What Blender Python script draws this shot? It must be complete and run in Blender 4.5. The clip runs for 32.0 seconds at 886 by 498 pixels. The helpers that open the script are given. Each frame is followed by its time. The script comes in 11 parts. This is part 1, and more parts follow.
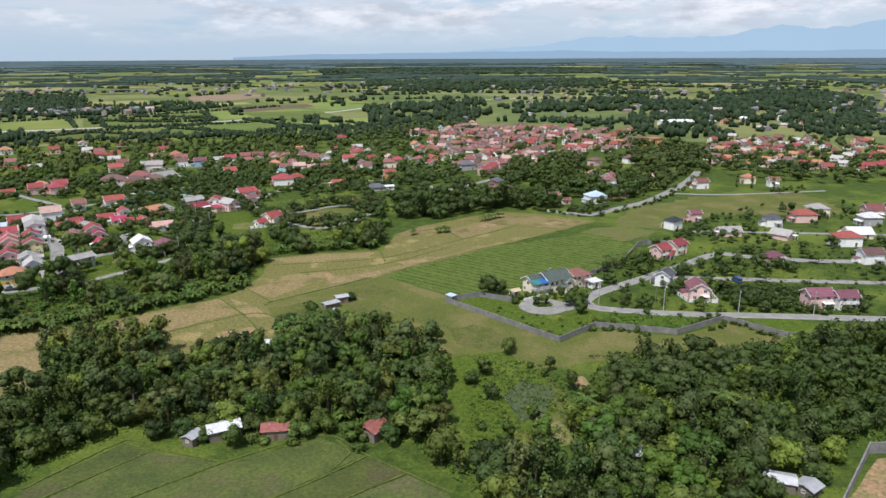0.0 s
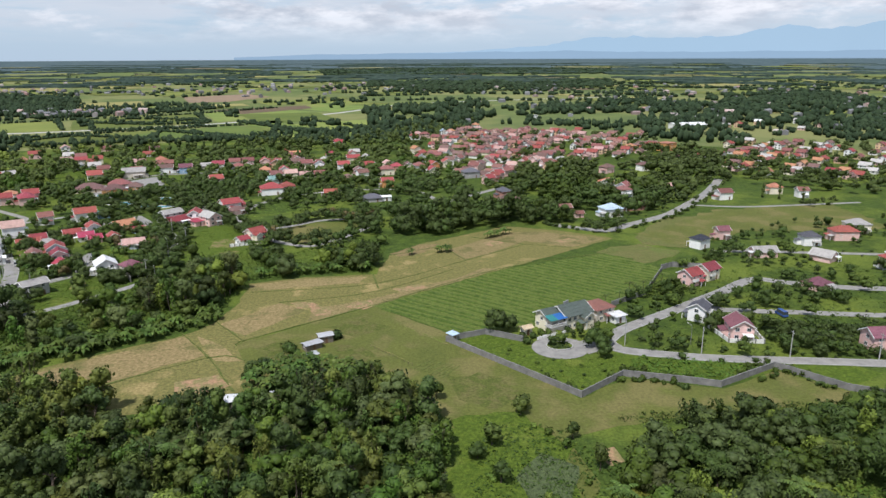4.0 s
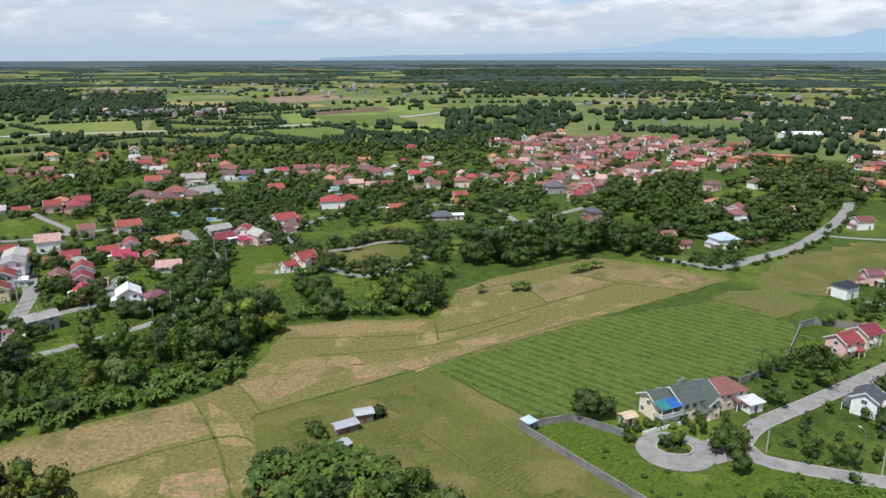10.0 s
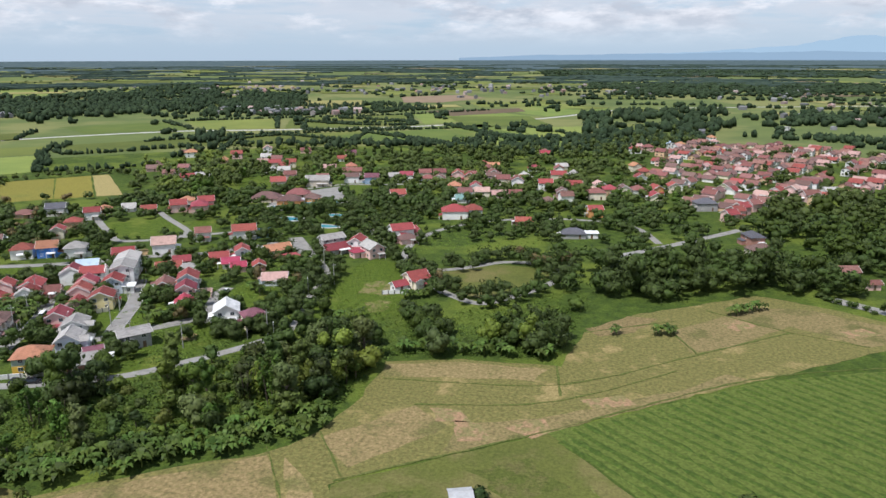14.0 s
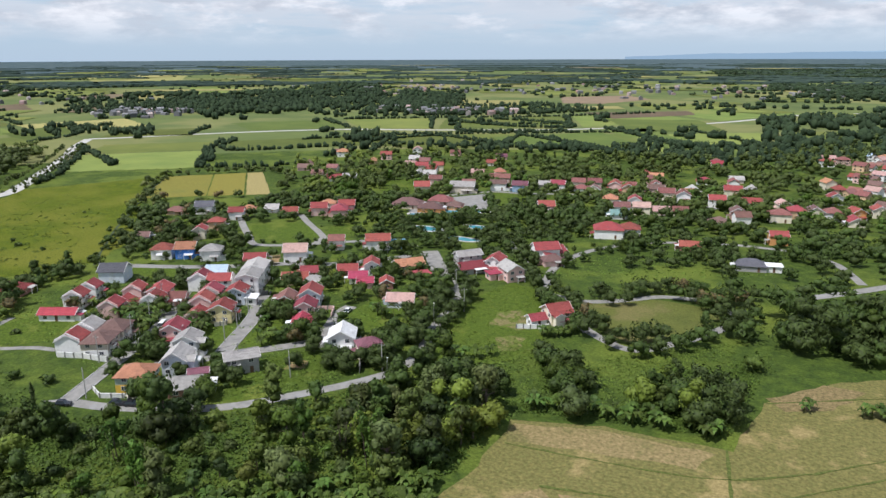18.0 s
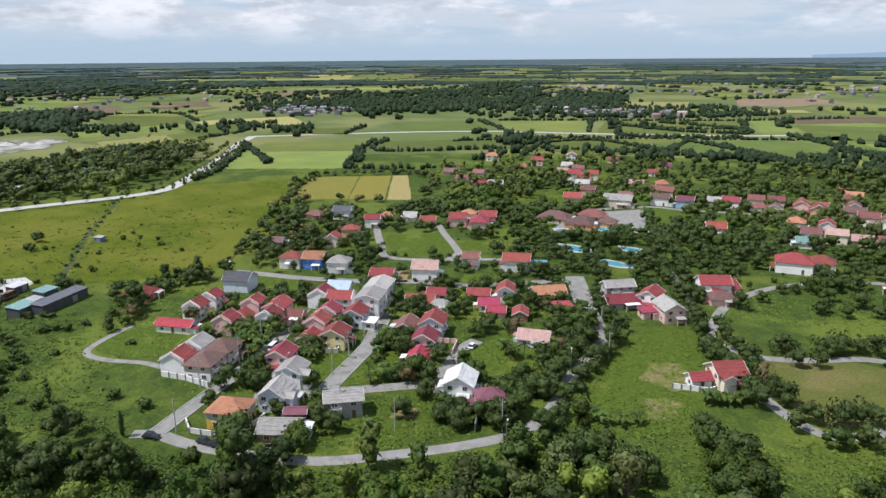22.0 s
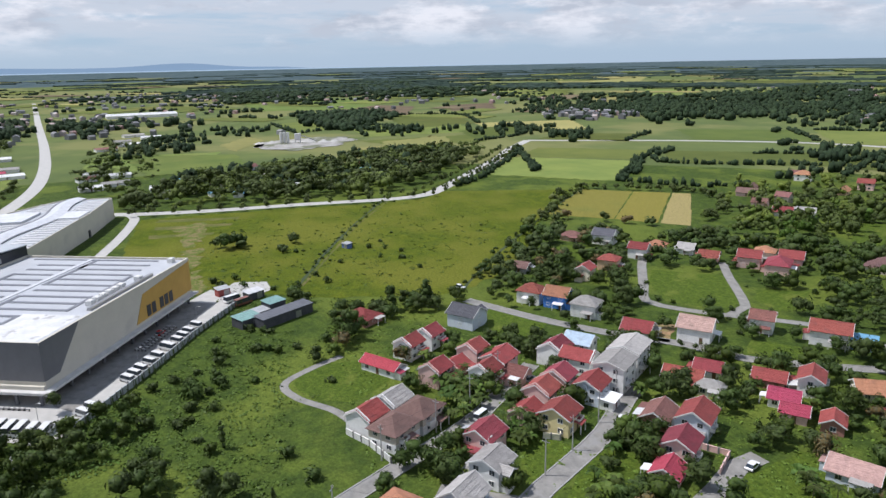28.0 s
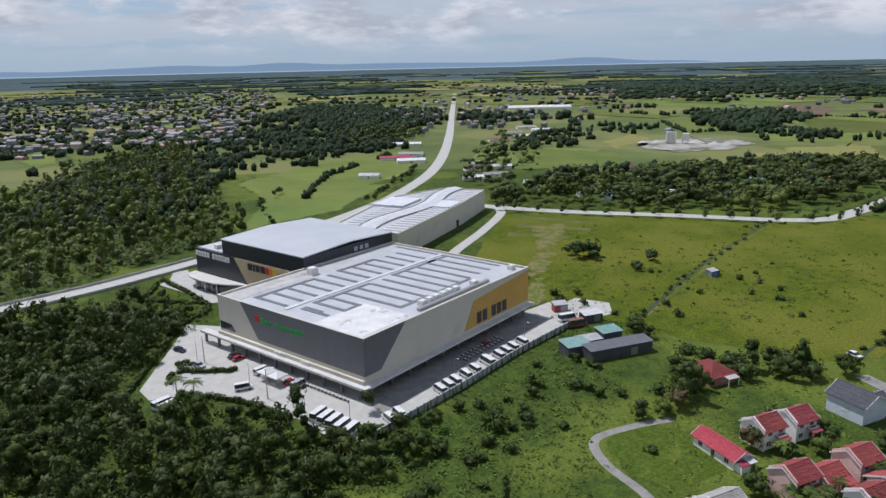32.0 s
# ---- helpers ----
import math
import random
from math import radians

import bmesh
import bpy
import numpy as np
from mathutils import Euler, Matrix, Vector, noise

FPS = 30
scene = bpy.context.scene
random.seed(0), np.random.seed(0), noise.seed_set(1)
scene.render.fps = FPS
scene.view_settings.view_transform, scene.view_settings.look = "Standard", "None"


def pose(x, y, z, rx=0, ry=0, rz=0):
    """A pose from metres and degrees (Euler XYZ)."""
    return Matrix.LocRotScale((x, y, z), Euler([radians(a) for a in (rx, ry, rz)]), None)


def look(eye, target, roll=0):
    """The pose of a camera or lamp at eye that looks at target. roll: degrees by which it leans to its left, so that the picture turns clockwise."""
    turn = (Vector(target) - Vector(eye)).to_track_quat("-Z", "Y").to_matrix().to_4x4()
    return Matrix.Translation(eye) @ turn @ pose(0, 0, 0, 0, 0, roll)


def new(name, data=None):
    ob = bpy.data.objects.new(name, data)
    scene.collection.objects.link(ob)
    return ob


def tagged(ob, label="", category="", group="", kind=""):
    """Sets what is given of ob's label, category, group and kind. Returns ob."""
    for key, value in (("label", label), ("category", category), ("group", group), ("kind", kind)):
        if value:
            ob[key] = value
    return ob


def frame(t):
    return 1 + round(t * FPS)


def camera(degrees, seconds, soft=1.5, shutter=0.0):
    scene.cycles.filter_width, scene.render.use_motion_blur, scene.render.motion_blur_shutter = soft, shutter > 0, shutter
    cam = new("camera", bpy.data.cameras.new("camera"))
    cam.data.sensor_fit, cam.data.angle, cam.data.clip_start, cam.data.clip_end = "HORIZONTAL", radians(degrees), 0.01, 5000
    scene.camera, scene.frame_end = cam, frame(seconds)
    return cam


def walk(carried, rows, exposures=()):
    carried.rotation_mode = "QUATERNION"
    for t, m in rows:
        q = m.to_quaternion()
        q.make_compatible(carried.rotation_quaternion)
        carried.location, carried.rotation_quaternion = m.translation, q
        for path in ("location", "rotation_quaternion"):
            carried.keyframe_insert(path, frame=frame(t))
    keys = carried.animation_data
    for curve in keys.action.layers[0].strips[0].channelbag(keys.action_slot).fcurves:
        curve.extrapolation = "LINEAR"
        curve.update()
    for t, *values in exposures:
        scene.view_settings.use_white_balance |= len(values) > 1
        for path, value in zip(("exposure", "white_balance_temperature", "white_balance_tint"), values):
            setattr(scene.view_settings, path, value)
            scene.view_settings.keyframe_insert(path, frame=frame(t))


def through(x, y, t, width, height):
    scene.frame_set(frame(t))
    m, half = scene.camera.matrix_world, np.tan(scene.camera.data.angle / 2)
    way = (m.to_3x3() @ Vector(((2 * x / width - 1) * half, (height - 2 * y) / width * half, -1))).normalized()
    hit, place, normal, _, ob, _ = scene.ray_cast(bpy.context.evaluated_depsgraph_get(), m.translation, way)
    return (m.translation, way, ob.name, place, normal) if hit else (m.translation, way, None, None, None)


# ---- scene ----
EXPOSURE = 0.0
cam = camera(64.49, 32.0, soft=1.5)
PATH = [
    (0, (0.00, 0.00, 89.99), (0.000, 19.276, 84.663), -0.24),
    (0.5, (0.15, 4.95, 89.92), (0.143, 24.229, 84.584), -0.21),
    (1, (0.28, 9.90, 89.85), (0.262, 29.180, 84.523), -0.20),
    (1.5, (0.39, 14.83, 89.82), (0.368, 34.105, 84.493), -0.22),
    (2, (0.54, 19.61, 89.79), (0.503, 38.892, 84.461), -0.19),
    (2.5, (0.64, 24.37, 89.78), (0.596, 43.650, 84.448), -0.20),
    (3, (0.67, 29.10, 89.77), (0.623, 48.381, 84.438), -0.20),
    (3.5, (0.65, 33.80, 89.73), (0.594, 53.076, 84.405), -0.21),
    (5.5, (0.93, 52.57, 89.28), (0.839, 71.848, 83.970), -0.18),
    (6, (0.90, 57.34, 89.15), (0.780, 76.624, 83.845), -0.15),
    (6.5, (0.94, 62.02, 88.99), (0.721, 81.301, 83.692), -0.09),
    (7, (0.93, 66.58, 88.82), (0.598, 85.861, 83.531), -0.06),
    (7.5, (0.90, 71.03, 88.70), (0.386, 90.313, 83.413), -0.03),
    (8, (0.79, 75.59, 88.65), (-0.022, 94.862, 83.365), -0.04),
    (8.5, (0.66, 80.35, 88.68), (-0.488, 99.608, 83.399), -0.09),
    (9, (0.63, 85.05, 88.72), (-0.862, 104.285, 83.434), -0.07),
    (9.5, (0.59, 89.63, 88.76), (-1.265, 108.825, 83.471), -0.04),
    (10, (0.42, 94.12, 88.78), (-1.853, 113.273, 83.492), -0.05),
    (10.5, (0.20, 98.66, 88.79), (-2.492, 117.762, 83.498), -0.06),
    (11, (-0.09, 103.31, 88.76), (-3.203, 122.340, 83.466), -0.05),
    (11.5, (-0.46, 107.92, 88.70), (-3.988, 126.879, 83.404), -0.10),
    (12, (-0.84, 112.49, 88.61), (-4.782, 131.370, 83.322), -0.12),
    (12.5, (-1.28, 117.06, 88.53), (-5.655, 135.847, 83.236), -0.09),
    (13, (-2.07, 121.56, 88.46), (-6.927, 140.225, 83.167), -0.13),
    (13.5, (-2.87, 126.11, 88.41), (-8.235, 144.632, 83.124), -0.13),
    (14, (-3.76, 130.66, 88.37), (-9.629, 149.035, 83.082), -0.09),
    (14.5, (-4.75, 135.16, 88.32), (-11.123, 153.362, 83.017), -0.14),
    (16.5, (-8.95, 152.32, 88.34), (-17.305, 169.700, 83.039), -0.13),
    (17, (-10.30, 156.53, 88.40), (-19.135, 173.672, 83.106), -0.15),
    (17.5, (-11.62, 160.78, 88.46), (-20.934, 177.659, 83.160), -0.16),
    (18, (-13.07, 164.97, 88.51), (-22.862, 181.578, 83.208), -0.20),
    (18.5, (-14.66, 169.14, 88.54), (-24.916, 185.464, 83.229), -0.24),
    (19, (-16.37, 173.28, 88.55), (-27.090, 189.312, 83.242), -0.30),
    (19.5, (-18.18, 177.46, 88.56), (-29.352, 193.176, 83.248), -0.29),
    (20, (-20.20, 181.53, 88.56), (-31.809, 196.924, 83.245), -0.33),
    (20.5, (-22.37, 185.54, 88.54), (-34.406, 200.602, 83.232), -0.34),
    (21, (-24.55, 189.37, 88.50), (-37.012, 204.097, 83.201), -0.35),
    (21.5, (-26.73, 193.05, 88.46), (-39.569, 207.439, 83.168), -0.40),
    (22, (-28.90, 196.79, 88.46), (-42.141, 210.812, 83.166), -0.46),
    (22.5, (-31.27, 200.46, 88.48), (-44.900, 214.105, 83.182), -0.50),
    (23, (-33.83, 204.08, 88.49), (-47.827, 217.341, 83.190), -0.52),
    (23.5, (-36.51, 207.62, 88.49), (-50.875, 220.488, 83.192), -0.45),
    (24, (-39.43, 211.16, 88.42), (-54.150, 223.617, 83.126), -0.48),
    (24.5, (-42.54, 214.78, 88.30), (-57.605, 226.814, 83.005), -0.51),
    (25, (-45.65, 218.29, 88.16), (-61.055, 229.901, 82.869), -0.56),
    (25.5, (-48.85, 221.72, 87.99), (-64.573, 232.894, 82.697), -0.62),
    (27, (-58.86, 231.10, 87.10), (-75.462, 240.975, 81.906), -1.01),
    (27.5, (-62.20, 234.23, 86.81), (-79.342, 243.145, 81.642), -1.14),
    (28, (-65.66, 237.07, 86.71), (-83.376, 244.803, 81.574), -1.16),
    (28.5, (-69.21, 239.79, 86.70), (-87.417, 246.290, 81.569), -1.24),
    (29, (-72.87, 242.41, 86.74), (-91.482, 247.638, 81.633), -1.25),
    (29.5, (-76.51, 244.92, 86.84), (-95.448, 248.858, 81.736), -1.28),
    (30, (-80.32, 247.08, 86.96), (-99.486, 249.711, 81.869), -1.33),
    (30.5, (-84.14, 248.91, 87.12), (-103.437, 250.233, 82.032), -1.31),
    (31, (-88.00, 250.41, 87.32), (-107.339, 250.419, 82.236), -1.32),
    (31.5, (-91.89, 251.73, 87.53), (-111.193, 250.420, 82.454), -1.32),
    (32, (-95.86, 253.02, 87.78), (-115.037, 250.448, 82.697), -1.29),
]
walk(cam, [(t, look(eye, target, roll)) for t, eye, target, roll in PATH], [(0, EXPOSURE, 6180, 13), (25, EXPOSURE, 6150, 13), (28, EXPOSURE - 0.12, 6100, 14), (32, EXPOSURE - 0.40, 6060, 14)])
# ---------------------------------------------------------------- world and light
SUN_TO = Vector((-0.48, -0.88, 1.80)).normalized()      # from the ground towards the sun
SUN_EL = math.asin(SUN_TO.z)
SUN_AZ = math.atan2(SUN_TO.x, SUN_TO.y)
sun_data = bpy.data.lights.new("sun", "SUN")
sun_data.energy, sun_data.angle, sun_data.color = 5.0, radians(0.6), (1.0, 0.965, 0.91)
sun_lamp = new("sun", sun_data)
sun_lamp.matrix_world = look((0, 0, 400), Vector((0, 0, 400)) - SUN_TO)


def make_world():
    w = bpy.data.worlds.new("sky")
    scene.world = w
    w.use_nodes = True
    nt = w.node_tree
    nt.nodes.clear()
    N, Lk = nt.nodes.new, nt.links.new
    out, bg = N("ShaderNodeOutputWorld"), N("ShaderNodeBackground")
    sky = N("ShaderNodeTexSky")
    sky.sky_type, sky.sun_disc = "NISHITA", False
    sky.sun_elevation, sky.sun_rotation = SUN_EL, SUN_AZ
    sky.air_density, sky.dust_density, sky.ozone_density, sky.altitude = 1.0, 0.1, 2.5, 0
    tc, sep = N("ShaderNodeTexCoord"), N("ShaderNodeSeparateXYZ")
    Lk(tc.outputs["Generated"], sep.inputs[0])
    # clouds lie on a flat layer: the direction divided by its height
    rise = N("ShaderNodeMath"); rise.operation = "MAXIMUM"; rise.inputs[1].default_value = 0.0
    Lk(sep.outputs["Z"], rise.inputs[0])
    low = N("ShaderNodeMath"); low.operation = "ADD"; low.inputs[1].default_value = 0.07
    Lk(rise.outputs[0], low.inputs[0])
    flat = N("ShaderNodeVectorMath"); flat.operation = "DIVIDE"
    comb = N("ShaderNodeCombineXYZ")
    for n in range(3):
        Lk(low.outputs[0], comb.inputs[n])
    Lk(tc.outputs["Generated"], flat.inputs[0])
    Lk(comb.outputs[0], flat.inputs[1])
    big = N("ShaderNodeTexNoise")
    big.inputs["Scale"].default_value, big.inputs["Detail"].default_value, big.inputs["Roughness"].default_value = 0.55, 9.0, 0.58
    big.inputs["Distortion"].default_value = 0.25
    Lk(flat.outputs[0], big.inputs["Vector"])
    cover = N("ShaderNodeMapRange"); cover.interpolation_type = "SMOOTHSTEP"
    cover.inputs["From Min"].default_value, cover.inputs["From Max"].default_value = 0.34, 0.56
    Lk(big.outputs["Fac"], cover.inputs["Value"])
    # heaped clouds, as they stand up over the skyline
    heap = N("ShaderNodeTexNoise")
    heap.inputs["Scale"].default_value, heap.inputs["Detail"].default_value, heap.inputs["Roughness"].default_value = 6.5, 9.0, 0.62
    squash = N("ShaderNodeMapping"); squash.inputs["Scale"].default_value = (1.0, 1.0, 3.4)
    Lk(tc.outputs["Generated"], squash.inputs["Vector"])
    Lk(squash.outputs[0], heap.inputs["Vector"])
    hmask = N("ShaderNodeMapRange"); hmask.interpolation_type = "SMOOTHSTEP"
    hmask.inputs["From Min"].default_value, hmask.inputs["From Max"].default_value = 0.43, 0.57
    Lk(heap.outputs["Fac"], hmask.inputs["Value"])
    band = N("ShaderNodeMapRange"); band.interpolation_type = "SMOOTHSTEP"
    band.inputs["From Min"].default_value, band.inputs["From Max"].default_value = 0.006, 0.062
    Lk(sep.outputs["Z"], band.inputs["Value"])
    fade = N("ShaderNodeMapRange"); fade.interpolation_type = "SMOOTHSTEP"
    fade.inputs["From Min"].default_value, fade.inputs["From Max"].default_value = 0.20, 0.55
    fade.inputs["To Min"].default_value, fade.inputs["To Max"].default_value = 1.0, 0.3
    Lk(sep.outputs["Z"], fade.inputs["Value"])
    low_band = N("ShaderNodeMath"); low_band.operation = "MULTIPLY"
    Lk(band.outputs[0], low_band.inputs[0]); Lk(fade.outputs[0], low_band.inputs[1])
    heap2 = N("ShaderNodeMath"); heap2.operation = "MULTIPLY"
    Lk(hmask.outputs[0], heap2.inputs[0]); Lk(low_band.outputs[0], heap2.inputs[1])
    cov2 = N("ShaderNodeMath"); cov2.operation = "MULTIPLY"
    thin = N("ShaderNodeMapRange"); thin.interpolation_type = "SMOOTHSTEP"
    thin.inputs["From Min"].default_value, thin.inputs["From Max"].default_value = 0.15, 0.75
    thin.inputs["To Min"].default_value, thin.inputs["To Max"].default_value = 1.0, 0.25
    Lk(sep.outputs["Z"], thin.inputs["Value"])
    part_cover = N("ShaderNodeMath"); part_cover.operation = "MULTIPLY"
    Lk(cover.outputs[0], part_cover.inputs[0]); Lk(thin.outputs[0], part_cover.inputs[1])
    Lk(part_cover.outputs[0], cov2.inputs[0]); Lk(band.outputs[0], cov2.inputs[1])
    tone = N("ShaderNodeValToRGB")
    tone.color_ramp.elements[0].position, tone.color_ramp.elements[0].color = 0.40, (7.2, 7.4, 7.7, 1)
    tone.color_ramp.elements[1].position, tone.color_ramp.elements[1].color = 0.75, (6.0, 6.4, 6.9, 1)
    Lk(big.outputs["Fac"], tone.inputs[0])
    tint = N("ShaderNodeMix"); tint.data_type = "RGBA"; tint.blend_type = "MULTIPLY"
    tint.inputs["Factor"].default_value = 1.0
    tint.inputs["B"].default_value = (0.95, 1.0, 1.06, 1)
    Lk(sky.outputs[0], tint.inputs["A"])
    # pale moist air low over the land
    near = N("ShaderNodeMapRange"); near.interpolation_type = "SMOOTHSTEP"
    near.inputs["From Min"].default_value, near.inputs["From Max"].default_value = -0.02, 0.22
    near.inputs["To Min"].default_value, near.inputs["To Max"].default_value = 0.9, 0.25
    Lk(sep.outputs["Z"], near.inputs["Value"])
    air = N("ShaderNodeMix"); air.data_type = "RGBA"; air.inputs["B"].default_value = (4.3, 5.6, 6.9, 1)
    Lk(near.outputs[0], air.inputs["Factor"]); Lk(tint.outputs["Result"], air.inputs["A"])
    mix1 = N("ShaderNodeMix"); mix1.data_type = "RGBA"
    m1f = N("ShaderNodeMath"); m1f.operation = "MULTIPLY"; m1f.inputs[1].default_value = 0.75
    Lk(cov2.outputs[0], m1f.inputs[0])
    Lk(m1f.outputs[0], mix1.inputs["Factor"]); Lk(air.outputs["Result"], mix1.inputs["A"]); Lk(tone.outputs[0], mix1.inputs["B"])
    under = N("ShaderNodeTexNoise")
    under.inputs["Scale"].default_value, under.inputs["Detail"].default_value, under.inputs["Roughness"].default_value = 11.0, 7.0, 0.6
    shift = N("ShaderNodeMapping"); shift.inputs["Scale"].default_value = (1.0, 1.0, 3.4); shift.inputs["Location"].default_value = (0.3, 0.1, 0.25)
    Lk(tc.outputs["Generated"], shift.inputs["Vector"]); Lk(shift.outputs[0], under.inputs["Vector"])
    shade = N("ShaderNodeValToRGB")
    shade.color_ramp.elements[0].position, shade.color_ramp.elements[0].color = 0.42, (5.4, 5.8, 6.35, 1)
    shade.color_ramp.elements[1].position, shade.color_ramp.elements[1].color = 0.60, (9.0, 9.05, 9.2, 1)
    Lk(under.outputs["Fac"], shade.inputs[0])
    mix2 = N("ShaderNodeMix"); mix2.data_type = "RGBA"
    Lk(shade.outputs[0], mix2.inputs["B"])
    m2f = N("ShaderNodeMath"); m2f.operation = "MULTIPLY"; m2f.inputs[1].default_value = 0.92
    Lk(heap2.outputs[0], m2f.inputs[0])
    Lk(m2f.outputs[0], mix2.inputs["Factor"]); Lk(mix1.outputs["Result"], mix2.inputs["A"])
    Lk(mix2.outputs["Result"], bg.inputs["Color"])
    bg.inputs["Strength"].default_value = SKY_STRENGTH
    Lk(bg.outputs[0], out.inputs[0])


SKY_STRENGTH = 0.105
make_world()

# ---------------------------------------------------------------- materials
MATS = {}


def mat(name, base, other=None, scale=1.0, rough=0.7, metal=0.0, bump=0.0, bump_scale=8.0, rand=0.0, third=None, third_scale=0.1,
        ramp=(0.35, 0.65), island=0.0, emit=None, through=0.0, stripe=0.0, coat=None, coords="Object", tthr=(0.55, 0.68), spec=0.5, fine=(0.64, 1.32)):
    """A procedural surface: two colours mixed by fine noise, a third by coarse noise, bump, and a shift per object or island."""
    if name in MATS:
        return MATS[name]
    m = bpy.data.materials.new(name)
    m.use_nodes = True
    nt = m.node_tree
    N, Lk = nt.nodes.new, nt.links.new
    b = nt.nodes["Principled BSDF"]
    b.inputs["Roughness"].default_value, b.inputs["Metallic"].default_value = rough, metal
    b.inputs["Specular IOR Level"].default_value = spec
    tc = N("ShaderNodeTexCoord")
    if coords == "World":
        geo = N("ShaderNodeNewGeometry")
        vec = geo.outputs["Position"]
    else:
        vec = tc.outputs[coords]
    col = None
    if other is None:
        other = tuple(c * 0.82 for c in base)
    n1 = N("ShaderNodeTexNoise")
    n1.inputs["Scale"].default_value, n1.inputs["Detail"].default_value, n1.inputs["Roughness"].default_value = scale, 6.0, 0.65
    Lk(vec, n1.inputs["Vector"])
    r1 = N("ShaderNodeMapRange")
    r1.inputs["From Min"].default_value, r1.inputs["From Max"].default_value = ramp
    Lk(n1.outputs["Fac"], r1.inputs["Value"])
    mx = N("ShaderNodeMix"); mx.data_type = "RGBA"
    mx.inputs["A"].default_value, mx.inputs["B"].default_value = (*base, 1), (*other, 1)
    Lk(r1.outputs[0], mx.inputs["Factor"])
    col = mx.outputs["Result"]
    if third:
        n2 = N("ShaderNodeTexNoise")
        n2.inputs["Scale"].default_value, n2.inputs["Detail"].default_value = third_scale, 4.0
        n2.inputs["Roughness"].default_value = 0.6
        Lk(vec, n2.inputs["Vector"])
        r2 = N("ShaderNodeMapRange"); r2.interpolation_type = "SMOOTHSTEP"
        r2.inputs["From Min"].default_value, r2.inputs["From Max"].default_value = tthr
        Lk(n2.outputs["Fac"], r2.inputs["Value"])
        m2 = N("ShaderNodeMix"); m2.data_type = "RGBA"
        m2.inputs["B"].default_value = (*third, 1)
        Lk(col, m2.inputs["A"]); Lk(r2.outputs[0], m2.inputs["Factor"])
        col = m2.outputs["Result"]
    if coords == "World" and bump >= 1:       # fine mottling, a hand's breadth to a stride
        nf = N("ShaderNodeTexNoise")
        nf.inputs["Scale"].default_value, nf.inputs["Detail"].default_value, nf.inputs["Roughness"].default_value = 1.1, 6.0, 0.7
        Lk(vec, nf.inputs["Vector"])
        vf = N("ShaderNodeMapRange")
        vf.inputs["From Min"].default_value, vf.inputs["From Max"].default_value = 0.34, 0.66
        vf.inputs["To Min"].default_value, vf.inputs["To Max"].default_value = fine
        Lk(nf.outputs["Fac"], vf.inputs["Value"])
        hf = N("ShaderNodeHueSaturation")
        Lk(vf.outputs[0], hf.inputs["Value"]); Lk(col, hf.inputs["Color"])
        col = hf.outputs["Color"]
    if rand or island:
        hsv = N("ShaderNodeHueSaturation")
        if rand:
            oi = N("ShaderNodeObjectInfo")
            v = N("ShaderNodeMapRange")
            v.inputs["To Min"].default_value, v.inputs["To Max"].default_value = 1 - rand, 1 + rand
            Lk(oi.outputs["Random"], v.inputs["Value"])
            Lk(v.outputs[0], hsv.inputs["Value"])
            fr = N("ShaderNodeMath"); fr.operation = "MULTIPLY"; fr.inputs[1].default_value = 7.31
            fr2 = N("ShaderNodeMath"); fr2.operation = "FRACT"
            Lk(oi.outputs["Random"], fr.inputs[0]); Lk(fr.outputs[0], fr2.inputs[0])
            h = N("ShaderNodeMapRange")
            h.inputs["To Min"].default_value, h.inputs["To Max"].default_value = 0.5 - rand * 0.05, 0.5 + rand * 0.05
            Lk(fr2.outputs[0], h.inputs["Value"]); Lk(h.outputs[0], hsv.inputs["Hue"])
        Lk(col, hsv.inputs["Color"])
        col = hsv.outputs["Color"]
        if island:
            g = N("ShaderNodeNewGeometry")
            hs2 = N("ShaderNodeHueSaturation")
            v2 = N("ShaderNodeMapRange")
            v2.inputs["To Min"].default_value, v2.inputs["To Max"].default_value = 1 - island, 1 + island
            Lk(g.outputs["Random Per Island"], v2.inputs["Value"]); Lk(v2.outputs[0], hs2.inputs["Value"])
            Lk(col, hs2.inputs["Color"])
            col = hs2.outputs["Color"]
    Lk(col, b.inputs["Base Color"])
    if stripe:
        wv = N("ShaderNodeTexWave")
        wv.bands_direction = "Z"
        wv.inputs["Scale"].default_value, wv.inputs["Distortion"].default_value = stripe, 0.4
        Lk(vec, wv.inputs["Vector"])
        hgt = wv.outputs["Fac"]
    if bump:
        bp = N("ShaderNodeBump")
        bp.inputs["Strength"].default_value = min(1.0, bump)
        bp.inputs["Distance"].default_value = 0.08 if bump <= 1 else 0.08 * bump
        if stripe:
            Lk(hgt, bp.inputs["Height"])
        else:
            nb = N("ShaderNodeTexNoise")
            nb.inputs["Scale"].default_value, nb.inputs["Detail"].default_value = bump_scale, 5.0
            Lk(vec, nb.inputs["Vector"]); Lk(nb.outputs["Fac"], bp.inputs["Height"])
        Lk(bp.outputs[0], b.inputs["Normal"])
    if emit:
        b.inputs["Emission Color"].default_value, b.inputs["Emission Strength"].default_value = (*emit[:3], 1), emit[3]
    if through:
        tr = N("ShaderNodeBsdfTranslucent")
        sh = N("ShaderNodeMixShader")
        sh.inputs[0].default_value = through
        Lk(col, tr.inputs["Color"])
        Lk(b.outputs[0], sh.inputs[1]); Lk(tr.outputs[0], sh.inputs[2])
        Lk(sh.outputs[0], nt.nodes["Material Output"].inputs["Surface"])
    MATS[name] = m
    return m


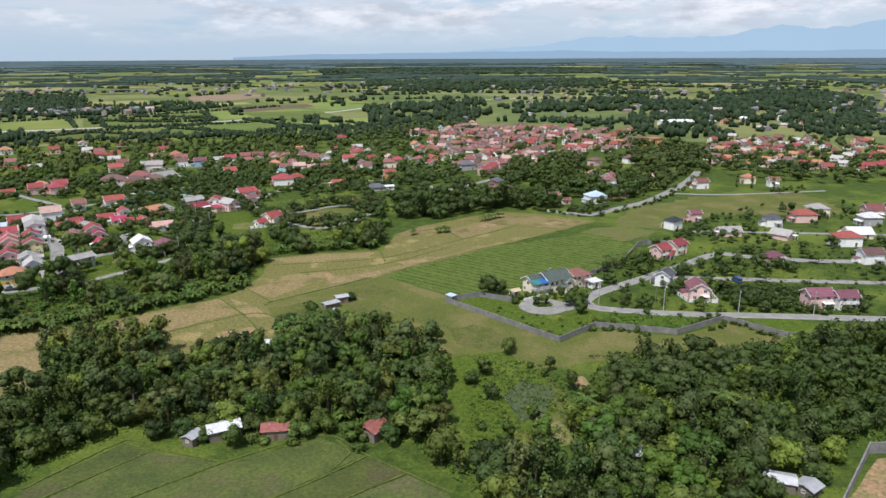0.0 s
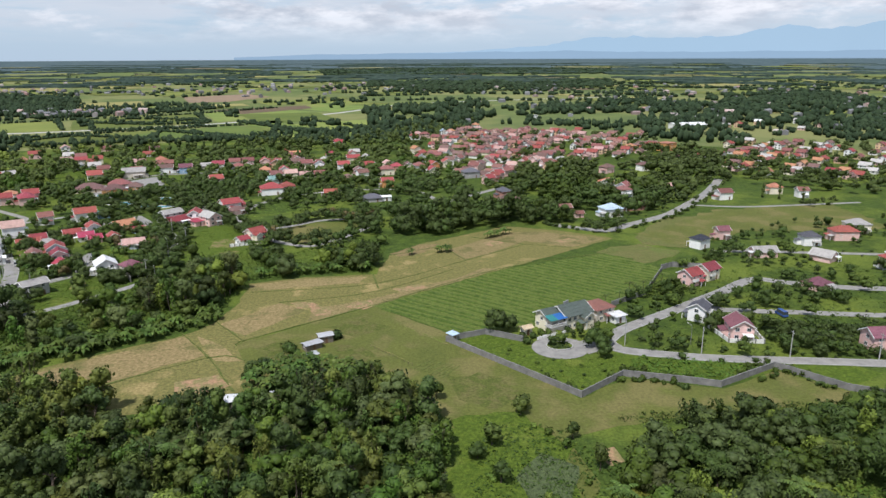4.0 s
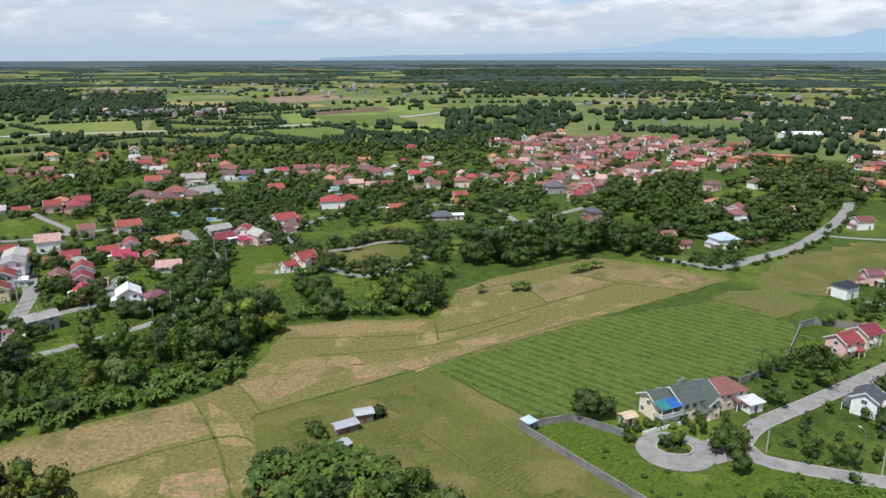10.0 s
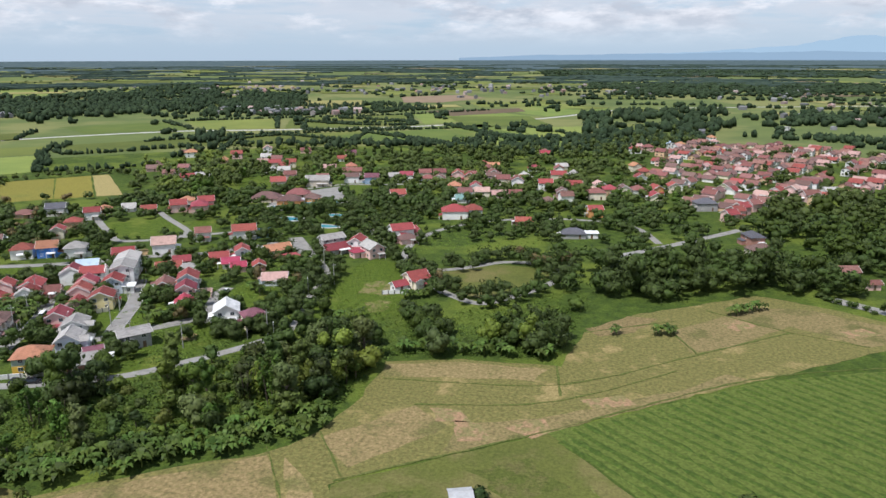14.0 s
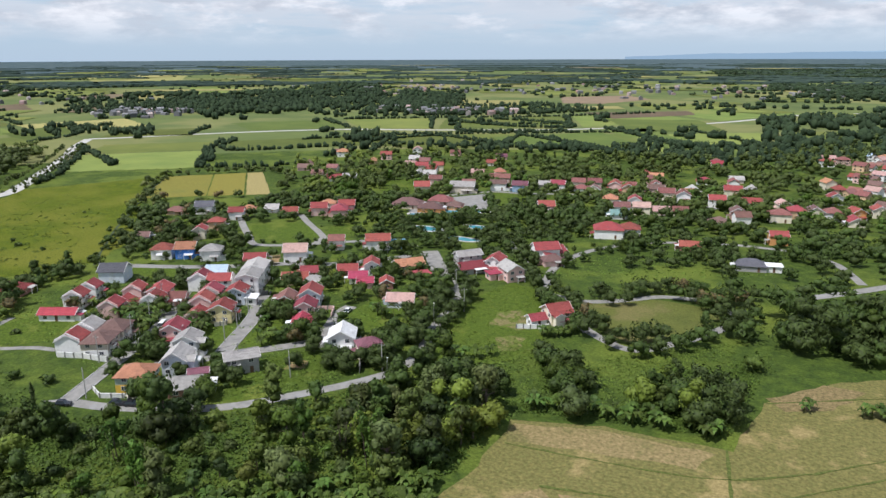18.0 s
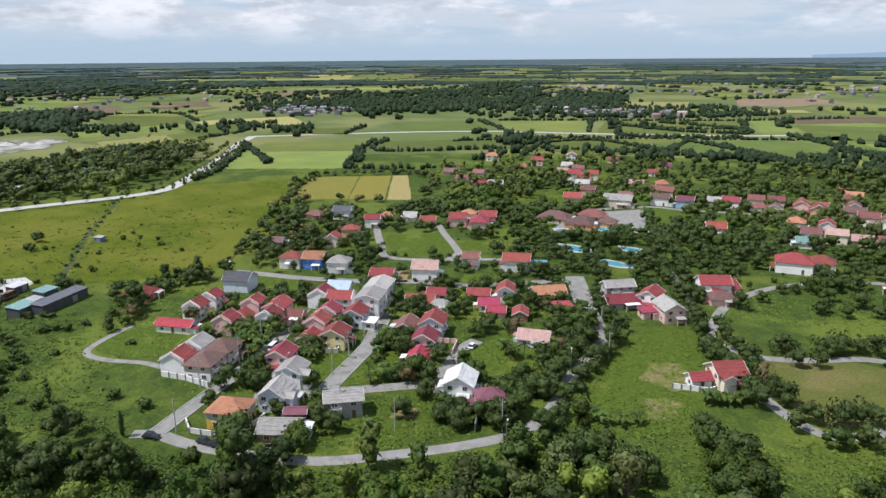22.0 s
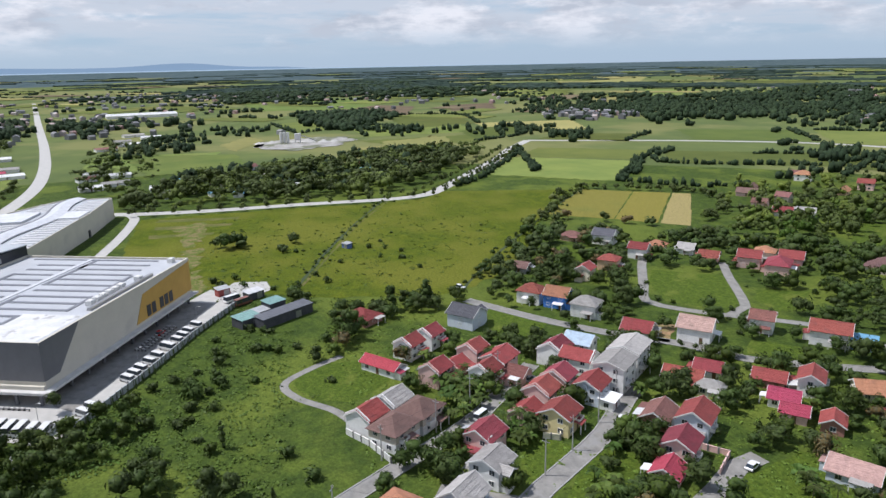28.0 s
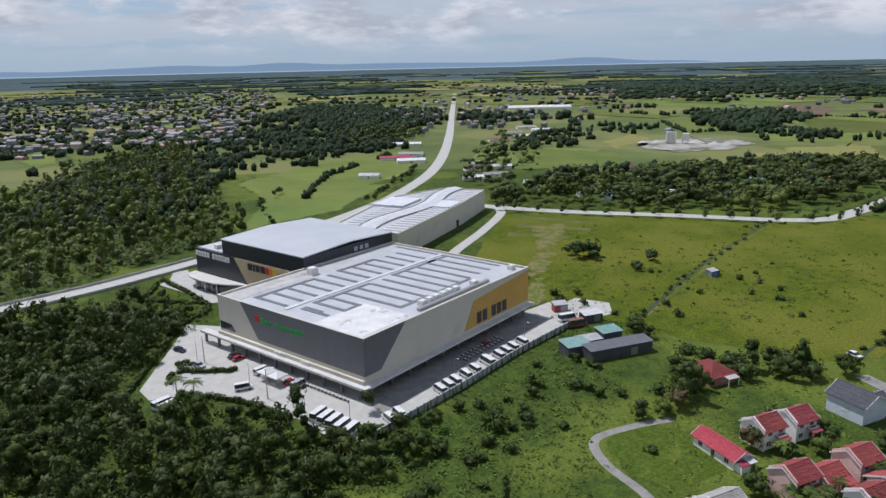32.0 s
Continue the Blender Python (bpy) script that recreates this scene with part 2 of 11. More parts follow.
def glass_mat():
    m = mat("dark_glass", (0.03, 0.04, 0.05), (0.05, 0.06, 0.07), 0.6, rough=0.08, spec=0.8)
    return m


# ground covers
M_MEADOW = mat("meadow", (0.065, 0.098, 0.016), (0.037, 0.061, 0.012), 0.22, 0.9, bump=5.0, bump_scale=0.8, ramp=(0.40, 0.60), third=(0.104, 0.136, 0.022), third_scale=0.022, tthr=(0.46, 0.62), coords="World", spec=0.1)
M_PASTURE = mat("pasture", (0.108, 0.118, 0.029), (0.080, 0.094, 0.023), 0.12, 0.9, bump=2.0, fine=(0.76, 1.22), bump_scale=2.0, third=(0.142, 0.130, 0.046), third_scale=0.06, tthr=(0.46, 0.62), coords="World", spec=0.1)
M_LAWN = mat("rank_grass", (0.090, 0.128, 0.016), (0.050, 0.082, 0.011), 0.5, 0.9, bump=4.0, bump_scale=2.0, third=(0.122, 0.148, 0.026), third_scale=0.06, coords="World", spec=0.1)
M_STUBBLE = mat("stubble", (0.265, 0.20, 0.095), (0.155, 0.132, 0.054), 0.8, 0.95, bump=1.5, bump_scale=2.5, rand=0.12, third=(0.122, 0.118, 0.041), third_scale=0.07, tthr=(0.5, 0.68), coords="World", spec=0.1)
M_STUBBLE_GREEN = mat("stubble_green", (0.165, 0.145, 0.05), (0.108, 0.108, 0.035), 0.7, 0.95, bump=1.5, bump_scale=2.5, rand=0.08, third=(0.24, 0.19, 0.08), third_scale=0.08, tthr=(0.54, 0.68), coords="World", spec=0.1)
M_CROP = mat("crop_soil", (0.102, 0.132, 0.028), (0.078, 0.106, 0.022), 0.5, 0.9, bump=1.5, bump_scale=3, coords="World", spec=0.1)
M_CROP_ROW = mat("crop_rows", (0.044, 0.077, 0.014), (0.076, 0.110, 0.020), 0.4, 0.85, bump=3, bump_scale=3, coords="World", spec=0.1)
M_RICE = mat("ripe_rice", (0.2, 0.178, 0.038), (0.165, 0.155, 0.033), 0.3, 0.9, bump=1.5, bump_scale=2, third=(0.16, 0.16, 0.036), third_scale=0.03, coords="World", spec=0.1)
M_RICE_CUT = mat("cut_rice", (0.33, 0.265, 0.115), (0.25, 0.215, 0.08), 0.6, 0.9, bump=1, coords="World", spec=0.1)
M_PADDY = mat("paddy", (0.084, 0.106, 0.023), (0.052, 0.07, 0.018), 0.12, 0.75, bump=1.5, bump_scale=2, third=(0.084, 0.084, 0.032), third_scale=0.05, tthr=(0.5, 0.66), rand=0.14, coords="World", spec=0.2)
M_BUND = mat("bund_grass", (0.072, 0.1, 0.02), (0.108, 0.116, 0.036), 1.2, 0.9, bump=2, bump_scale=3, coords="World", spec=0.1)
M_SOIL = mat("bare_soil", (0.33, 0.20, 0.118), (0.23, 0.165, 0.085), 0.4, 0.95, bump=1, bump_scale=4, third=(0.19, 0.165, 0.07), third_scale=0.3, tthr=(0.44, 0.56), coords="World", spec=0.1)
M_DRY = mat("dry_patch", (0.20, 0.165, 0.075), (0.15, 0.14, 0.055), 0.6, 0.95, bump=1, bump_scale=4, third=(0.105, 0.130, 0.026), third_scale=0.22, tthr=(0.44, 0.56), coords="World", spec=0.1)
M_CONC = mat("concrete_road", (0.27, 0.258, 0.235), (0.175, 0.168, 0.154), 0.35, 0.85, bump=0.4, bump_scale=6, third=(0.25, 0.245, 0.235), third_scale=0.12, coords="World")
M_CONC_NEW = mat("pale_concrete", (0.46, 0.445, 0.415), (0.38, 0.37, 0.345), 0.3, 0.85, bump=0.3, bump_scale=6, third=(0.40, 0.39, 0.36), third_scale=0.08, coords="World")
M_KERB = mat("kerb_concrete", (0.36, 0.35, 0.33), (0.28, 0.272, 0.26), 1.5, 0.85, coords="World")
M_WALLC = mat("old_concrete_wall", (0.23, 0.223, 0.21), (0.14, 0.136, 0.128), 0.5, 0.9, bump=0.5, bump_scale=5, third=(0.16, 0.16, 0.15), third_scale=0.3, coords="World")
M_FAR_FIELD = mat("far_field", (0.150, 0.180, 0.048), (0.108, 0.144, 0.040), 0.02, 0.95, bump=0.0, rand=0.28, island=0.22, third=(0.165, 0.172, 0.052), third_scale=0.006, coords="World", spec=0.05)
M_FAR_YELLOW = mat("far_ripe_field", (0.26, 0.24, 0.09), (0.205, 0.20, 0.075), 0.02, 0.95, rand=0.2, island=0.2, coords="World", spec=0.05)
M_FAR_BROWN = mat("far_bare_field", (0.20, 0.15, 0.095), (0.15, 0.12, 0.08), 0.02, 0.95, rand=0.25, island=0.2, coords="World", spec=0.05)
# air haze is painted as blue: a little in the plain, most at the skyline
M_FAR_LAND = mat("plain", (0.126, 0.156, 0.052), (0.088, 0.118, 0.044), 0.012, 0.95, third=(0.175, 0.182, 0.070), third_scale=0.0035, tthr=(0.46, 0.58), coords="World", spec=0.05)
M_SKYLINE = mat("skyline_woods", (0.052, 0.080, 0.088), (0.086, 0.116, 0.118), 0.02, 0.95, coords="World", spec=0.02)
M_POOL = mat("pool_water", (0.07, 0.27, 0.34), (0.10, 0.33, 0.40), 0.8, 0.08)

# foliage
LEAF = dict(rough=0.6, island=0.26, rand=0.38, through=0.16, spec=0.18)
M_LEAF = {
    "dark": mat("leaf_dark", (0.028, 0.047, 0.012), (0.062, 0.090, 0.022), 1.6, **LEAF),
    "mid": mat("leaf_mid", (0.045, 0.074, 0.015), (0.092, 0.128, 0.028), 1.6, **LEAF),
    "light": mat("leaf_light", (0.070, 0.108, 0.018), (0.126, 0.166, 0.030), 1.6, **LEAF),
    "bamboo": mat("leaf_bamboo", (0.060, 0.084, 0.014), (0.118, 0.142, 0.030), 1.6, **LEAF),
    "banana": mat("leaf_banana", (0.050, 0.090, 0.015), (0.086, 0.126, 0.024), 0.9, **LEAF),
    "scrub": mat("leaf_scrub", (0.044, 0.082, 0.012), (0.086, 0.136, 0.020), 1.6, **LEAF),
    "grass": mat("leaf_grass", (0.092, 0.142, 0.02), (0.12, 0.165, 0.026), 0.5, **LEAF),
    "dry": mat("leaf_dry", (0.177, 0.161, 0.099), (0.141, 0.144, 0.085), 0.7, **LEAF),
    "bloom": mat("leaf_bloom", (0.151, 0.087, 0.029), (0.062, 0.068, 0.042), 1.5, **LEAF),
    "yellow": mat("leaf_yellow", (0.115, 0.142, 0.02), (0.14, 0.164, 0.026), 0.7, **LEAF),
    "grey": mat("leaf_greyish", (0.060, 0.080, 0.024), (0.104, 0.126, 0.040), 1.6, **LEAF),
    # far leaves: shade of passing clouds is put into this dark colour
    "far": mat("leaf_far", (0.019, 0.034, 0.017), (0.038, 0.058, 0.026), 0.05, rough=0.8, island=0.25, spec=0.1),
}
M_BARK = mat("bark", (0.13, 0.10, 0.07), (0.08, 0.06, 0.045), 3.0, 0.95, bump=0.5)

# building surfaces
ROOFC = dict(crimson=(0.30, 0.062, 0.066), red=(0.32, 0.082, 0.068), brick=(0.25, 0.104, 0.090), orange=(0.46, 0.21, 0.125), brown=(0.19, 0.112, 0.098),
             grey=(0.41, 0.39, 0.365), slate=(0.11, 0.11, 0.125), pink=(0.50, 0.32, 0.28), white=(0.75, 0.75, 0.74), blue=(0.16, 0.36, 0.52), green=(0.10, 0.125, 0.108),
             magenta=(0.40, 0.062, 0.095), plum=(0.22, 0.09, 0.11), teal=(0.20, 0.33, 0.31), rust=(0.25, 0.122, 0.104), black=(0.03, 0.033, 0.045), sky=(0.42, 0.53, 0.62), straw=(0.56, 0.46, 0.30))
WALLC = dict(white=(0.83, 0.82, 0.79), cream=(0.76, 0.69, 0.53), pink=(0.72, 0.48, 0.43), yellow=(0.68, 0.58, 0.30), blue=(0.30, 0.45, 0.62), pale=(0.62, 0.67, 0.74),
             grey=(0.36, 0.35, 0.34), beige=(0.60, 0.53, 0.43), peach=(0.66, 0.45, 0.28), orange=(0.66, 0.33, 0.12), green=(0.36, 0.45, 0.36), brick=(0.36, 0.18, 0.14),
             royal=(0.07, 0.22, 0.60), ochre=(0.68, 0.42, 0.06))


def roof_mat(c):
    b = ROOFC[c]
    return mat("roof_" + c, b, tuple(v * 0.76 for v in b), 0.9, 0.7, bump=0.5, stripe=9.0, rand=0.2, spec=0.25, third=tuple(v * 0.55 + 0.02 for v in b), third_scale=0.35, tthr=(0.52, 0.75))


def wall_mat(c):
    b = WALLC[c]
    return mat("wall_" + c, b, tuple(v * 0.88 for v in b), 0.8, 0.85, bump=0.15, rand=0.06, third=tuple(v * 0.68 for v in b), third_scale=0.4, tthr=(0.56, 0.8))


M_GLASS = glass_mat()
M_TRIM = mat("white_trim", (0.74, 0.73, 0.70), (0.62, 0.61, 0.58), 1.0, 0.7)
M_DOOR = mat("door_wood", (0.16, 0.09, 0.05), (0.11, 0.06, 0.035), 3, 0.6)
M_STEEL = mat("galvanised", (0.42, 0.42, 0.42), (0.33, 0.33, 0.33), 2, 0.45, 0.7)
M_ZINC = mat("zinc_sheet", (0.46, 0.47, 0.48), (0.36, 0.36, 0.36), 0.8, 0.5, 0.2, bump=0.5, stripe=6, third=(0.34, 0.30, 0.27), third_scale=0.5, tthr=(0.58, 0.72), rand=0.1)
M_WOODPOLE = mat("pole_concrete", (0.40, 0.39, 0.37), None, 2, 0.85)
M_TYRE = mat("rubber", (0.02, 0.02, 0.02), None, 2, 0.8)

# ---------------------------------------------------------------- mesh helpers


def link_mesh(name, verts, faces, material=None, parent=None, label="", smooth=False):
    me = bpy.data.meshes.new(name)
    me.from_pydata(verts, [], faces)
    if smooth:
        me.polygons.foreach_set("use_smooth", [True] * len(me.polygons))
    me.update()
    if material:
        me.materials.append(material)
    ob = new(name, me)
    if parent:
        ob.parent = parent
    if label:
        ob["label"] = label
    return ob


def share(name, me, material=None, parent=None, m=None, label=""):
    """An object on a mesh that others use too, with a material of its own."""
    ob = new(name, me)
    if parent:
        ob.parent = parent
    if m is not None:
        ob.matrix_basis = m
    if material and ob.material_slots:
        ob.material_slots[0].link = "OBJECT"
        ob.material_slots[0].material = material
    if label:
        ob["label"] = label
    return ob


def part(name, bm, material, parent, label=""):
    me = bpy.data.meshes.new(name)
    bm.to_mesh(me)
    bm.free()
    me.materials.append(material)
    ob = new(name, me)
    ob.parent = parent
    if label:
        ob["label"] = label
    return ob


def empty(name, x, y, z=0.0, ang=0.0, label="", category="", group="", kind=""):
    ob = new(name)
    ob.matrix_basis = pose(x, y, z, 0, 0, ang)
    return tagged(ob, label, category, group, kind)


class Geo:
    """Boxes, prisms and tubes gathered into one mesh."""

    def __init__(self):
        self.v, self.f, self.lit = [], [], []

    def add(self, verts, faces):
        n = len(self.v)
        self.v += [tuple(p) for p in verts]
        self.f += [tuple(i + n for i in q) for q in faces]
        return self

    def box(self, x0, x1, y0, y1, z0, z1):
        return self.add([(x0, y0, z0), (x1, y0, z0), (x1, y1, z0), (x0, y1, z0), (x0, y0, z1), (x1, y0, z1), (x1, y1, z1), (x0, y1, z1)],
                        [(3, 2, 1, 0), (4, 5, 6, 7), (0, 1, 5, 4), (1, 2, 6, 5), (2, 3, 7, 6), (3, 0, 4, 7)])

    def slab(self, quad, t):
        """A thick sheet on four corners, t upwards."""
        lo, hi = [tuple(p) for p in quad], [(p[0], p[1], p[2] + t) for p in quad]
        return self.add(lo + hi, [(3, 2, 1, 0), (4, 5, 6, 7), (0, 1, 5, 4), (1, 2, 6, 5), (2, 3, 7, 6), (3, 0, 4, 7)])

    def prism(self, poly, z0, z1):
        n = len(poly)
        return self.add([(x, y, z0) for x, y in poly] + [(x, y, z1) for x, y in poly],
                        [tuple(range(n - 1, -1, -1)), tuple(range(n, 2 * n))] + [(i, (i + 1) % n, n + (i + 1) % n, n + i) for i in range(n)])

    def tube(self, pts, radii, n=6):
        rings = []
        for k, (p, r) in enumerate(zip(pts, radii)):
            a = Vector(pts[min(k + 1, len(pts) - 1)]) - Vector(pts[max(k - 1, 0)])
            q = a.to_track_quat("Z", "Y")
            rings.append([tuple(Vector(p) + q @ Vector((r * math.cos(2 * math.pi * i / n), r * math.sin(2 * math.pi * i / n), 0))) for i in range(n)])
        faces = [(k * n + i, k * n + (i + 1) % n, (k + 1) * n + (i + 1) % n, (k + 1) * n + i) for k in range(len(pts) - 1) for i in range(n)]
        faces.append(tuple((len(pts) - 1) * n + i for i in range(n)))
        return self.add([p for ring in rings for p in ring], faces)

    def mesh(self, name, material=None):
        me = bpy.data.meshes.new(name)
        me.from_pydata(self.v, [], self.f)
        me.update()
        if material:
            me.materials.append(material)
        return me

    def ob(self, name, material, parent=None, label=""):
        o = new(name, self.mesh(name, material))
        if parent:
            o.parent = parent
        if label:
            o["label"] = label
        return o


# the land is flat near by; past 1300 m it is drawn in towards the eye, and rises so that it keeps its place on the skyline
HUB = (-60.0, 200.0)
EYE_H, NEAR_R, REACH = 88.0, 1300.0, 3250.0


def place(x, y):
    dx, dy = x - HUB[0], y - HUB[1]
    d = math.hypot(dx, dy)
    if d <= NEAR_R:
        return x, y, 0.0
    r = NEAR_R + (d - NEAR_R) / (1 + (d - NEAR_R) / REACH)
    z = EYE_H - r * (EYE_H / d + 0.0044 * (1 - NEAR_R / d))
    return HUB[0] + dx * r / d, HUB[1] + dy * r / d, z


WALK_LINE = [(0, 0), (0, 40), (0, 80), (0, 120), (-12, 160), (-32, 200), (-60, 232), (-96, 253)]


def far_from_walk(x, y):
    return min(math.hypot(x - a, y - b) for a, b in WALK_LINE)


def inside(x, y, poly):
    hit, n = False, len(poly)
    for i in range(n):
        (x1, y1), (x2, y2) = poly[i], poly[i - 1]
        if (y1 > y) != (y2 > y) and x < (x2 - x1) * (y - y1) / (y2 - y1) + x1:
            hit = not hit
    return hit


def smooth_line(pts, step=6.0):
    """Points along a soft curve through the given ones."""
    out = []
    for i in range(len(pts) - 1):
        p0, p1, p2, p3 = (Vector(pts[max(0, min(len(pts) - 1, j))]) for j in (i - 1, i, i + 1, i + 2))
        n = max(1, int((p2 - p1).length / step))
        for k in range(n):
            t = k / n
            out.append(0.5 * ((2 * p1) + (p2 - p0) * t + (2 * p0 - 5 * p1 + 4 * p2 - p3) * t * t + (3 * p1 - p0 - 3 * p2 + p3) * t ** 3))
    out.append(Vector(pts[-1]))
    return out


ROADS = []      # (points, half width), kept clear of plants


def ribbon(name, pts, width, material, z=0.06, step=6.0, thick=0.12, label="", kerb=False, off=0.0, clear=True, rough_edge=0.0, category=""):
    line = smooth_line(pts, step)
    rng = random.Random(len(pts) * 31 + int(abs(pts[0][0])))
    vs, fs = [], []
    for i, p in enumerate(line):
        a = line[min(i + 1, len(line) - 1)] - line[max(i - 1, 0)]
        side = Vector((-a.y, a.x)).normalized()
        for s in (-1, 1):
            w = width / 2 + rng.uniform(-rough_edge, rough_edge)
            q = p + side * (off + s * w)
            x, y, h = place(q.x, q.y)
            vs += [(x, y, h + z), (x, y, h + z - thick)]
    for i in range(len(line) - 1):
        a, b = 4 * i, 4 * i + 4
        fs += [(a, a + 2, b + 2, b), (a, b, b + 1, a + 1), (a + 2, a + 3, b + 3, b + 2)]
    ob = link_mesh(name, vs, fs, material)
    tagged(ob, label, category or name.split("_")[-1], kind="structure")
    if clear:
        ROADS.append(([(p.x, p.y) for p in line], width / 2))
    if kerb:
        for s in (-1, 1):
            ribbon("kerb", pts, 0.3, M_KERB, z=z + 0.13, step=step, thick=0.3, label="low pale concrete kerb along the street", off=s * (width / 2 + 0.15), clear=False)
    return ob


def patch(name, poly, material, z, label, category, kind="structure", jitter=0.0):
    """A sheet of ground cover with the given corners."""
    bm = bmesh.new()
    pts = []
    rng = random.Random(int(abs(poly[0][0] * 7 + poly[0][1])))
    for i, p in enumerate(poly):
        q = poly[(i + 1) % len(poly)]
        n = max(1, int(math.hypot(q[0] - p[0], q[1] - p[1]) / 4.0)) if jitter else 1
        for k in range(n):
            t = k / n
            pts.append((p[0] + (q[0] - p[0]) * t + rng.uniform(-jitter, jitter), p[1] + (q[1] - p[1]) * t + rng.uniform(-jitter, jitter)))
    for i in range(len(poly)):      # the outline must not cross itself
        for j in range(i + 2, len(poly) - (i == 0)):
            (a, b), (c, d) = (poly[i], poly[(i + 1) % len(poly)]), (poly[j], poly[(j + 1) % len(poly)])
            o = lambda p, q, r: (q[0] - p[0]) * (r[1] - p[1]) - (q[1] - p[1]) * (r[0] - p[0])
            if o(a, b, c) * o(a, b, d) < 0 and o(c, d, a) * o(c, d, b) < 0:
                print("CROSSED", label, a, b, c, d)
    vs = [bm.verts.new((lambda g: (g[0], g[1], g[2] + z))(place(*p))) for p in pts]
    f = bm.faces.new(vs)
    f.normal_update()
    if f.normal.z < 0:
        f.normal_flip()
    bmesh.ops.triangulate(bm, faces=[f])
    me = bpy.data.meshes.new(name)
    bm.to_mesh(me)
    bm.free()
    me.materials.append(material)
    return tagged(new(name, me), label, category, kind=kind)



# ---------------------------------------------------------------- ground


def make_ground():
    radii = [0] + [20 * k for k in range(1, 40)] + [800 * 1.04 ** k for k in range(0, 70)]
    radii = [r for r in radii if r < 14000] + [20000, 40000, 120000]
    seg = 120
    vs, fs = [(HUB[0], HUB[1], 0.0)], []
    for r in radii[1:]:
        for s in range(seg):
            a = 2 * math.pi * s / seg
            vs.append(place(HUB[0] + r * math.cos(a), HUB[1] + r * math.sin(a)))
    for s in range(seg):
        fs.append((0, 1 + s, 1 + (s + 1) % seg))
    for k in range(len(radii) - 2):
        a, b = 1 + k * seg, 1 + (k + 1) * seg
        for s in range(seg):
            t = (s + 1) % seg
            fs.append((a + s, b + s, b + t, a + t))
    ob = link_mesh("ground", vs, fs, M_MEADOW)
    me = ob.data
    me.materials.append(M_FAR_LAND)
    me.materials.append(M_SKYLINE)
    # the outermost ring takes the haze-tinted colour
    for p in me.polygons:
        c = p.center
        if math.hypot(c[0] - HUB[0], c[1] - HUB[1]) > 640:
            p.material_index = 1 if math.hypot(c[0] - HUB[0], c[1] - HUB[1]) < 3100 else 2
    tagged(ob, "wide flat green plain reaching the skyline", "ground", kind="structure")


make_ground()

# fields near the start
TAN = [(-127, 224), (-110, 239), (-85, 257), (-79, 268), (-77, 288), (-79, 311), (-58, 319), (-29, 323), (-25, 352), (-8, 376), (33, 409), (60, 400), (86, 383), (58, 358), (28, 332), (0, 308), (-26, 284), (-50, 265), (-67, 249), (-60, 234), (-56, 215), (-72, 204), (-92, 200), (-112, 204)]
patch("field", TAN, M_STUBBLE_GREEN, 0.04, "harvested olive field with dry straw", "field", jitter=0.6)
for poly in (
    [(-122, 226), (-86, 255), (-74, 240), (-104, 214)],
    [(-82, 256), (-71, 247), (-61, 235), (-70, 236)],
    [(-77, 266), (-62, 287), (-50, 280), (-66, 255)],
    [(-78, 309), (-58, 317), (-32, 320), (-35, 311), (-60, 306), (-76, 301)],
    [(-25, 355), (-12, 372), (-2, 372), (-10, 356), (-20, 350)],
    [(2, 362), (32, 394), (48, 398), (82, 383), (62, 366), (40, 378), (20, 352), (8, 345)],
    [(-48, 281), (-30, 290), (2, 315), (18, 332), (24, 330), (-24, 286), (-48, 268)],
):
    patch("field", poly, M_STUBBLE, 0.055, "strip of dry tan straw stubble in the field", "field", jitter=0.7)
patch("field", [(-127, 226), (-152, 228), (-150, 196), (-122, 172), (-111, 180), (-106, 198), (-111, 205)], M_STUBBLE_GREEN, 0.03, "harvested olive field with dry straw", "field", jitter=0.6)
patch("field", [(-128, 218), (-148, 222), (-145, 198), (-124, 180), (-115, 190), (-114, 202)], M_STUBBLE, 0.055, "strip of dry tan straw stubble in the field", "field", jitter=0.7)
for poly in ([(-66, 226), (-60, 219), (-66, 213), (-74, 216), (-76, 222)], [(-50, 282), (-42, 283), (-38, 277), (-47, 274)], [(-36, 284), (-28, 290), (-24, 285), (-30, 280)],
             [(-58, 288), (-50, 289), (-46, 283), (-54, 281)], [(54, 378), (64, 384), (68, 378), (58, 373)], [(-20, 304), (-10, 311), (-7, 306), (-16, 300)], [(18, 372), (24, 380), (29, 376), (23, 368)]):
    patch("soil_patch", poly, M_SOIL, 0.07, "bare reddish soil patch in the stubble", "soil", jitter=1.2)
for pts in ([(-88, 258), (-73, 239), (-58, 215)], [(-101, 215), (-72, 238), (-60, 236)], [(-79, 268), (-66, 252)], [(-62, 288), (-28, 300), (4, 330)], [(-76, 300), (-34, 308), (-12, 322)],
            [(-12, 322), (10, 344), (40, 372)], [(10, 344), (2, 362)], [(-25, 352), (4, 372)], [(-67, 250), (-26, 285), (28, 333), (82, 358)], [(-30, 323), (-26, 304)], [(14, 386), (40, 372), (62, 366)]):
    ribbon("bund", pts, 0.5, M_BUND, z=0.14, step=3, thick=0.3, label="low grassy bund between field plots", clear=False, rough_edge=0.3, category="bund")

# green crop field in rows
CROP = [(-26, 284), (28, 331), (80, 357), (95, 329), (79, 297), (41, 266), (24, 262), (3, 258)]
patch("field", CROP, M_CROP, 0.045, "green crop field planted in rows", "field", jitter=0.4)


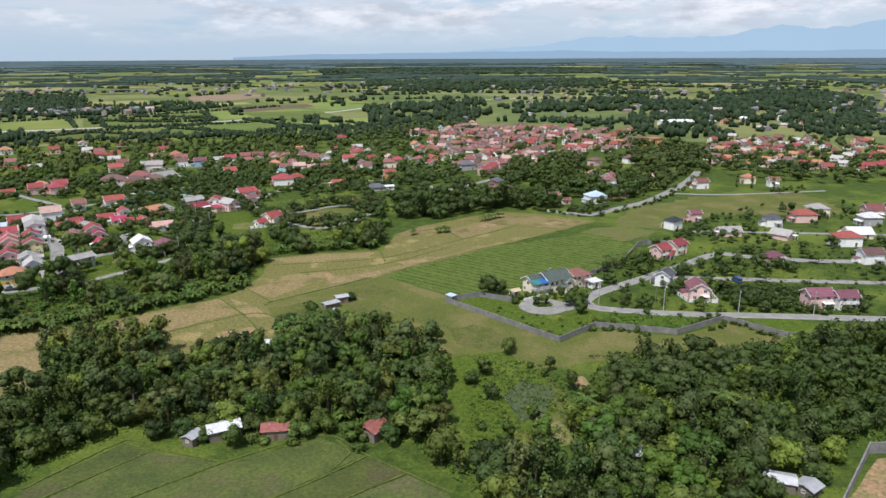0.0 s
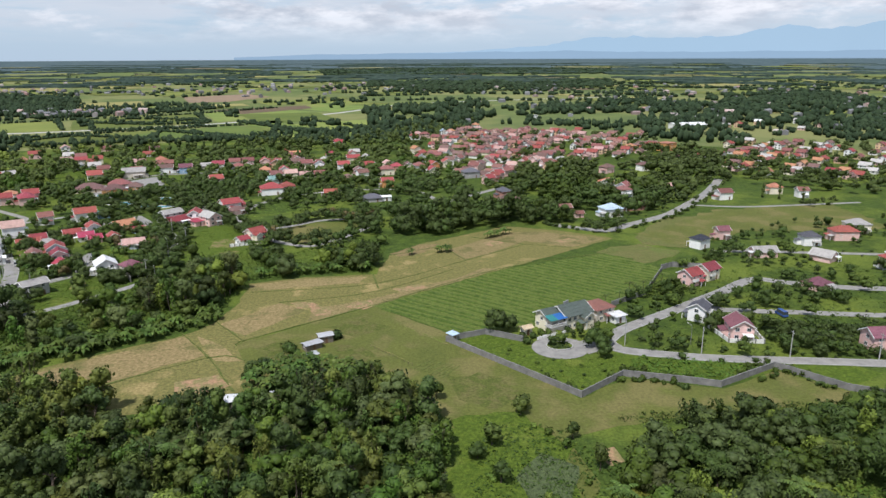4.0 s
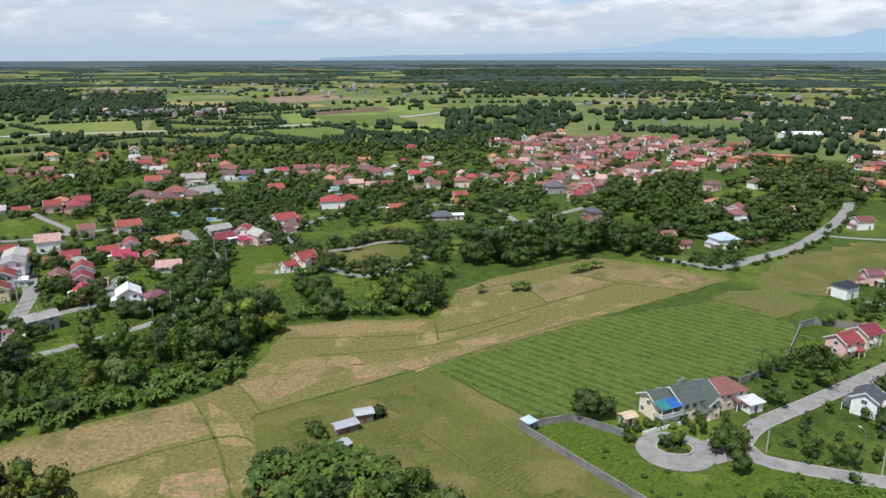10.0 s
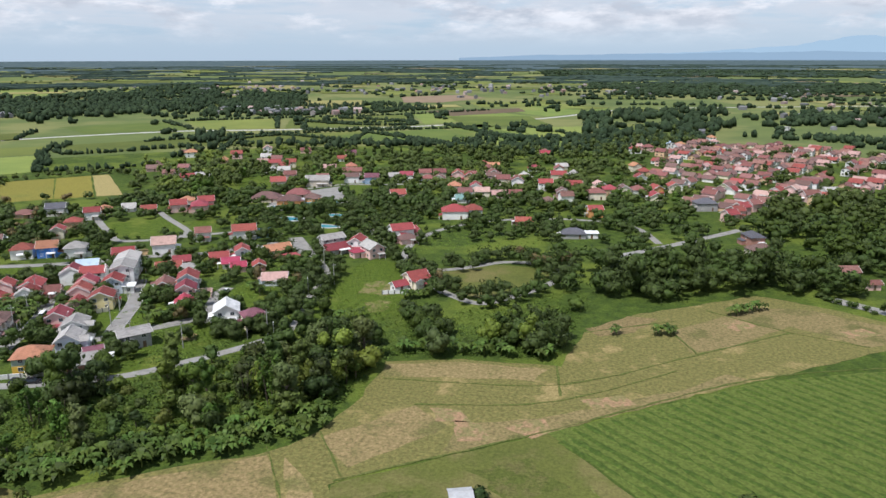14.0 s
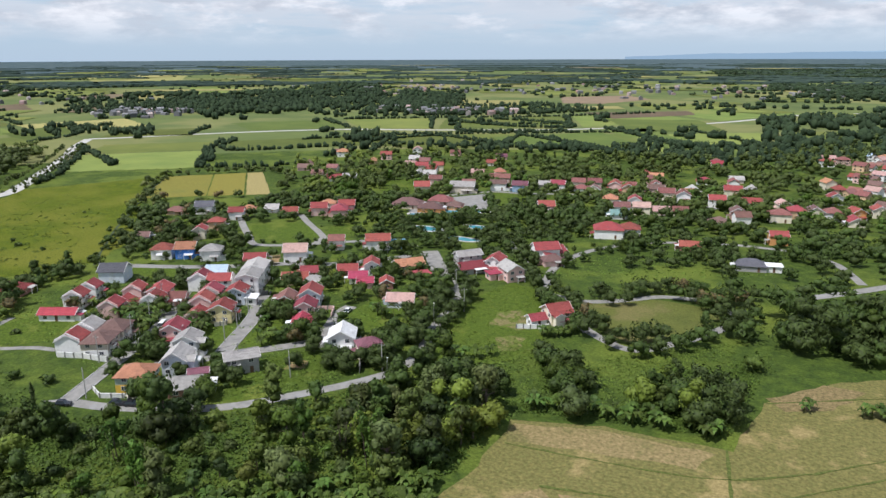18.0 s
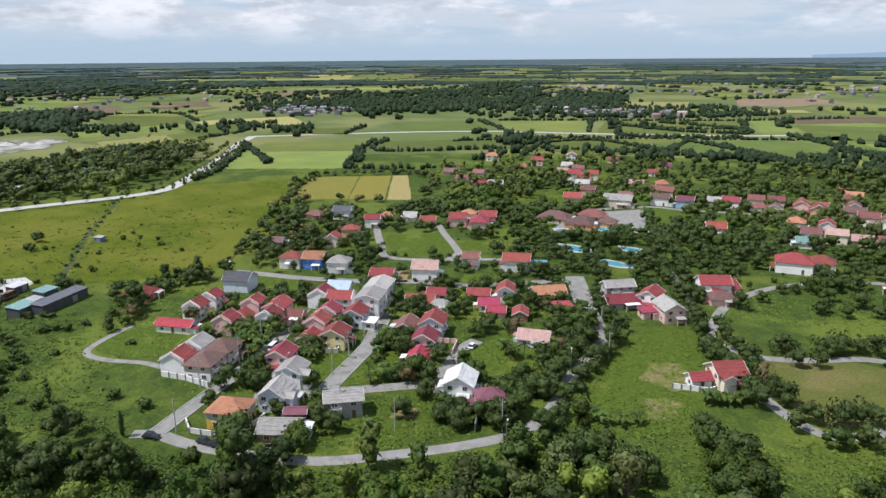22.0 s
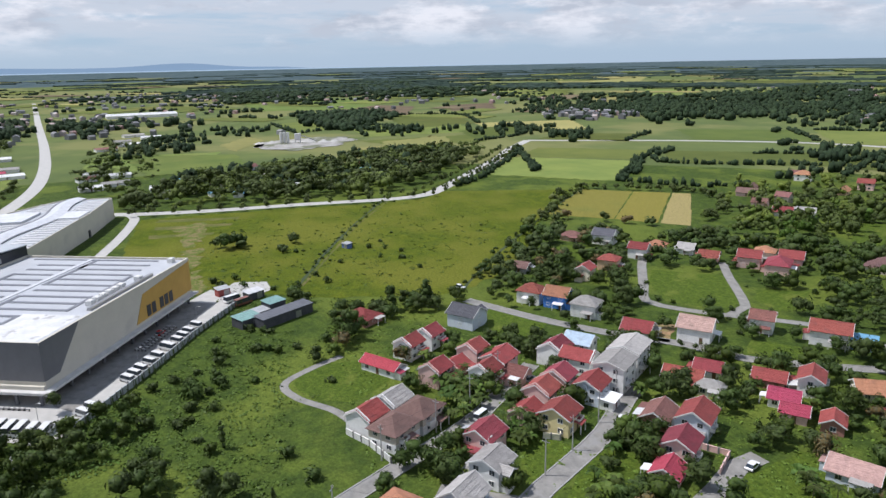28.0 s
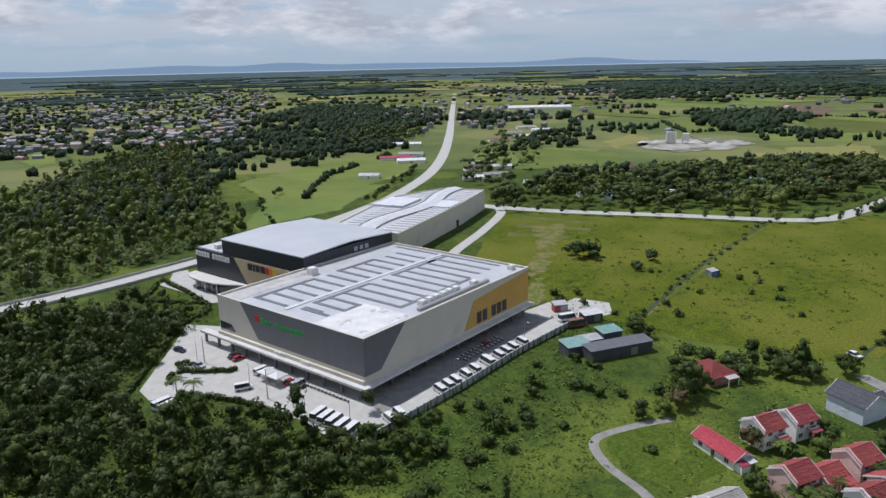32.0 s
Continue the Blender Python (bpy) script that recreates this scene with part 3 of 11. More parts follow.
def crop_rows():
    rng = random.Random(5)
    d = Vector((48, -35)).normalized()
    n = Vector((-d.y, d.x))
    for k in range(-22, 22):
        base = Vector((28, 306)) + n * (k * 3.6 + rng.uniform(-0.5, 0.5))
        ts = [t for t in range(-80, 81, 2) if inside(*(base + d * t), CROP)]
        if len(ts) < 5:
            continue
        vs, fs = [], []
        for t in range(min(ts), max(ts) + 1, 2):
            p = base + d * t + n * rng.uniform(-0.12, 0.12)
            w, h = rng.uniform(0.5, 1.25), rng.uniform(0.12, 0.45)
            if rng.random() < 0.14:
                w, h = 0.2, 0.06
            vs += [(*(p - n * w), 0.03), (*(p - n * w * 0.4), h), (*(p + n * w * 0.4), h * rng.uniform(0.8, 1.1)), (*(p + n * w), 0.03)]
        m = len(vs) // 4
        for i in range(m - 1):
            for j in range(3):
                a = 4 * i + j
                fs.append((a, a + 4, a + 5, a + 1))
        tagged(link_mesh("crop_row", vs, fs, M_CROP_ROW), "row of low green crop plants", "crop", "crop rows", "stuff")


crop_rows()
patch("pasture", [(-67, 249), (-26, 284), (3, 256), (37, 211), (53, 223), (68, 219), (78, 216), (98, 228), (112, 214), (104, 207), (70, 203), (44, 196), (30, 190), (34, 172), (30, 152), (12, 150), (5, 165), (6, 186), (-2, 206), (-24, 224), (-45, 220), (-56, 214), (-60, 234)], M_PASTURE, 0.05, "grazed olive pasture with faint tracks", "pasture", jitter=0.5)
ribbon("path", [(-14, 265), (-12, 262), (-5, 255), (2, 247.5)], 0.5, M_DRY, z=0.075, step=2.5, thick=0.1, label="trodden reddish earth path along the crop field", clear=False, rough_edge=0.35, category="path")
patch("weed_plot", [(-35, 248), (-26, 247), (-20, 240), (-25, 235), (-32, 237)], mat("weedy_soil", (0.098, 0.108, 0.028), (0.112, 0.104, 0.038), 0.35, 0.95, bump=3, bump_scale=2, third=(0.08, 0.096, 0.022), third_scale=0.2, tthr=(0.44, 0.58), coords="World", spec=0.1), 0.07, "weedy dug plot on the pasture", "plot", jitter=1.2)
for k in range(9):
    ribbon("furrow", [(-9 + k * 1.05, 229.5 - k * 0.75), (-3.5 + k * 1.05, 236 - k * 0.55)], 0.45, M_BUND, z=0.12, step=2.5, thick=0.2, label="low furrow of a grassed-over plot", clear=False, rough_edge=0.25, category="furrow")
for poly in ([(-40, 262), (-28, 272), (-18, 262), (-30, 254)], [(-2, 226), (12, 226), (24, 214), (14, 204), (4, 212)], [(-58, 246), (-50, 252), (-46, 238), (-54, 232)]):
    patch("worn_grass", poly, MATS["weedy_soil"], 0.062, "worn patch of thin olive grass", "grass", jitter=2.0)
patch("yard", [(2, 254), (38, 212.5), (52, 225), (68, 221), (78, 218), (98, 230), (112, 216), (128, 226), (122, 232), (86, 235), (56, 242), (46, 236), (30, 236), (27, 248), (14, 256)], M_LAWN, 0.06, "rank bright green grass inside the boundary wall", "lawn", jitter=0.3)
patch("lawn", [(2, 200), (16, 205), (30, 187), (27, 162), (18, 145), (9, 141), (3, 146), (2, 167)], M_LAWN, 0.07, "rank bright grass in the clearing", "grass", jitter=2.5)
patch("vegetable_plot", [(16, 174), (23, 184), (31, 178), (27, 166), (20, 160)], mat("plot_leaves", (0.085, 0.115, 0.035), (0.055, 0.08, 0.024), 0.9, 0.9, bump=4, coords="World"), 0.09, "grey-green vegetable plot", "plot", jitter=0.3)
patch("soil_patch", [(24, 166), (30, 160), (33, 150), (28, 148), (24, 158)], M_DRY, 0.09, "bare trodden soil", "soil", jitter=0.8)
patch("soil_patch", [(36, 184), (41, 186), (42, 180), (38, 178)], M_SOIL, 0.09, "bare reddish soil", "soil", jitter=0.8)

# wet paddies under the start
for poly in ([(-91, 132), (-77, 151), (-70, 147), (-83, 131), (-90, 124)], [(-69, 147), (-52, 142), (-68, 128), (-84, 122), (-89, 124), (-82, 131)], [(-50, 142), (-30, 153), (-19, 145), (-36, 129), (-60, 118), (-80, 118), (-67, 128)],
             [(-17, 144), (-9, 138), (-22, 128), (-38, 116), (-58, 116), (-35, 129)], [(-8, 137), (1, 130), (4, 112), (-36, 115), (-21, 128)]):
    patch("paddy", poly, M_PADDY, 0.05, "flat olive rice paddy", "paddy", jitter=0.2)
for pts in ([(-91, 132), (-77, 152), (-69, 148)], [(-69, 148), (-51, 142.5)], [(-69.5, 147), (-83, 131), (-89, 124)], [(-51, 142), (-68, 128), (-82, 120)], [(-51, 142), (-30, 154), (-18, 145), (2, 130)], [(-18, 144.5), (-36, 129), (-60, 117)], [(-8.5, 137.5), (-21.5, 128), (-37, 115.5)], [(-26, 152), (-22, 146), (-25, 140)]):
    ribbon("bund", pts, 0.45, M_BUND, z=0.25, step=3, thick=0.3, label="narrow earth bund between paddies", clear=False, rough_edge=0.15, category="bund")
patch("building_lot", [(81, 124), (100, 143), (128, 143), (128, 104), (70, 104)], M_SOIL, 0.05, "bare brown earth inside a wall", "lot", jitter=0.4)

# village ground
patch("meadow_patch", [(-132, 385), (-126, 412), (-112, 408), (-95, 372), (-88, 350), (-100, 336), (-116, 332), (-124, 350)], M_LAWN, 0.05, "rank bright green grass on an open plot", "grass", jitter=0.8)
patch("dry_patch", [(-116, 378), (-108, 384), (-99, 376), (-103, 366), (-112, 366)], M_DRY, 0.07, "dry brown grass patch", "grass", jitter=1.8)
patch("dry_patch", [(-107, 357), (-99, 362), (-94, 353), (-101, 347)], M_DRY, 0.07, "dry brown grass patch", "grass", jitter=1.8)
patch("dry_patch", [(-152, 309), (-147, 313), (-144, 307), (-149, 303)], M_SOIL, 0.07, "bare soil patch", "soil", jitter=0.8)
patch("park_lawn", [(-103, 404), (-87, 405), (-71, 420), (-50, 420), (-46, 410), (-56, 388), (-65, 373), (-76, 378), (-88, 388)], M_PASTURE, 0.05, "worn lawn inside the park loop", "lawn", jitter=0.4)
patch("rice_field", [(-407.5, 453), (-468, 517), (-443, 542), (-379.4, 478.6)], M_RICE, 0.06, "ripening yellow-green rice field", "field", jitter=0.4)
patch("rice_field", [(-379, 479), (-442, 543), (-426, 560), (-360, 493)], mat("gold_rice", (0.215, 0.185, 0.040), (0.180, 0.165, 0.034), 0.3, 0.9, bump=1.5, bump_scale=2, coords="World", spec=0.1), 0.06, "golden ripe rice field", "field", jitter=0.4)
patch("rice_field", [(-359, 494), (-425, 561), (-417, 569), (-346, 504)], M_RICE_CUT, 0.065, "part cut rice field with pale stubble", "field", jitter=0.4)
patch("savanna", [(-510, 236), (-500, 330), (-489, 372), (-489, 408), (-508, 432), (-470, 510), (-412, 450), (-380, 430), (-330, 395), (-300, 345), (-318, 300), (-345, 262), (-400, 225), (-440, 228)], mat("tall_grass", (0.102, 0.124, 0.012), (0.060, 0.086, 0.010), 0.16, 0.95, bump=6, bump_scale=0.7, ramp=(0.38, 0.60), third=(0.125, 0.134, 0.020), third_scale=0.02, tthr=(0.42, 0.62), coords="World", spec=0.05), 0.05, "wide yellow-green field of tall grass", "grass", jitter=1.0)
for poly in ([(-505, 246), (-490, 290), (-484, 288), (-497, 244)], [(-484, 243), (-474, 284), (-468, 282), (-476, 242)], [(-464, 240), (-456, 272), (-450, 270), (-456, 238)]):
    patch("mown_strip", poly, M_PASTURE, 0.08, "pale mown strip in the tall grass", "grass", jitter=1.0)
ribbon("ditch", [(-296, 342), (-341, 383), (-393, 436), (-431, 476), (-468, 520)], 1.4, mat("ditch_weeds", (0.036, 0.058, 0.018), None, 1, 0.9, coords="World"), z=0.10, thick=0.1, label="dark overgrown ditch along the field", clear=False, rough_edge=0.4, category="ditch")
ribbon("ditch", [(-336, 290), (-391, 319), (-440, 347), (-492, 380)], 1.3, MATS["ditch_weeds"], z=0.10, thick=0.1, label="dark overgrown ditch through the tall grass", clear=False, rough_edge=0.5, category="ditch")
patch("pasture", [(100, 391), (164, 450), (240, 467), (240, 409), (222, 396), (161, 396), (114, 368)], M_PASTURE, 0.07, "olive fallow field beside the avenue", "field", jitter=3)
for poly in ([(-478, 253), (-484, 270), (-446, 266), (-424, 256)], [(-420, 252), (-424, 262), (-392, 258), (-376, 251)], [(-372, 250), (-384, 256), (-356, 258), (-345, 252)]):
    patch("soil_patch", poly, M_DRY, 0.16, "bare brown wheel tracks in the meadow", "soil", jitter=2.5)
ribbon("path", [(-338, 293), (-391, 322), (-440, 350), (-490, 383)], 1.2, M_PASTURE, z=0.10, thick=0.1, label="faint trodden path in the grass", clear=False, rough_edge=0.4, category="path")
for poly in ([(97, 385), (124, 428), (150, 434), (160, 412), (142, 392), (116, 364), (97, 371)], [(72, 356), (80, 366), (96, 371), (112, 358), (106, 350), (90, 338)]):
    patch("fallow_field", poly, mat("fallow", (0.128, 0.122, 0.044), (0.098, 0.112, 0.032), 0.12, 0.95, bump=2, bump_scale=1.5, third=(0.10, 0.125, 0.032), third_scale=0.06, tthr=(0.48, 0.66), coords="World", spec=0.1), 0.05, "fallow brownish field with weeds", "field", jitter=1.0)
for poly in ([(-182, 304), (-195, 314), (-195, 318), (-187, 321.5), (-179, 308)], [(-171.6, 309.7), (-184, 324.5), (-179, 336), (-171, 327), (-164.6, 317.7)], [(-161.5, 348.6), (-163, 367), (-149.6, 378), (-142.7, 362.7), (-140, 352), (-137, 342), (-144, 333.6), (-157, 339.6)],
             [(-249, 270), (-260, 279), (-255, 295), (-239, 296), (-231, 282), (-236, 274)], [(-151, 281.4), (-160, 295.4), (-160, 308), (-150, 322.6), (-134.6, 303.4), (-142.4, 286)], [(-171.7, 270), (-180, 285), (-171.7, 288), (-163, 276)]):
    patch("plot_grass", poly, M_LAWN, 0.045, "rank bright green grass on an empty plot", "grass", jitter=0.6)

PLOTS = ([(-291, 432), (-272, 452), (-247, 437), (-239, 423), (-258, 410), (-279, 420)], [(-252, 449), (-243, 467), (-227, 448), (-232, 437), (-245, 440)], [(-309, 581), (-295, 608), (-268, 560), (-277, 534)],
         [(-216, 408), (-204, 418), (-198, 410), (-209, 399)], [(-347, 416), (-337, 436), (-315, 418), (-318, 397)], [(-282, 349), (-261, 362), (-249, 349), (-261, 338)], [(-223, 583), (-180, 589), (-173, 572), (-197, 543)])
for poly in PLOTS:
    patch("plot_grass", poly, M_LAWN, 0.045, "rank bright green grass on an empty plot", "grass", jitter=0.6)
CLUB = [(-238, 506), (-242, 545), (-222, 575), (-203, 542), (-196, 522), (-209, 500), (-222, 490)]
patch("paving", CLUB, M_CONC, 0.05, "pale paved court of the clubhouse", "paving", jitter=0.6)
patch("dry_patch", [(-246, 388), (-237, 396), (-226, 384), (-235, 377)], M_SOIL, 0.07, "bare reddish soil on an empty plot", "soil", jitter=1.2)

# ---------------------------------------------------------------- roads
ST = "pale concrete village street"
ribbon("road", [(-190, 256), (-186, 260), (-172, 264.5), (-149, 277.5), (-136, 293), (-126, 308), (-120.5, 321), (-121.5, 335), (-127, 350), (-131, 365), (-134, 380), (-145, 397), (-160, 413), (-176, 432)], 3.8, M_CONC, step=3, label="narrow pale concrete lane round the village")
ribbon("road", [(-186, 260.5), (-199, 287), (-204, 298), (-211, 310.5), (-222, 324.5), (-231, 337)], 4.4, M_CONC, z=0.07, label=ST, kerb=True)
ribbon("road", [(-173, 302), (-176, 307), (-182, 319), (-189, 332), (-201, 347.5), (-206, 355)], 5.0, M_CONC, z=0.07, label=ST, kerb=True)
ribbon("road", [(-185, 287), (-178, 295), (-174, 300), (-160.6, 317.3), (-155, 325), (-151, 331)], 4.6, M_CONC, z=0.08, label=ST)
ribbon("road", [(-154.6, 325), (-160, 339), (-165, 350), (-165.5, 357)], 5.0, M_CONC, z=0.09, label=ST)
ribbon("road", [(-292, 345), (-265, 357.5), (-252, 365), (-236, 376), (-222, 388), (-206, 396), (-186, 420), (-178, 432)], 4.0, M_CONC, z=0.07, label=ST, kerb=True)
ribbon("road", [(-320, 452), (-301, 434.5), (-276, 415), (-261, 404), (-248, 409), (-236, 419), (-214, 438), (-190, 440)], 3.8, M_CONC, z=0.075, label=ST)
ribbon("road", [(-286, 466), (-271, 454), (-240, 431), (-236, 420)], 3.6, M_CONC, z=0.08, label=ST)
ribbon("road", [(-262, 288), (-257, 277), (-250, 268), (-240, 269.5), (-229, 276.5), (-221, 279)], 2.4, M_CONC, z=0.07, step=2, label="narrow curving concrete track")
ribbon("road", [(-180, 436), (-170, 424), (-163, 415), (-155, 406)], 7.5, M_CONC, z=0.10, label="wide pale concrete street end")
ribbon("road", [(-160, 478), (-147, 459), (-134, 442), (-123, 428), (-114, 415), (-107, 404), (-93, 388), (-82, 376)], 3.0, M_CONC, z=0.085, label=ST)
ribbon("road", [(-107, 406), (-96, 404), (-87, 408), (-78, 416), (-70, 424), (-58, 427), (-47, 424), (-41, 412), (-46, 397), (-53, 384), (-64, 369.5), (-76, 373), (-89, 384), (-107, 405)], 3.6, M_CONC, step=3, z=0.07, label="pale concrete loop lane round the park")
ribbon("road", [(-30, 446), (-22, 450), (-4, 470), (22, 502), (36, 520)], 4.6, M_CONC, z=0.07, label=ST)
ribbon("road", [(-4, 478), (-14, 505), (-27, 517), (-46, 519), (-66, 516), (-96, 501), (-114, 475), (-119, 450), (-118, 432), (-113, 416)], 3.6, M_CONC, z=0.08, label=ST)
ribbon("road", [(60, 412), (85, 398.5), (100, 411), (128, 435), (150, 464), (173, 498), (190, 528), (204, 556)], 5.2, M_CONC, z=0.07, label="straight concrete avenue", kerb=True)
ribbon("road", [(53, 250), (60, 259.5), (77, 273), (93, 286), (110, 300), (122, 311), (130, 315), (140, 310), (165, 303), (230, 298)], 4.4, M_CONC, z=0.07, step=3, label=ST, kerb=True)
ribbon("road", [(53, 252), (55, 244), (66, 240), (86, 236.3), (121, 233.6), (180, 228), (260, 220)], 4.4, M_CONC, z=0.085, step=3, label=ST, kerb=True)
ribbon("road", [(92, 284), (102, 279), (130, 276), (146, 274), (210, 268)], 4.5, M_CONC, z=0.075, label=ST)
ribbon("road", [(128, 358), (160, 356), (200, 352), (260, 345)], 3.6, M_CONC, z=0.075, label=ST)
ribbon("road", [(150, 464), (180, 458), (215, 462), (260, 470)], 3.4, M_CONC, z=0.08, label=ST)
ribbon("road", [(-244, 553), (-223, 583), (-202, 588), (-183, 597), (-160, 606), (-120, 612), (-80, 602)], 4.0, M_CONC, z=0.08, label=ST)
ribbon("boulevard", [(-560, 196), (-545, 208), (-533, 226), (-519, 271), (-509, 336), (-499, 385), (-501, 414), (-520, 436), (-563, 476), (-640, 545), (-697, 590), (-756, 645)], 9.5, M_CONC_NEW, z=0.10, step=8, label="broad pale concrete boulevard", category="road")
ribbon("road", [(-756, 645), (-738, 668), (-660, 780), (-572, 868), (-484, 908), (-390, 960), (-302, 1023), (-180, 1180), (-76, 1395), (60, 1480), (400, 1650)], 9.0, M_CONC_NEW, z=0.12, step=20, label="pale country road", category="road")
ribbon("highway", [(-180, -60), (-250, -8), (-300, 28), (-327, 50), (-353, 70), (-382, 87), (-430, 111), (-507, 141), (-598, 160), (-732, 165), (-994, 144), (-1500, 90), (-2400, 0)], 10.2, M_CONC_NEW, z=0.14, step=15, label="wide straight pale concrete highway", category="road")
ribbon("road", [(-536, 226), (-516, 233), (-470, 226), (-427, 216), (-405, 212)], 5.5, M_CONC_NEW, z=0.11, label="pale service road beside the grass field", category="road")


def driveway():
    ring = [(37 + 9.0 * math.cos(a * math.pi / 16), 245 + 8.6 * math.sin(a * math.pi / 16)) for a in range(32)]
    patch("driveway", ring, M_CONC, 0.09, "round pale concrete drive in front of the house", "driveway")
    patch("driveway", [(44, 250), (54, 256), (56, 246), (45, 240)], M_CONC, 0.095, "pale concrete drive to the street", "driveway")
    isl = Geo()
    isl.prism([(37 + 4.4 * math.cos(a * math.pi / 12), 246 + 3.4 * math.sin(a * math.pi / 12)) for a in range(24)], 0.0, 0.45)
    tagged(isl.ob("planter", M_KERB), "white-edged round planting island in the drive", "planter", kind="structure")
    patch("planter_soil", [(37 + 4.0 * math.cos(a * math.pi / 12), 246 + 3.0 * math.sin(a * math.pi / 12)) for a in range(24)], M_LAWN, 0.47, "grass in the planting island", "grass")


driveway()
for side in (-1, 1):
    ribbon("bridge_parapet", [(-300, 28), (-327, 50), (-353, 70), (-382, 87), (-400, 96)], 0.35, M_CONC_NEW, z=1.15, step=10, thick=1.1, label="pale concrete parapet along the highway bridge", off=side * 6.0, clear=False, category="parapet")

# ---------------------------------------------------------------- houses
HOUSES = [(-225, 497, 8), (-209, 514, 10), (-200, 523, 6), (-204, 471, 9), (-182, 487, 7)]     # x, y, radius: kept clear of trees
_cache = {}


def cached(key, make):
    if key not in _cache:
        _cache[key] = make()
    return _cache[key]


def body_mesh(L, W, h, rise, kind):
    g = Geo()
    x, y = L / 2, W / 2
    if kind == "gable":
        v = [(-x, -y, 0), (x, -y, 0), (x, y, 0), (-x, y, 0), (-x, -y, h), (x, -y, h), (x, y, h), (-x, y, h), (-x, 0, h + rise - 0.12), (x, 0, h + rise - 0.12)]
        g.add(v, [(3, 2, 1, 0), (0, 1, 5, 4), (2, 3, 7, 6), (1, 2, 6, 9, 5), (3, 0, 4, 8, 7), (4, 5, 9, 8), (6, 7, 8, 9)])
    else:
        g.box(-x, x, -y, y, 0, h)
    return g.mesh("wall")


def roof_mesh(L, W, h, rise, kind, over=0.55, t=0.14):
    g = Geo()
    x, y = L / 2 + over, W / 2 + over
    drop = rise * over / (W / 2)
    e = h - drop
    if kind == "gable":
        n, pts = 4, []
        for k in range(n):           # stepped courses of roofing up to the ridge cap
            pts += [(-y * (1 - k / n), e + (rise + drop) * k / n + t + (0.06 if k else 0.0)), (-y * (1 - (k + 1) / n), e + (rise + drop) * (k + 1) / n + t)]
        pts = pts[:-1] + [(-0.18, h + rise + t - 0.02), (-0.15, h + rise + t + 0.12)]
        pts = pts + [(-p, q) for p, q in reversed(pts)]
        pts += [(y, e), (0.0, h + rise), (-y, e)]
        m = len(pts)
        g.add([(-x, p, q) for p, q in pts] + [(x, p, q) for p, q in pts], [(i, (i + 1) % m, m + (i + 1) % m, m + i) for i in range(m)] + [tuple(range(m)), tuple(range(2 * m - 1, m - 1, -1))])
    elif kind == "hip":
        r = max(0.3, L / 2 - W / 2)
        top = h + rise
        v = [(-x, -y, e), (x, -y, e), (x, y, e), (-x, y, e), (-r, 0, top), (r, 0, top)]
        v += [(a, b, c + t) for a, b, c in v]
        g.add(v, [(6, 7, 11, 10), (7, 8, 11), (8, 9, 10, 11), (9, 6, 10), (3, 2, 1, 0), (0, 1, 7, 6), (1, 2, 8, 7), (2, 3, 9, 8), (3, 0, 6, 9)])
    else:   # flat sheet with a slight fall
        g.slab([(-x, -y, h), (x, -y, h), (x, y, h + rise), (-x, y, h + rise)], t)
    return g.mesh("roof")


def fascia_mesh(L, W, h, rise, over=0.55):
    """The bargeboard of one gable, as a bent board."""
    g = Geo()
    y = W / 2 + over
    e = h - rise * over / (W / 2)
    pts = [(-y, e - 0.12), (0, h + rise - 0.12), (y, e - 0.12), (y, e + 0.24), (0, h + rise + 0.24), (-y, e + 0.24)]
    g.add([(0.0, p, q) for p, q in pts] + [(0.08, p, q) for p, q in pts], [(0, 1, 4, 5), (1, 2, 3, 4), (11, 10, 7, 6), (10, 9, 8, 7)] + [(i, 6 + i, 6 + (i + 1) % 6, (i + 1) % 6) for i in range(6)])
    return g.mesh("bargeboard")


def firewall_mesh(W, h, rise):
    g = Geo()
    y = W / 2 + 0.25
    pts = [(-y, 0), (y, 0), (y, h + 0.5), (0, h + rise + 0.7), (-y, h + 0.5)]
    n = len(pts)
    g.add([(-0.12, a, b) for a, b in pts] + [(0.12, a, b) for a, b in pts],
          [tuple(range(n)), tuple(range(2 * n - 1, n - 1, -1))] + [(i, n + i, n + (i + 1) % n, (i + 1) % n) for i in range(n)])
    return g.mesh("firewall")


def window_meshes(w, h):
    def make():
        g = Geo()      # lies in the xz plane, faces -y
        t = 0.09
        g.box(-w / 2, w / 2, -0.07, 0.02, 0, t).box(-w / 2, w / 2, -0.07, 0.02, h - t, h)
        g.box(-w / 2, -w / 2 + t, -0.07, 0.02, t, h - t).box(w / 2 - t, w / 2, -0.07, 0.02, t, h - t).box(-0.03, 0.03, -0.06, 0.02, t, h - t)
        p = Geo().box(-w / 2 + t, w / 2 - t, -0.03, 0.02, t, h - t)
        return g.mesh("window", M_TRIM), p.mesh("pane", M_GLASS)
    return cached(("win", w, h), make)


def on_wall(L, W, side, along, z):
    """A pose on one of the four walls, facing out."""
    x, y = L / 2, W / 2
    return {"s": pose(along, -y, z), "n": pose(-along, y, z, 0, 0, 180), "e": pose(x, along, z, 0, 0, 90), "w": pose(-x, -along, z, 0, 0, -90)}[side]


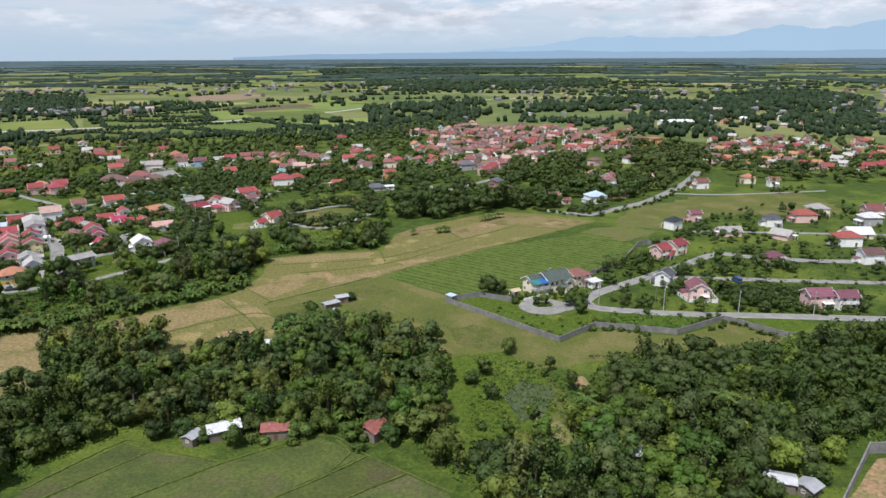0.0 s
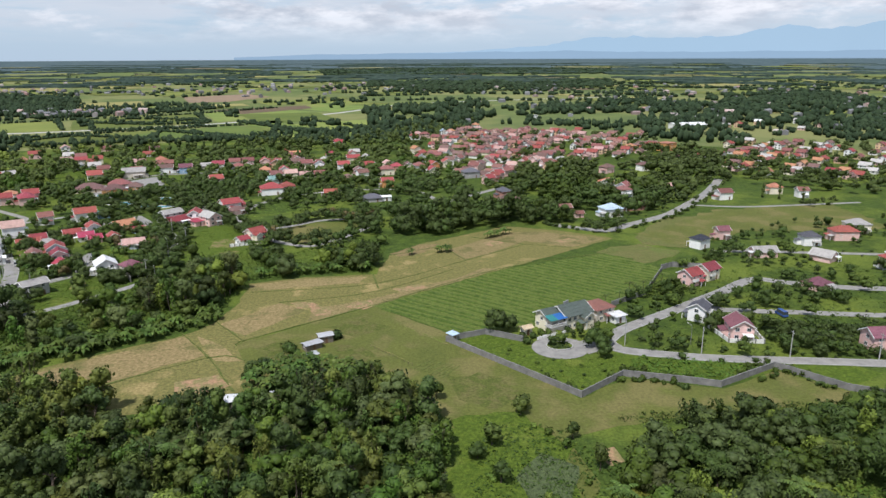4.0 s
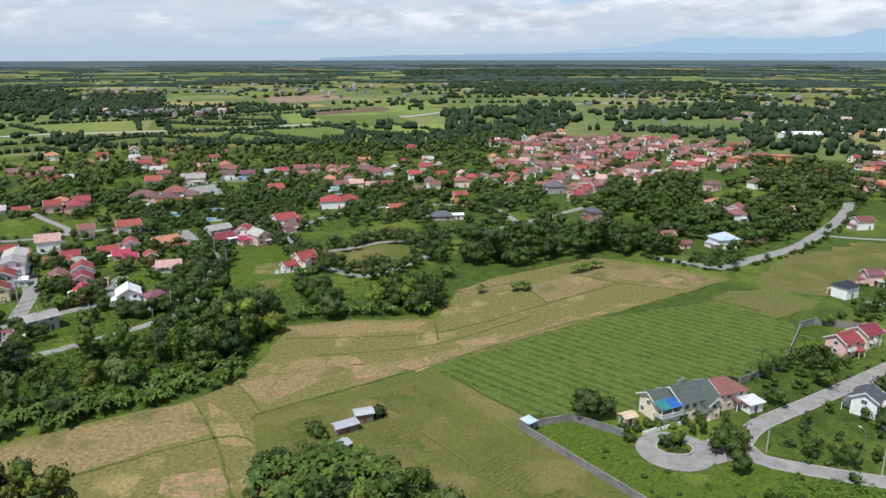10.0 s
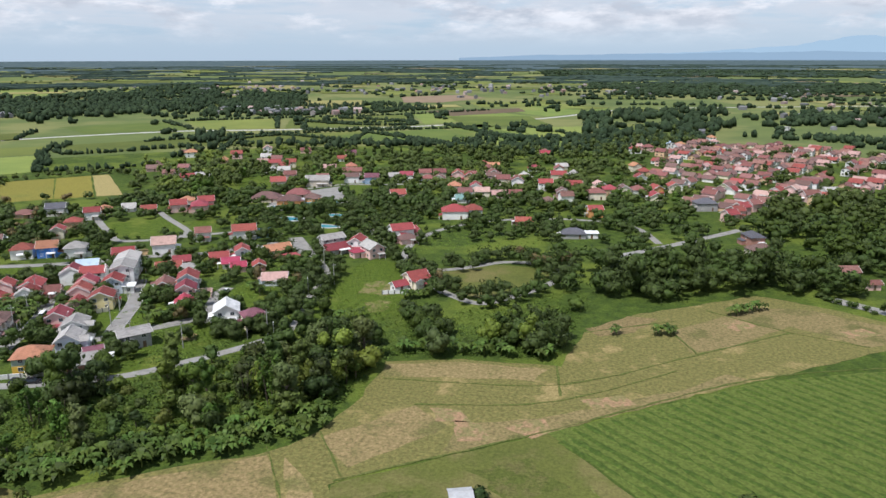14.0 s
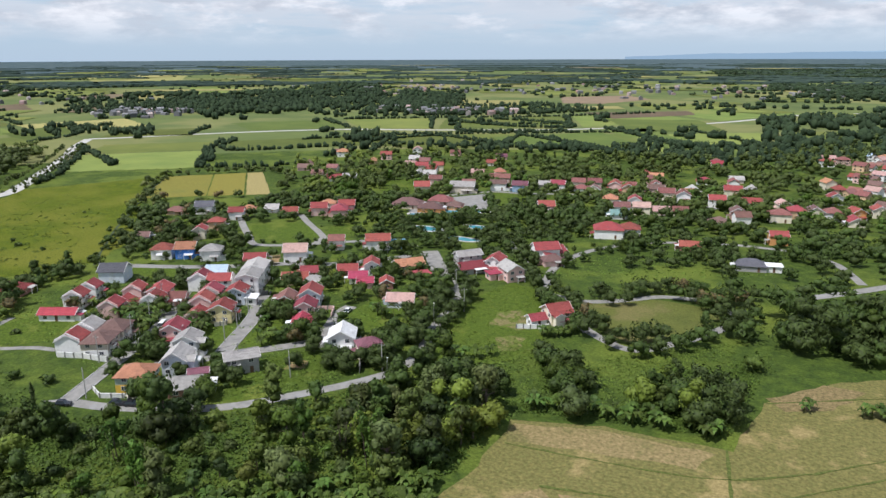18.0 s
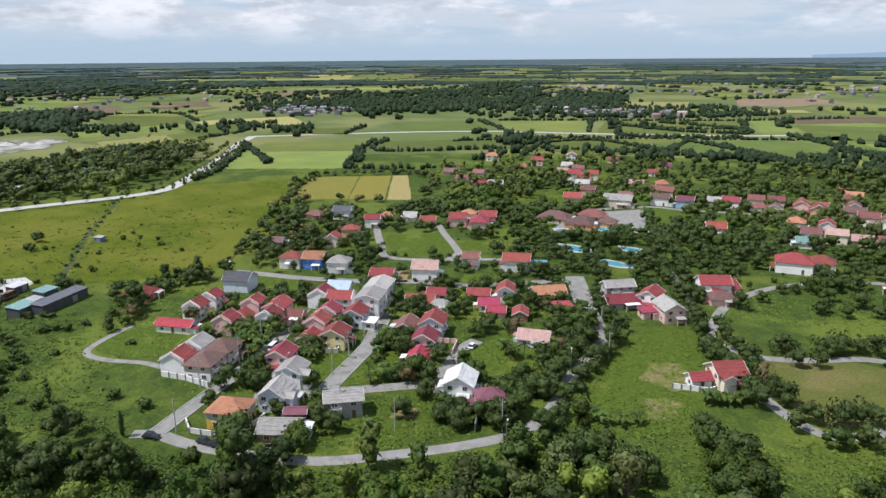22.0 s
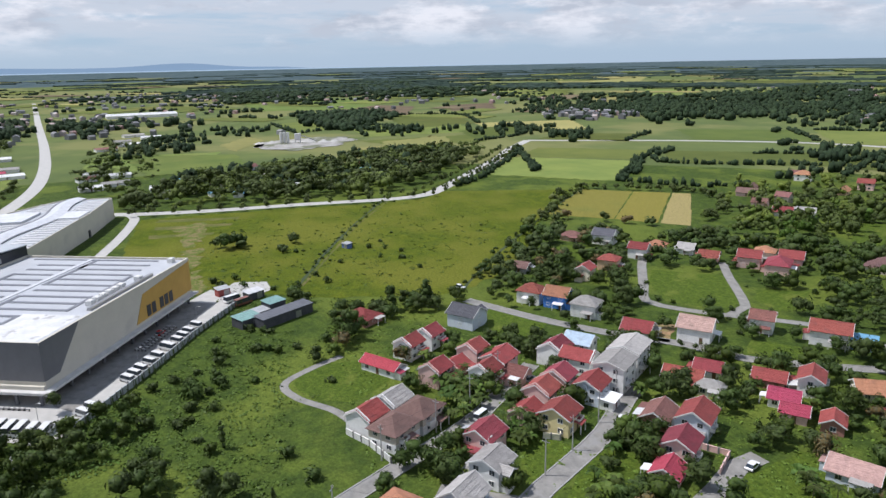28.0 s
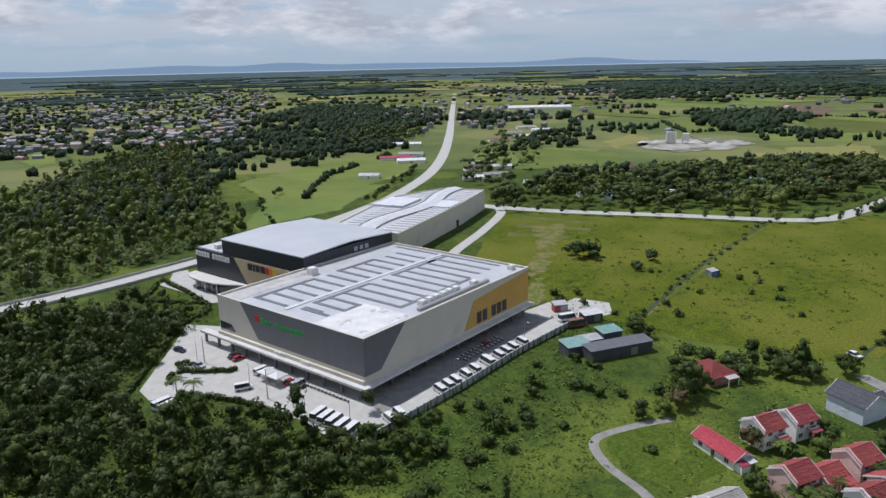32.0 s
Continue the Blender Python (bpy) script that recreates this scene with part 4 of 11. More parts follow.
def house(x, y, ang, L, W, st, wall, roof, kind="gable", label="", rise=None, detail=None, fire=False, porch=None, lower=None, group="", trim=True, wing=False):
    rng = random.Random(int(abs(x) * 13 + abs(y) * 7))
    h = {1: 2.7, 2: 4.9, 3: 7.6}[st]
    rise = rise if rise is not None else (0.1 if kind == "flat" else round(0.29 * W * (1.0 if kind == "gable" else 0.95), 1))
    far = far_from_walk(x, y)
    detail = detail if detail is not None else (2 if far < 190 else 1 if far < 420 else 0)
    words = {1: "single-storey", 2: "two-storey", 3: "three-storey"}[st]
    if far > 470 and not label:
        bake_house(x, y, ang, L, W, st, wall, roof, kind, h, rise)
        return None
    ROOFW = dict(crimson="crimson", red="red", brick="brick-red", orange="orange", brown="brown", grey="grey", slate="dark slate", pink="pale pink", white="white", blue="blue", green="dark green",
                 magenta="magenta", plum="plum", teal="teal", rust="rusty red", black="black", sky="pale blue", straw="straw-coloured")[roof]
    px_, py_, pz_ = place(x, y)
    ob = empty("house", px_, py_, pz_, ang, label or f"{words} {wall} house with a {ROOFW} {'hipped' if kind == 'hip' else 'gabled' if kind == 'gable' else 'flat'} roof", "house", group)
    HOUSES.append((x, y, (L + W) / 4 + 0.3))
    key = (round(L, 1), round(W, 1), h, rise, kind)

    def geom(me):
        if not me.materials:
            me.materials.append(M_TRIM)
        return me
    share("wall", cached(("body",) + key, lambda: geom(body_mesh(L, W, h, rise, kind))), wall_mat(wall), ob)
    share("roof", cached(("roof",) + key, lambda: geom(roof_mesh(L, W, h, rise, kind))), roof_mat(roof), ob)
    if lower:
        g = Geo()
        a, b = L / 2 + 0.03, W / 2 + 0.03
        g.prism([(-a, -b), (a, -b), (a, b), (-a, b)], 0, 2.5)
        g.ob("ground_storey", wall_mat(lower), ob, f"{lower} ground storey")
    if detail and kind == "gable" and trim:
        fm = cached(("fascia",) + key, lambda: geom(fascia_mesh(L, W, h, rise)))
        share("bargeboard", fm, M_TRIM, ob, pose(L / 2 + 0.555, 0, 0))
        share("bargeboard", fm, M_TRIM, ob, pose(-L / 2 - 0.555, 0, 0, 0, 0, 180))
    if fire:
        share("firewall", cached(("fire", round(W, 1), h, rise), lambda: geom(firewall_mesh(W, h, rise))), wall_mat(fire if isinstance(fire, str) else wall), ob, pose(-L / 2 - 0.15, 0, 0))
    wm, pm = window_meshes(1.4, 1.3)
    def faced(side):
        """Whether the flight ever passes before this wall."""
        a = radians(ang + dict(s=-90, n=90, e=0, w=180)[side])
        return any((u - x) * math.cos(a) + (v - y) * math.sin(a) > 6 for u, v in WALK_LINE)
    sides = [q for q in ("snew" if detail else "sw") if faced(q)]
    inset = 0.03 if lower else 0.0
    for fl in range(st):
        for s in sides:
            span = L if s in "sn" else W
            n = max(1, int(span / 3.4)) if detail else 1
            if detail == 1:
                n = 2 if s == "s" and span > 8 else 1
            for k in range(n):
                a = (k - (n - 1) / 2) * span / n + rng.uniform(-0.2, 0.2)
                if fl == 0 and s == "s" and k == n // 2:
                    d = Geo().box(-0.5, 0.5, -0.06, 0.02, 0, 2.1)
                    share("door", cached("door", lambda: d.mesh("door", M_DOOR)), None, ob, on_wall(L + 2 * inset, W + 2 * inset, s, a, 0.1))
                    continue
                o = share("window", wm, None, ob, on_wall(L + 2 * inset * (fl == 0), W + 2 * inset * (fl == 0), s, a, 0.85 + 2.5 * fl))
                if detail == 2:
                    share("pane", pm, None, o)
    view = [q for q in "sewn" if faced(q)]
    if detail and not porch and not fire and kind != "flat" and L > 6 and view:
        # a small carport and a lean-to kitchen on sides that are seen
        for q, name in zip((rng.choice(view), view[-1]), ("carport", "annexe")):
            wide, deep = (L, W) if q in "sn" else (W, L)
            turn = pose(0, 0, 0, 0, 0, dict(s=0, e=90, n=180, w=-90)[q])
            if name == "carport":
                a, d = round(wide * 0.45, 1), 2.2
                m = turn @ pose(wide * 0.2, -deep / 2 - d / 2, 0)
                share("carport_roof", cached(("carport", a), lambda: geom(Geo().slab([(-a / 2, -d / 2, 2.3), (a / 2, -d / 2, 2.3), (a / 2, d / 2, 2.6), (-a / 2, d / 2, 2.6)], 0.1).mesh("carport_roof"))), roof_mat(rng.choice((roof, roof, "grey", "white"))), ob, m)
                pm3 = cached("carpost", lambda: Geo().box(-0.09, 0.09, -0.09, 0.09, 0, 2.32).mesh("post", M_TRIM))
                for sx in (-1, 1):
                    share("post", pm3, None, ob, m @ pose(sx * (a / 2 - 0.2), -d / 2 + 0.2, 0))
            elif len(view) > 1 and rng.random() < 0.7:
                a, d = round(wide * 0.5, 1), 2.0
                m = turn @ pose(-wide * 0.18, -deep / 2 - d / 2, 0)
                share("annexe", cached(("annexe", a), lambda: geom(Geo().box(-a / 2, a / 2, -d / 2, d / 2 - 0.01, 0, 2.1).mesh("annexe"))), wall_mat(wall), ob, m)
                share("annexe_roof", cached(("annexe_roof", a), lambda: geom(Geo().slab([(-a / 2 - 0.2, -d / 2 - 0.3, 2.1), (a / 2 + 0.2, -d / 2 - 0.3, 2.1), (a / 2 + 0.2, d / 2, 2.5), (-a / 2 - 0.2, d / 2, 2.5)], 0.1).mesh("annexe_roof"))), roof_mat(roof), ob, m)
    if porch and detail:
        # carport or porch roof on posts
        pw, pd, ps, pc = porch
        py = -W / 2 - pd / 2
        g = Geo().slab([(-pw / 2, py - pd / 2, 2.55), (pw / 2, py - pd / 2, 2.55), (pw / 2, py + pd / 2, 3.0), (-pw / 2, py + pd / 2, 3.0)], 0.12)
        po = g.ob("porch_roof", roof_mat(pc), ob)
        po.matrix_basis = pose(ps, 0, 0)
        pm2 = cached("post", lambda: Geo().box(-0.1, 0.1, -0.1, 0.1, 0, 2.56).mesh("post", M_TRIM))
        for sx in (-1, 1):
            share("post", pm2, None, ob, pose(ps + sx * (pw / 2 - 0.25), py - pd / 2 + 0.25, 0))
    if detail and wing:
        # a small front gable wing, with its own roof and window
        wl, ww, wh = 3.4, round(L * 0.44, 1), h - (0.4 if st > 1 else 0.2)
        wr = round(0.27 * ww, 1)
        m = pose(-L * 0.22, -W / 2 - 0.4, 0, 0, 0, 90)
        share("wing", cached(("body", wl, ww, wh, wr), lambda: geom(body_mesh(wl, ww, wh, wr, "gable"))), wall_mat(wall), ob, m)
        share("wing_roof", cached(("roof", wl, ww, wh, wr), lambda: geom(roof_mesh(wl, ww, wh, wr, "gable", 0.35, 0.12))), roof_mat(roof), ob, m)
        share("bargeboard", cached(("fascia", wl, ww, wh, wr), lambda: geom(fascia_mesh(wl, ww, wh, wr, 0.35))), M_TRIM, ob, m @ pose(-wl / 2 - 0.36, 0, 0, 0, 0, 180))
        for fl in range(st):
            share("window", wm, None, ob, pose(-L * 0.22, -W / 2 - 0.4 - wl / 2, 0) @ on_wall(0.0, 0.0, "s", 0, 0.85 + 2.5 * fl))
    elif detail == 2 and st >= 2 and kind != "flat":
        g = Geo().box(-1.4, 1.4, -W / 2 - 1.2, -W / 2 - 0.005, 2.45, 2.6)
        g.box(-1.4, 1.4, -W / 2 - 1.2, -W / 2 - 1.1, 2.6, 3.45).box(-1.4, -1.3, -W / 2 - 1.1, -W / 2 - 0.005, 2.6, 3.45).box(1.3, 1.4, -W / 2 - 1.1, -W / 2 - 0.005, 2.6, 3.45)
        o = g.ob("balcony", M_TRIM, ob)
        o.matrix_basis = pose(L * 0.22 * rng.choice((-1, 1)), 0, 0)
    return ob


FARH = {}


def bake_house(x, y, ang, L, W, st, wall, roof, kind, h, rise):
    """A far house, joined with the others that share its colours."""
    gx, gy, gz = place(x, y)
    HOUSES.append((x, y, (L + W) / 4 + 0.3))
    m = pose(gx, gy, gz, 0, 0, ang)
    for tag, mt, make in (("walls", wall_mat(wall), body_mesh), ("roofs", roof_mat(roof), roof_mesh)):
        me = cached((tag, round(L, 1), round(W, 1), h, rise, kind), lambda: make(L, W, h, rise, kind))
        g = FARH.setdefault((tag, mt.name), Geo())
        g.add([m @ v.co for v in me.vertices], [tuple(p.vertices) for p in me.polygons])
    g = FARH.setdefault(("windows", M_GLASS.name), Geo())
    for fl in range(st):
        for side in "sewn":
            for k in (-1, 1):
                w = on_wall(L, W, side, k * (L if side in "sn" else W) * 0.25, 0.9 + 2.5 * fl)
                b = Geo().box(-0.7, 0.7, -0.06, 0.02, 0, 1.2)
                g.add([m @ w @ Vector(v) for v in b.v], b.f)


def finish_far_houses():
    for (tag, mname), g in FARH.items():
        tagged(g.ob("far_house_" + tag, bpy.data.materials[mname]), f"{tag} of many small houses far off in the town", "houses", kind="stuff")


V = 122.6        # the way most village ridges run
ROW = "row houses along the street"
# x, y, turn, length, width, storeys
house(-246, 296, 30, 12.5, 5.0, 1, "white", "magenta", label="long low white house with a pinkish red roof")
for x, y, c, w in ((-253, 307, "crimson", "white"), (-257.5, 315.5, "crimson", "white"), (-232.5, 307, "crimson", "pink"), (-236, 314.5, "red", "pink"), (-240.5, 322.5, "crimson", "pink"), (-225.5, 319, "crimson", "white")):
    house(x, y, V, 6.8, 6.4, 1 if c == "red" else 2, w, c, fire=w, group=ROW, porch=(3.4, 2.2, 1.5, c), rise=1.9)
house(-231.5, 326.5, V, 8.5, 7.5, 2, "pink", "red", group=ROW, rise=1.9)
house(-224, 328, V + 90, 6.5, 6.0, 1, "pink", "brick", group=ROW)
house(-207.5, 285.5, V, 9.5, 8.0, 2, "beige", "brown", "hip", lower="white", label="two-storey beige duplex half with a red-brown hipped roof", porch=(3.5, 2.2, 0, "brown"))
house(-212.5, 294.2, V, 9.0, 8.0, 2, "beige", "brown", "hip", lower="white", label="two-storey beige duplex half with a red-brown hipped roof")
house(-215.5, 281.5, V, 7.0, 7.0, 2, "grey", "crimson", fire="white", label="raw grey concrete house with a crimson gabled roof")
house(-220, 289.5, V, 7.5, 7.0, 2, "white", "grey", fire="white")
house(-195, 303, V, 7.5, 7.2, 2, "pink", "crimson", rise=2.0, label="two-storey pink house with a crimson gabled roof")
house(-203, 319, V, 6.8, 6.8, 1, "cream", "crimson", fire="pink", group=ROW, porch=(3, 2, 0, "crimson"))
house(-208.5, 326.5, V, 7.2, 7.2, 2, "pink", "red", fire="pink", group=ROW)
house(-213.5, 335, V, 7.2, 7.2, 2, "pink", "crimson", fire="pink", group=ROW)
house(-196, 324, V, 7.4, 7.8, 2, "yellow", "crimson", rise=2.0, label="two-storey pale yellow house with a crimson gabled roof", porch=(3.2, 2.0, 1, "crimson"))
house(-205.5, 340, V, 8.0, 7.2, 2, "pale", "crimson", rise=1.9, label="two-storey pale blue house with a crimson gabled roof")
house(-199.5, 341.5, V, 5.0, 3.6, 1, "white", "white", "flat", rise=0.3, label="white carport roof beside the pale blue house")
house(-175.6, 288.4, V, 7.8, 7.0, 2, "pale", "grey", rise=2.4, wing=True, label="two-storey pale blue house with grey gabled roof and white trim", porch=(4, 2.5, 2, "white"))
house(-183.8, 299.0, V, 7.0, 7.2, 2, "white", "grey", rise=1.7, wing=True, label="two-storey white house with a grey gabled roof")
house(-160, 298, 52.6, 9.2, 6.5, 2, "grey", "grey", rise=1.3, label="two-storey bare grey block house with a low grey roof")
house(-162.5, 280.5, 40, 9.0, 7.5, 1, "brick", "grey", rise=1.8, label="low house with a worn grey gabled roof and red brick walls")
house(-166, 287.5, 45, 5.0, 3.5, 1, "brick", "plum", rise=0.6, label="small lean-to with a dull red roof")
house(-158, 283.5, 40, 4.2, 3.0, 1, "white", "white", "flat", rise=0.3, label="small white sheet canopy beside the low house")
house(-230, 344.5, V, 8, 7.5, 2, "pink", "crimson", fire="white")
house(-231, 354, V + 90, 8, 7, 2, "white", "sky")
house(-221.5, 347, V + 90, 9, 6.5, 2, "white", "red", fire="white")
house(-209, 350, V, 10, 8.5, 3, "white", "grey", rise=1.4, label="tall three-storey white house with a pale grey roof")
house(-216, 360.5, V, 11, 8.5, 3, "white", "grey", rise=1.4, label="tall three-storey white house with a pale grey roof")
house(-269, 334, V + 90, 10, 8.5, 2, "pale", "slate", rise=2.3, wing=True, label="two-storey pale blue-grey house with a dark slate roof", porch=(4, 2, 2, "slate"))
house(-280, 366.5, 35, 9, 8, 2, "white", "red", "hip", label="two-storey white house with a red hipped roof", porch=(3.5, 2, 0, "white"))
house(-271.5, 372.5, 35, 8.5, 8, 2, "royal", "orange", label="two-storey bright blue house with an orange gabled roof")
house(-259, 376, 35, 9, 8, 2, "white", "grey", "hip")
house(-176.8, 275.7, V + 90, 9.2, 8.0, 2, "green", "orange", "hip", lower="ochre", rise=2.2, label="two-storey ochre and pale green house with an orange hipped roof", porch=(5, 2.2, -1, "orange"))
for x, y, a, L, W, st, w, c, k in (
    (-225, 394, 35, 10, 9, 2, "white", "pink", "gable"), (-221, 418, 35, 7, 6.5, 2, "white", "brick", "gable"), (-301, 417, 35, 8, 7, 2, "peach", "red", "hip"), (-294, 400, 125, 7, 6, 2, "cream", "red", "gable"),
    (-310, 440, 35, 8, 7, 2, "white", "red", "gable"), (-317, 456, 35, 8, 7, 1, "peach", "orange", "hip"), (-351, 432, 35, 10, 7, 1, "peach", "rust", "hip"), (-338, 442, 35, 10, 8, 2, "white", "slate", "gable"),
    (-315, 382, 35, 7, 6, 1, "grey", "brown", "gable"), (-306, 464, 35, 7, 7, 1, "white", "grey", "gable"), (-291, 463, 35, 8, 7, 1, "pink", "red", "gable"), (-277, 472, 35, 9, 8, 2, "pink", "red", "gable"),
):
    house(x, y, a, L, W, st, w, c, k)
for x, y, a, L, W, st, w, c, k in (
    (-264, 474, 125, 12, 9, 2, "pink", "crimson", "hip"), (-268, 486, 35, 9, 8, 2, "pink", "red", "gable"), (-280, 484, 35, 8, 7, 2, "cream", "orange", "hip"), (-395, 595, 35, 12, 8, 1, "pink", "brown", "gable"),
    (-342, 566, 35, 10, 8, 1, "white", "red", "gable"), (-335, 575, 35, 10, 8, 1, "white", "grey", "gable"), (-418, 673, 35, 11, 9, 2, "white", "orange", "hip"), (-204, 428, 35, 11, 8, 2, "white", "red", "gable"),
    (-202, 368, 35, 10, 6.5, 1, "pink", "red", "gable"), (-203, 378, 35, 7, 6, 1, "white", "crimson", "gable"), (-194, 370, 35, 7, 5, 1, "cream", "grey", "hip"), (-191, 388, 35, 8, 6, 1, "brick", "red", "gable"),
):
    house(x, y, a, L, W, st, w, c, k)
house(-197.5, 432.5, 35, 9, 5, 1, "blue", "blue", "flat", rise=0.8, label="low house under a bright blue metal roof")
for x, y, a, L, W, st, w, c, k in (
    (-181, 382, 35, 7, 6, 1, "white", "magenta", "gable"), (-183, 394, 125, 8, 6, 2, "white", "red", "gable"), (-174.5, 378, 35, 6, 5, 1, "pink", "magenta", "gable"), (-167, 382, 125, 6, 5, 1, "brick", "crimson", "gable"),
    (-173, 407, 52, 12, 7, 1, "cream", "orange", "gable"), (-160.5, 398, 52, 6, 6, 1, "blue", "crimson", "flat"), (-154, 425.5, 52, 11, 6, 2, "grey", "grey", "gable"), (-147.5, 416.5, 52, 12, 7, 1, "grey", "crimson", "gable"),
    (-140, 424.5, 100, 9, 7, 2, "white", "crimson", "gable"), (-135, 413.5, 52, 6, 5, 1, "pink", "magenta", "flat"), (-129, 416.5, 140, 10, 7.5, 2, "pink", "grey", "gable"), (-129, 453, 40, 11, 8, 2, "white", "red", "gable"),
):
    house(x, y, a, L, W, st, w, c, k)
for x, y, a, L, W, st, w, c, k in (
    (-122, 444, 40, 9, 7, 1, "pink", "brown", "hip"), (-150.5, 367.5, 25, 9.5, 7, 1, "pale", "pink", "gable"), (-188, 347.5, V, 9, 6.5, 1, "brick", "rust", "gable"), (-180.5, 352.5, V, 9, 7.5, 2, "pale", "red", "gable"),
    (-172.5, 340.5, V, 7.5, 7, 2, "pink", "crimson", "gable"), (-167.5, 332.5, V, 6.5, 6, 1, "pink", "magenta", "gable"), (-144.5, 325.5, V, 8.5, 8, 2, "white", "white", "gable"), (-133, 324, 50, 7, 6, 2, "cream", "plum", "hip"),
    (-99.6, 374.2, 50, 5.5, 4.5, 1, "white", "crimson", "gable"), (-236, 380, 35, 9, 8, 1, "white", "red", "gable"),
):
    house(x, y, a, L, W, st, w, c, k)
house(-94.3, 379.3, 50, 8.0, 7.6, 2, "cream", "crimson", rise=2.2, wing=True, label="two-storey cream house with a crimson gabled roof and terrace", porch=(4, 2.2, 0, "crimson"))
for x, y, a, L, W, st, w, c, k in (      # behind the park
    (-116, 504, 20, 14, 11, 2, "white", "crimson", "hip"), (-107, 510, 20, 10, 9, 2, "white", "red", "hip"), (-127, 455, 60, 12, 8, 1, "pink", "crimson", "gable"), (-40.5, 530, 20, 8, 6, 2, "orange", "red", "gable"),
    (-75, 498, 15, 9, 6, 1, "brick", "red", "gable"), (-46, 479, 15, 12, 8, 1, "grey", "slate", "hip"), (-37, 481, 15, 6, 5, 1, "white", "white", "flat"), (-165, 541, 30, 9, 8, 2, "pink", "red", "gable"),
    (40, 464, 25, 11, 9, 2, "beige", "brown", "hip"), (20, 568, 20, 12, 9, 2, "grey", "slate", "hip"), (32, 540, 40, 7, 7, 2, "pink", "red", "gable"), (36, 551, 40, 7, 7, 2, "pink", "red", "gable"),
):
    house(x, y, a, L, W, st, w, c, k)
for x, y, a, L, W, st, w, c, k in (
    (40, 562, 40, 7, 7, 2, "pink", "red", "gable"), (47, 574, 40, 7, 7, 2, "pink", "brick", "gable"), (-244, 515, 20, 18, 12, 1, "beige", "brown", "hip"), (-226, 512, 20, 14, 10, 1, "orange", "brown", "hip"),
    (-238, 573, 20, 16, 9, 2, "beige", "grey", "gable"), (-232, 534, 20, 14, 10, 1, "beige", "brick", "hip"), (-216, 524, 20, 9, 8, 1, "orange", "brown", "hip"), (-262, 560, 30, 10, 9, 2, "cream", "red", "gable"),
):
    house(x, y, a, L, W, st, w, c, k)
# terraces and houses along the far side of the village
_r = random.Random(21)
for x, y in ((-185, 611), (-170, 615), (-162, 617), (-151, 628), (-140, 622), (-139, 580), (-125, 583), (-123, 626), (-114, 616), (-103, 613), (-148, 694), (-138, 686), (-111, 772), (-85, 689), (-104, 685), (-79, 646), (-82, 608), (-64, 620), (-72, 558), (-66, 578), (-45, 583), (-38, 598), (-29, 600), (-20, 602), (-9, 592), (2, 622), (-21, 651), (-20, 695), (-33, 818), (-22, 834), (8, 866), (40, 940), (42, 836)):
    house(x, y, 15 + _r.choice((0, 90)), _r.uniform(8, 11), _r.uniform(7, 8.5), _r.choice((1, 2, 2)), _r.choice(("white", "cream", "peach", "white", "pink")), _r.choice(("red", "crimson", "brick", "red", "orange", "brown")), _r.choice(("gable", "gable", "hip")))
# single houses along the back streets and the edge of the town
for x, y, w, c, st, k in (
    (-145, 639, "white", "brick", 1, "gable"), (-127, 641, "cream", "brick", 2, "gable"), (-104, 633, "cream", "orange", 1, "gable"), (-103, 645, "pale", "grey", 1, "gable"), (-136, 664, "pink", "brick", 2, "hip"),
    (-108, 758, "white", "magenta", 2, "gable"), (-85, 701, "beige", "grey", 1, "gable"), (-83, 660, "pink", "red", 1, "gable"), (-69, 664, "white", "grey", 1, "gable"), (-124, 548, "white", "teal", 1, "gable"),
    (-373, 677, "pink", "red", 2, "gable"), (-369, 650, "peach", "orange", 1, "gable"), (-367, 719, "white", "pink", 2, "gable"), (-336, 666, "white", "grey", 2, "gable"),
):
    house(x, y, 24 + _r.choice((0, 90)) + _r.uniform(-8, 8), _r.uniform(8, 10.5), _r.uniform(6.5, 8), st, w, c, k)
for x, y, w, c, st, k in (
    (-295, 626, "white", "red", 2, "gable"), (-300, 616, "white", "grey", 1, "gable"), (-269, 589, "pink", "brick", 2, "gable"), (-221, 593, "white", "brown", 2, "gable"), (-243, 640, "cream", "orange", 2, "hip"),
    (-206, 595, "blue", "plum", 2, "gable"), (-284, 727, "pink", "plum", 1, "gable"), (-407, 612, "pink", "brown", 1, "gable"), (-33, 837, "white", "pink", 2, "gable"), (-2, 867, "white", "sky", 2, "gable"),
    (41, 901, "white", "pink", 2, "hip"), (131, 1081, "white", "grey", 2, "flat"), (47, 826, "white", "red", 1, "gable"), (-46, 612, "cream", "pink", 2, "gable"),
):
    house(x, y, 24 + _r.choice((0, 90)) + _r.uniform(-8, 8), _r.uniform(8, 10.5), _r.uniform(6.5, 8), st, w, c, k)
for x, y, w, c, st, k in (
    (-27, 706, "cream", "orange", 2, "gable"), (-9, 608, "orange", "red", 2, "gable"), (84, 616, "pink", "brick", 2, "gable"), (101, 645, "white", "grey", 1, "gable"), (39, 490, "brick", "slate", 2, "hip"),
    (118, 494, "white", "rust", 2, "hip"), (116, 537, "white", "orange", 1, "hip"), 
    (180, 721, "orange", "orange", 2, "hip"), (190, 729, "orange", "brown", 2, "hip"), (176, 646, "white", "brown", 1, "gable"), (202, 676, "white", "brick", 1, "gable"), (207, 666, "pale", "plum", 1, "hip"),
):
    house(x, y, 24 + _r.choice((0, 90)) + _r.uniform(-8, 8), _r.uniform(8, 10.5), _r.uniform(6.5, 8), st, w, c, k)
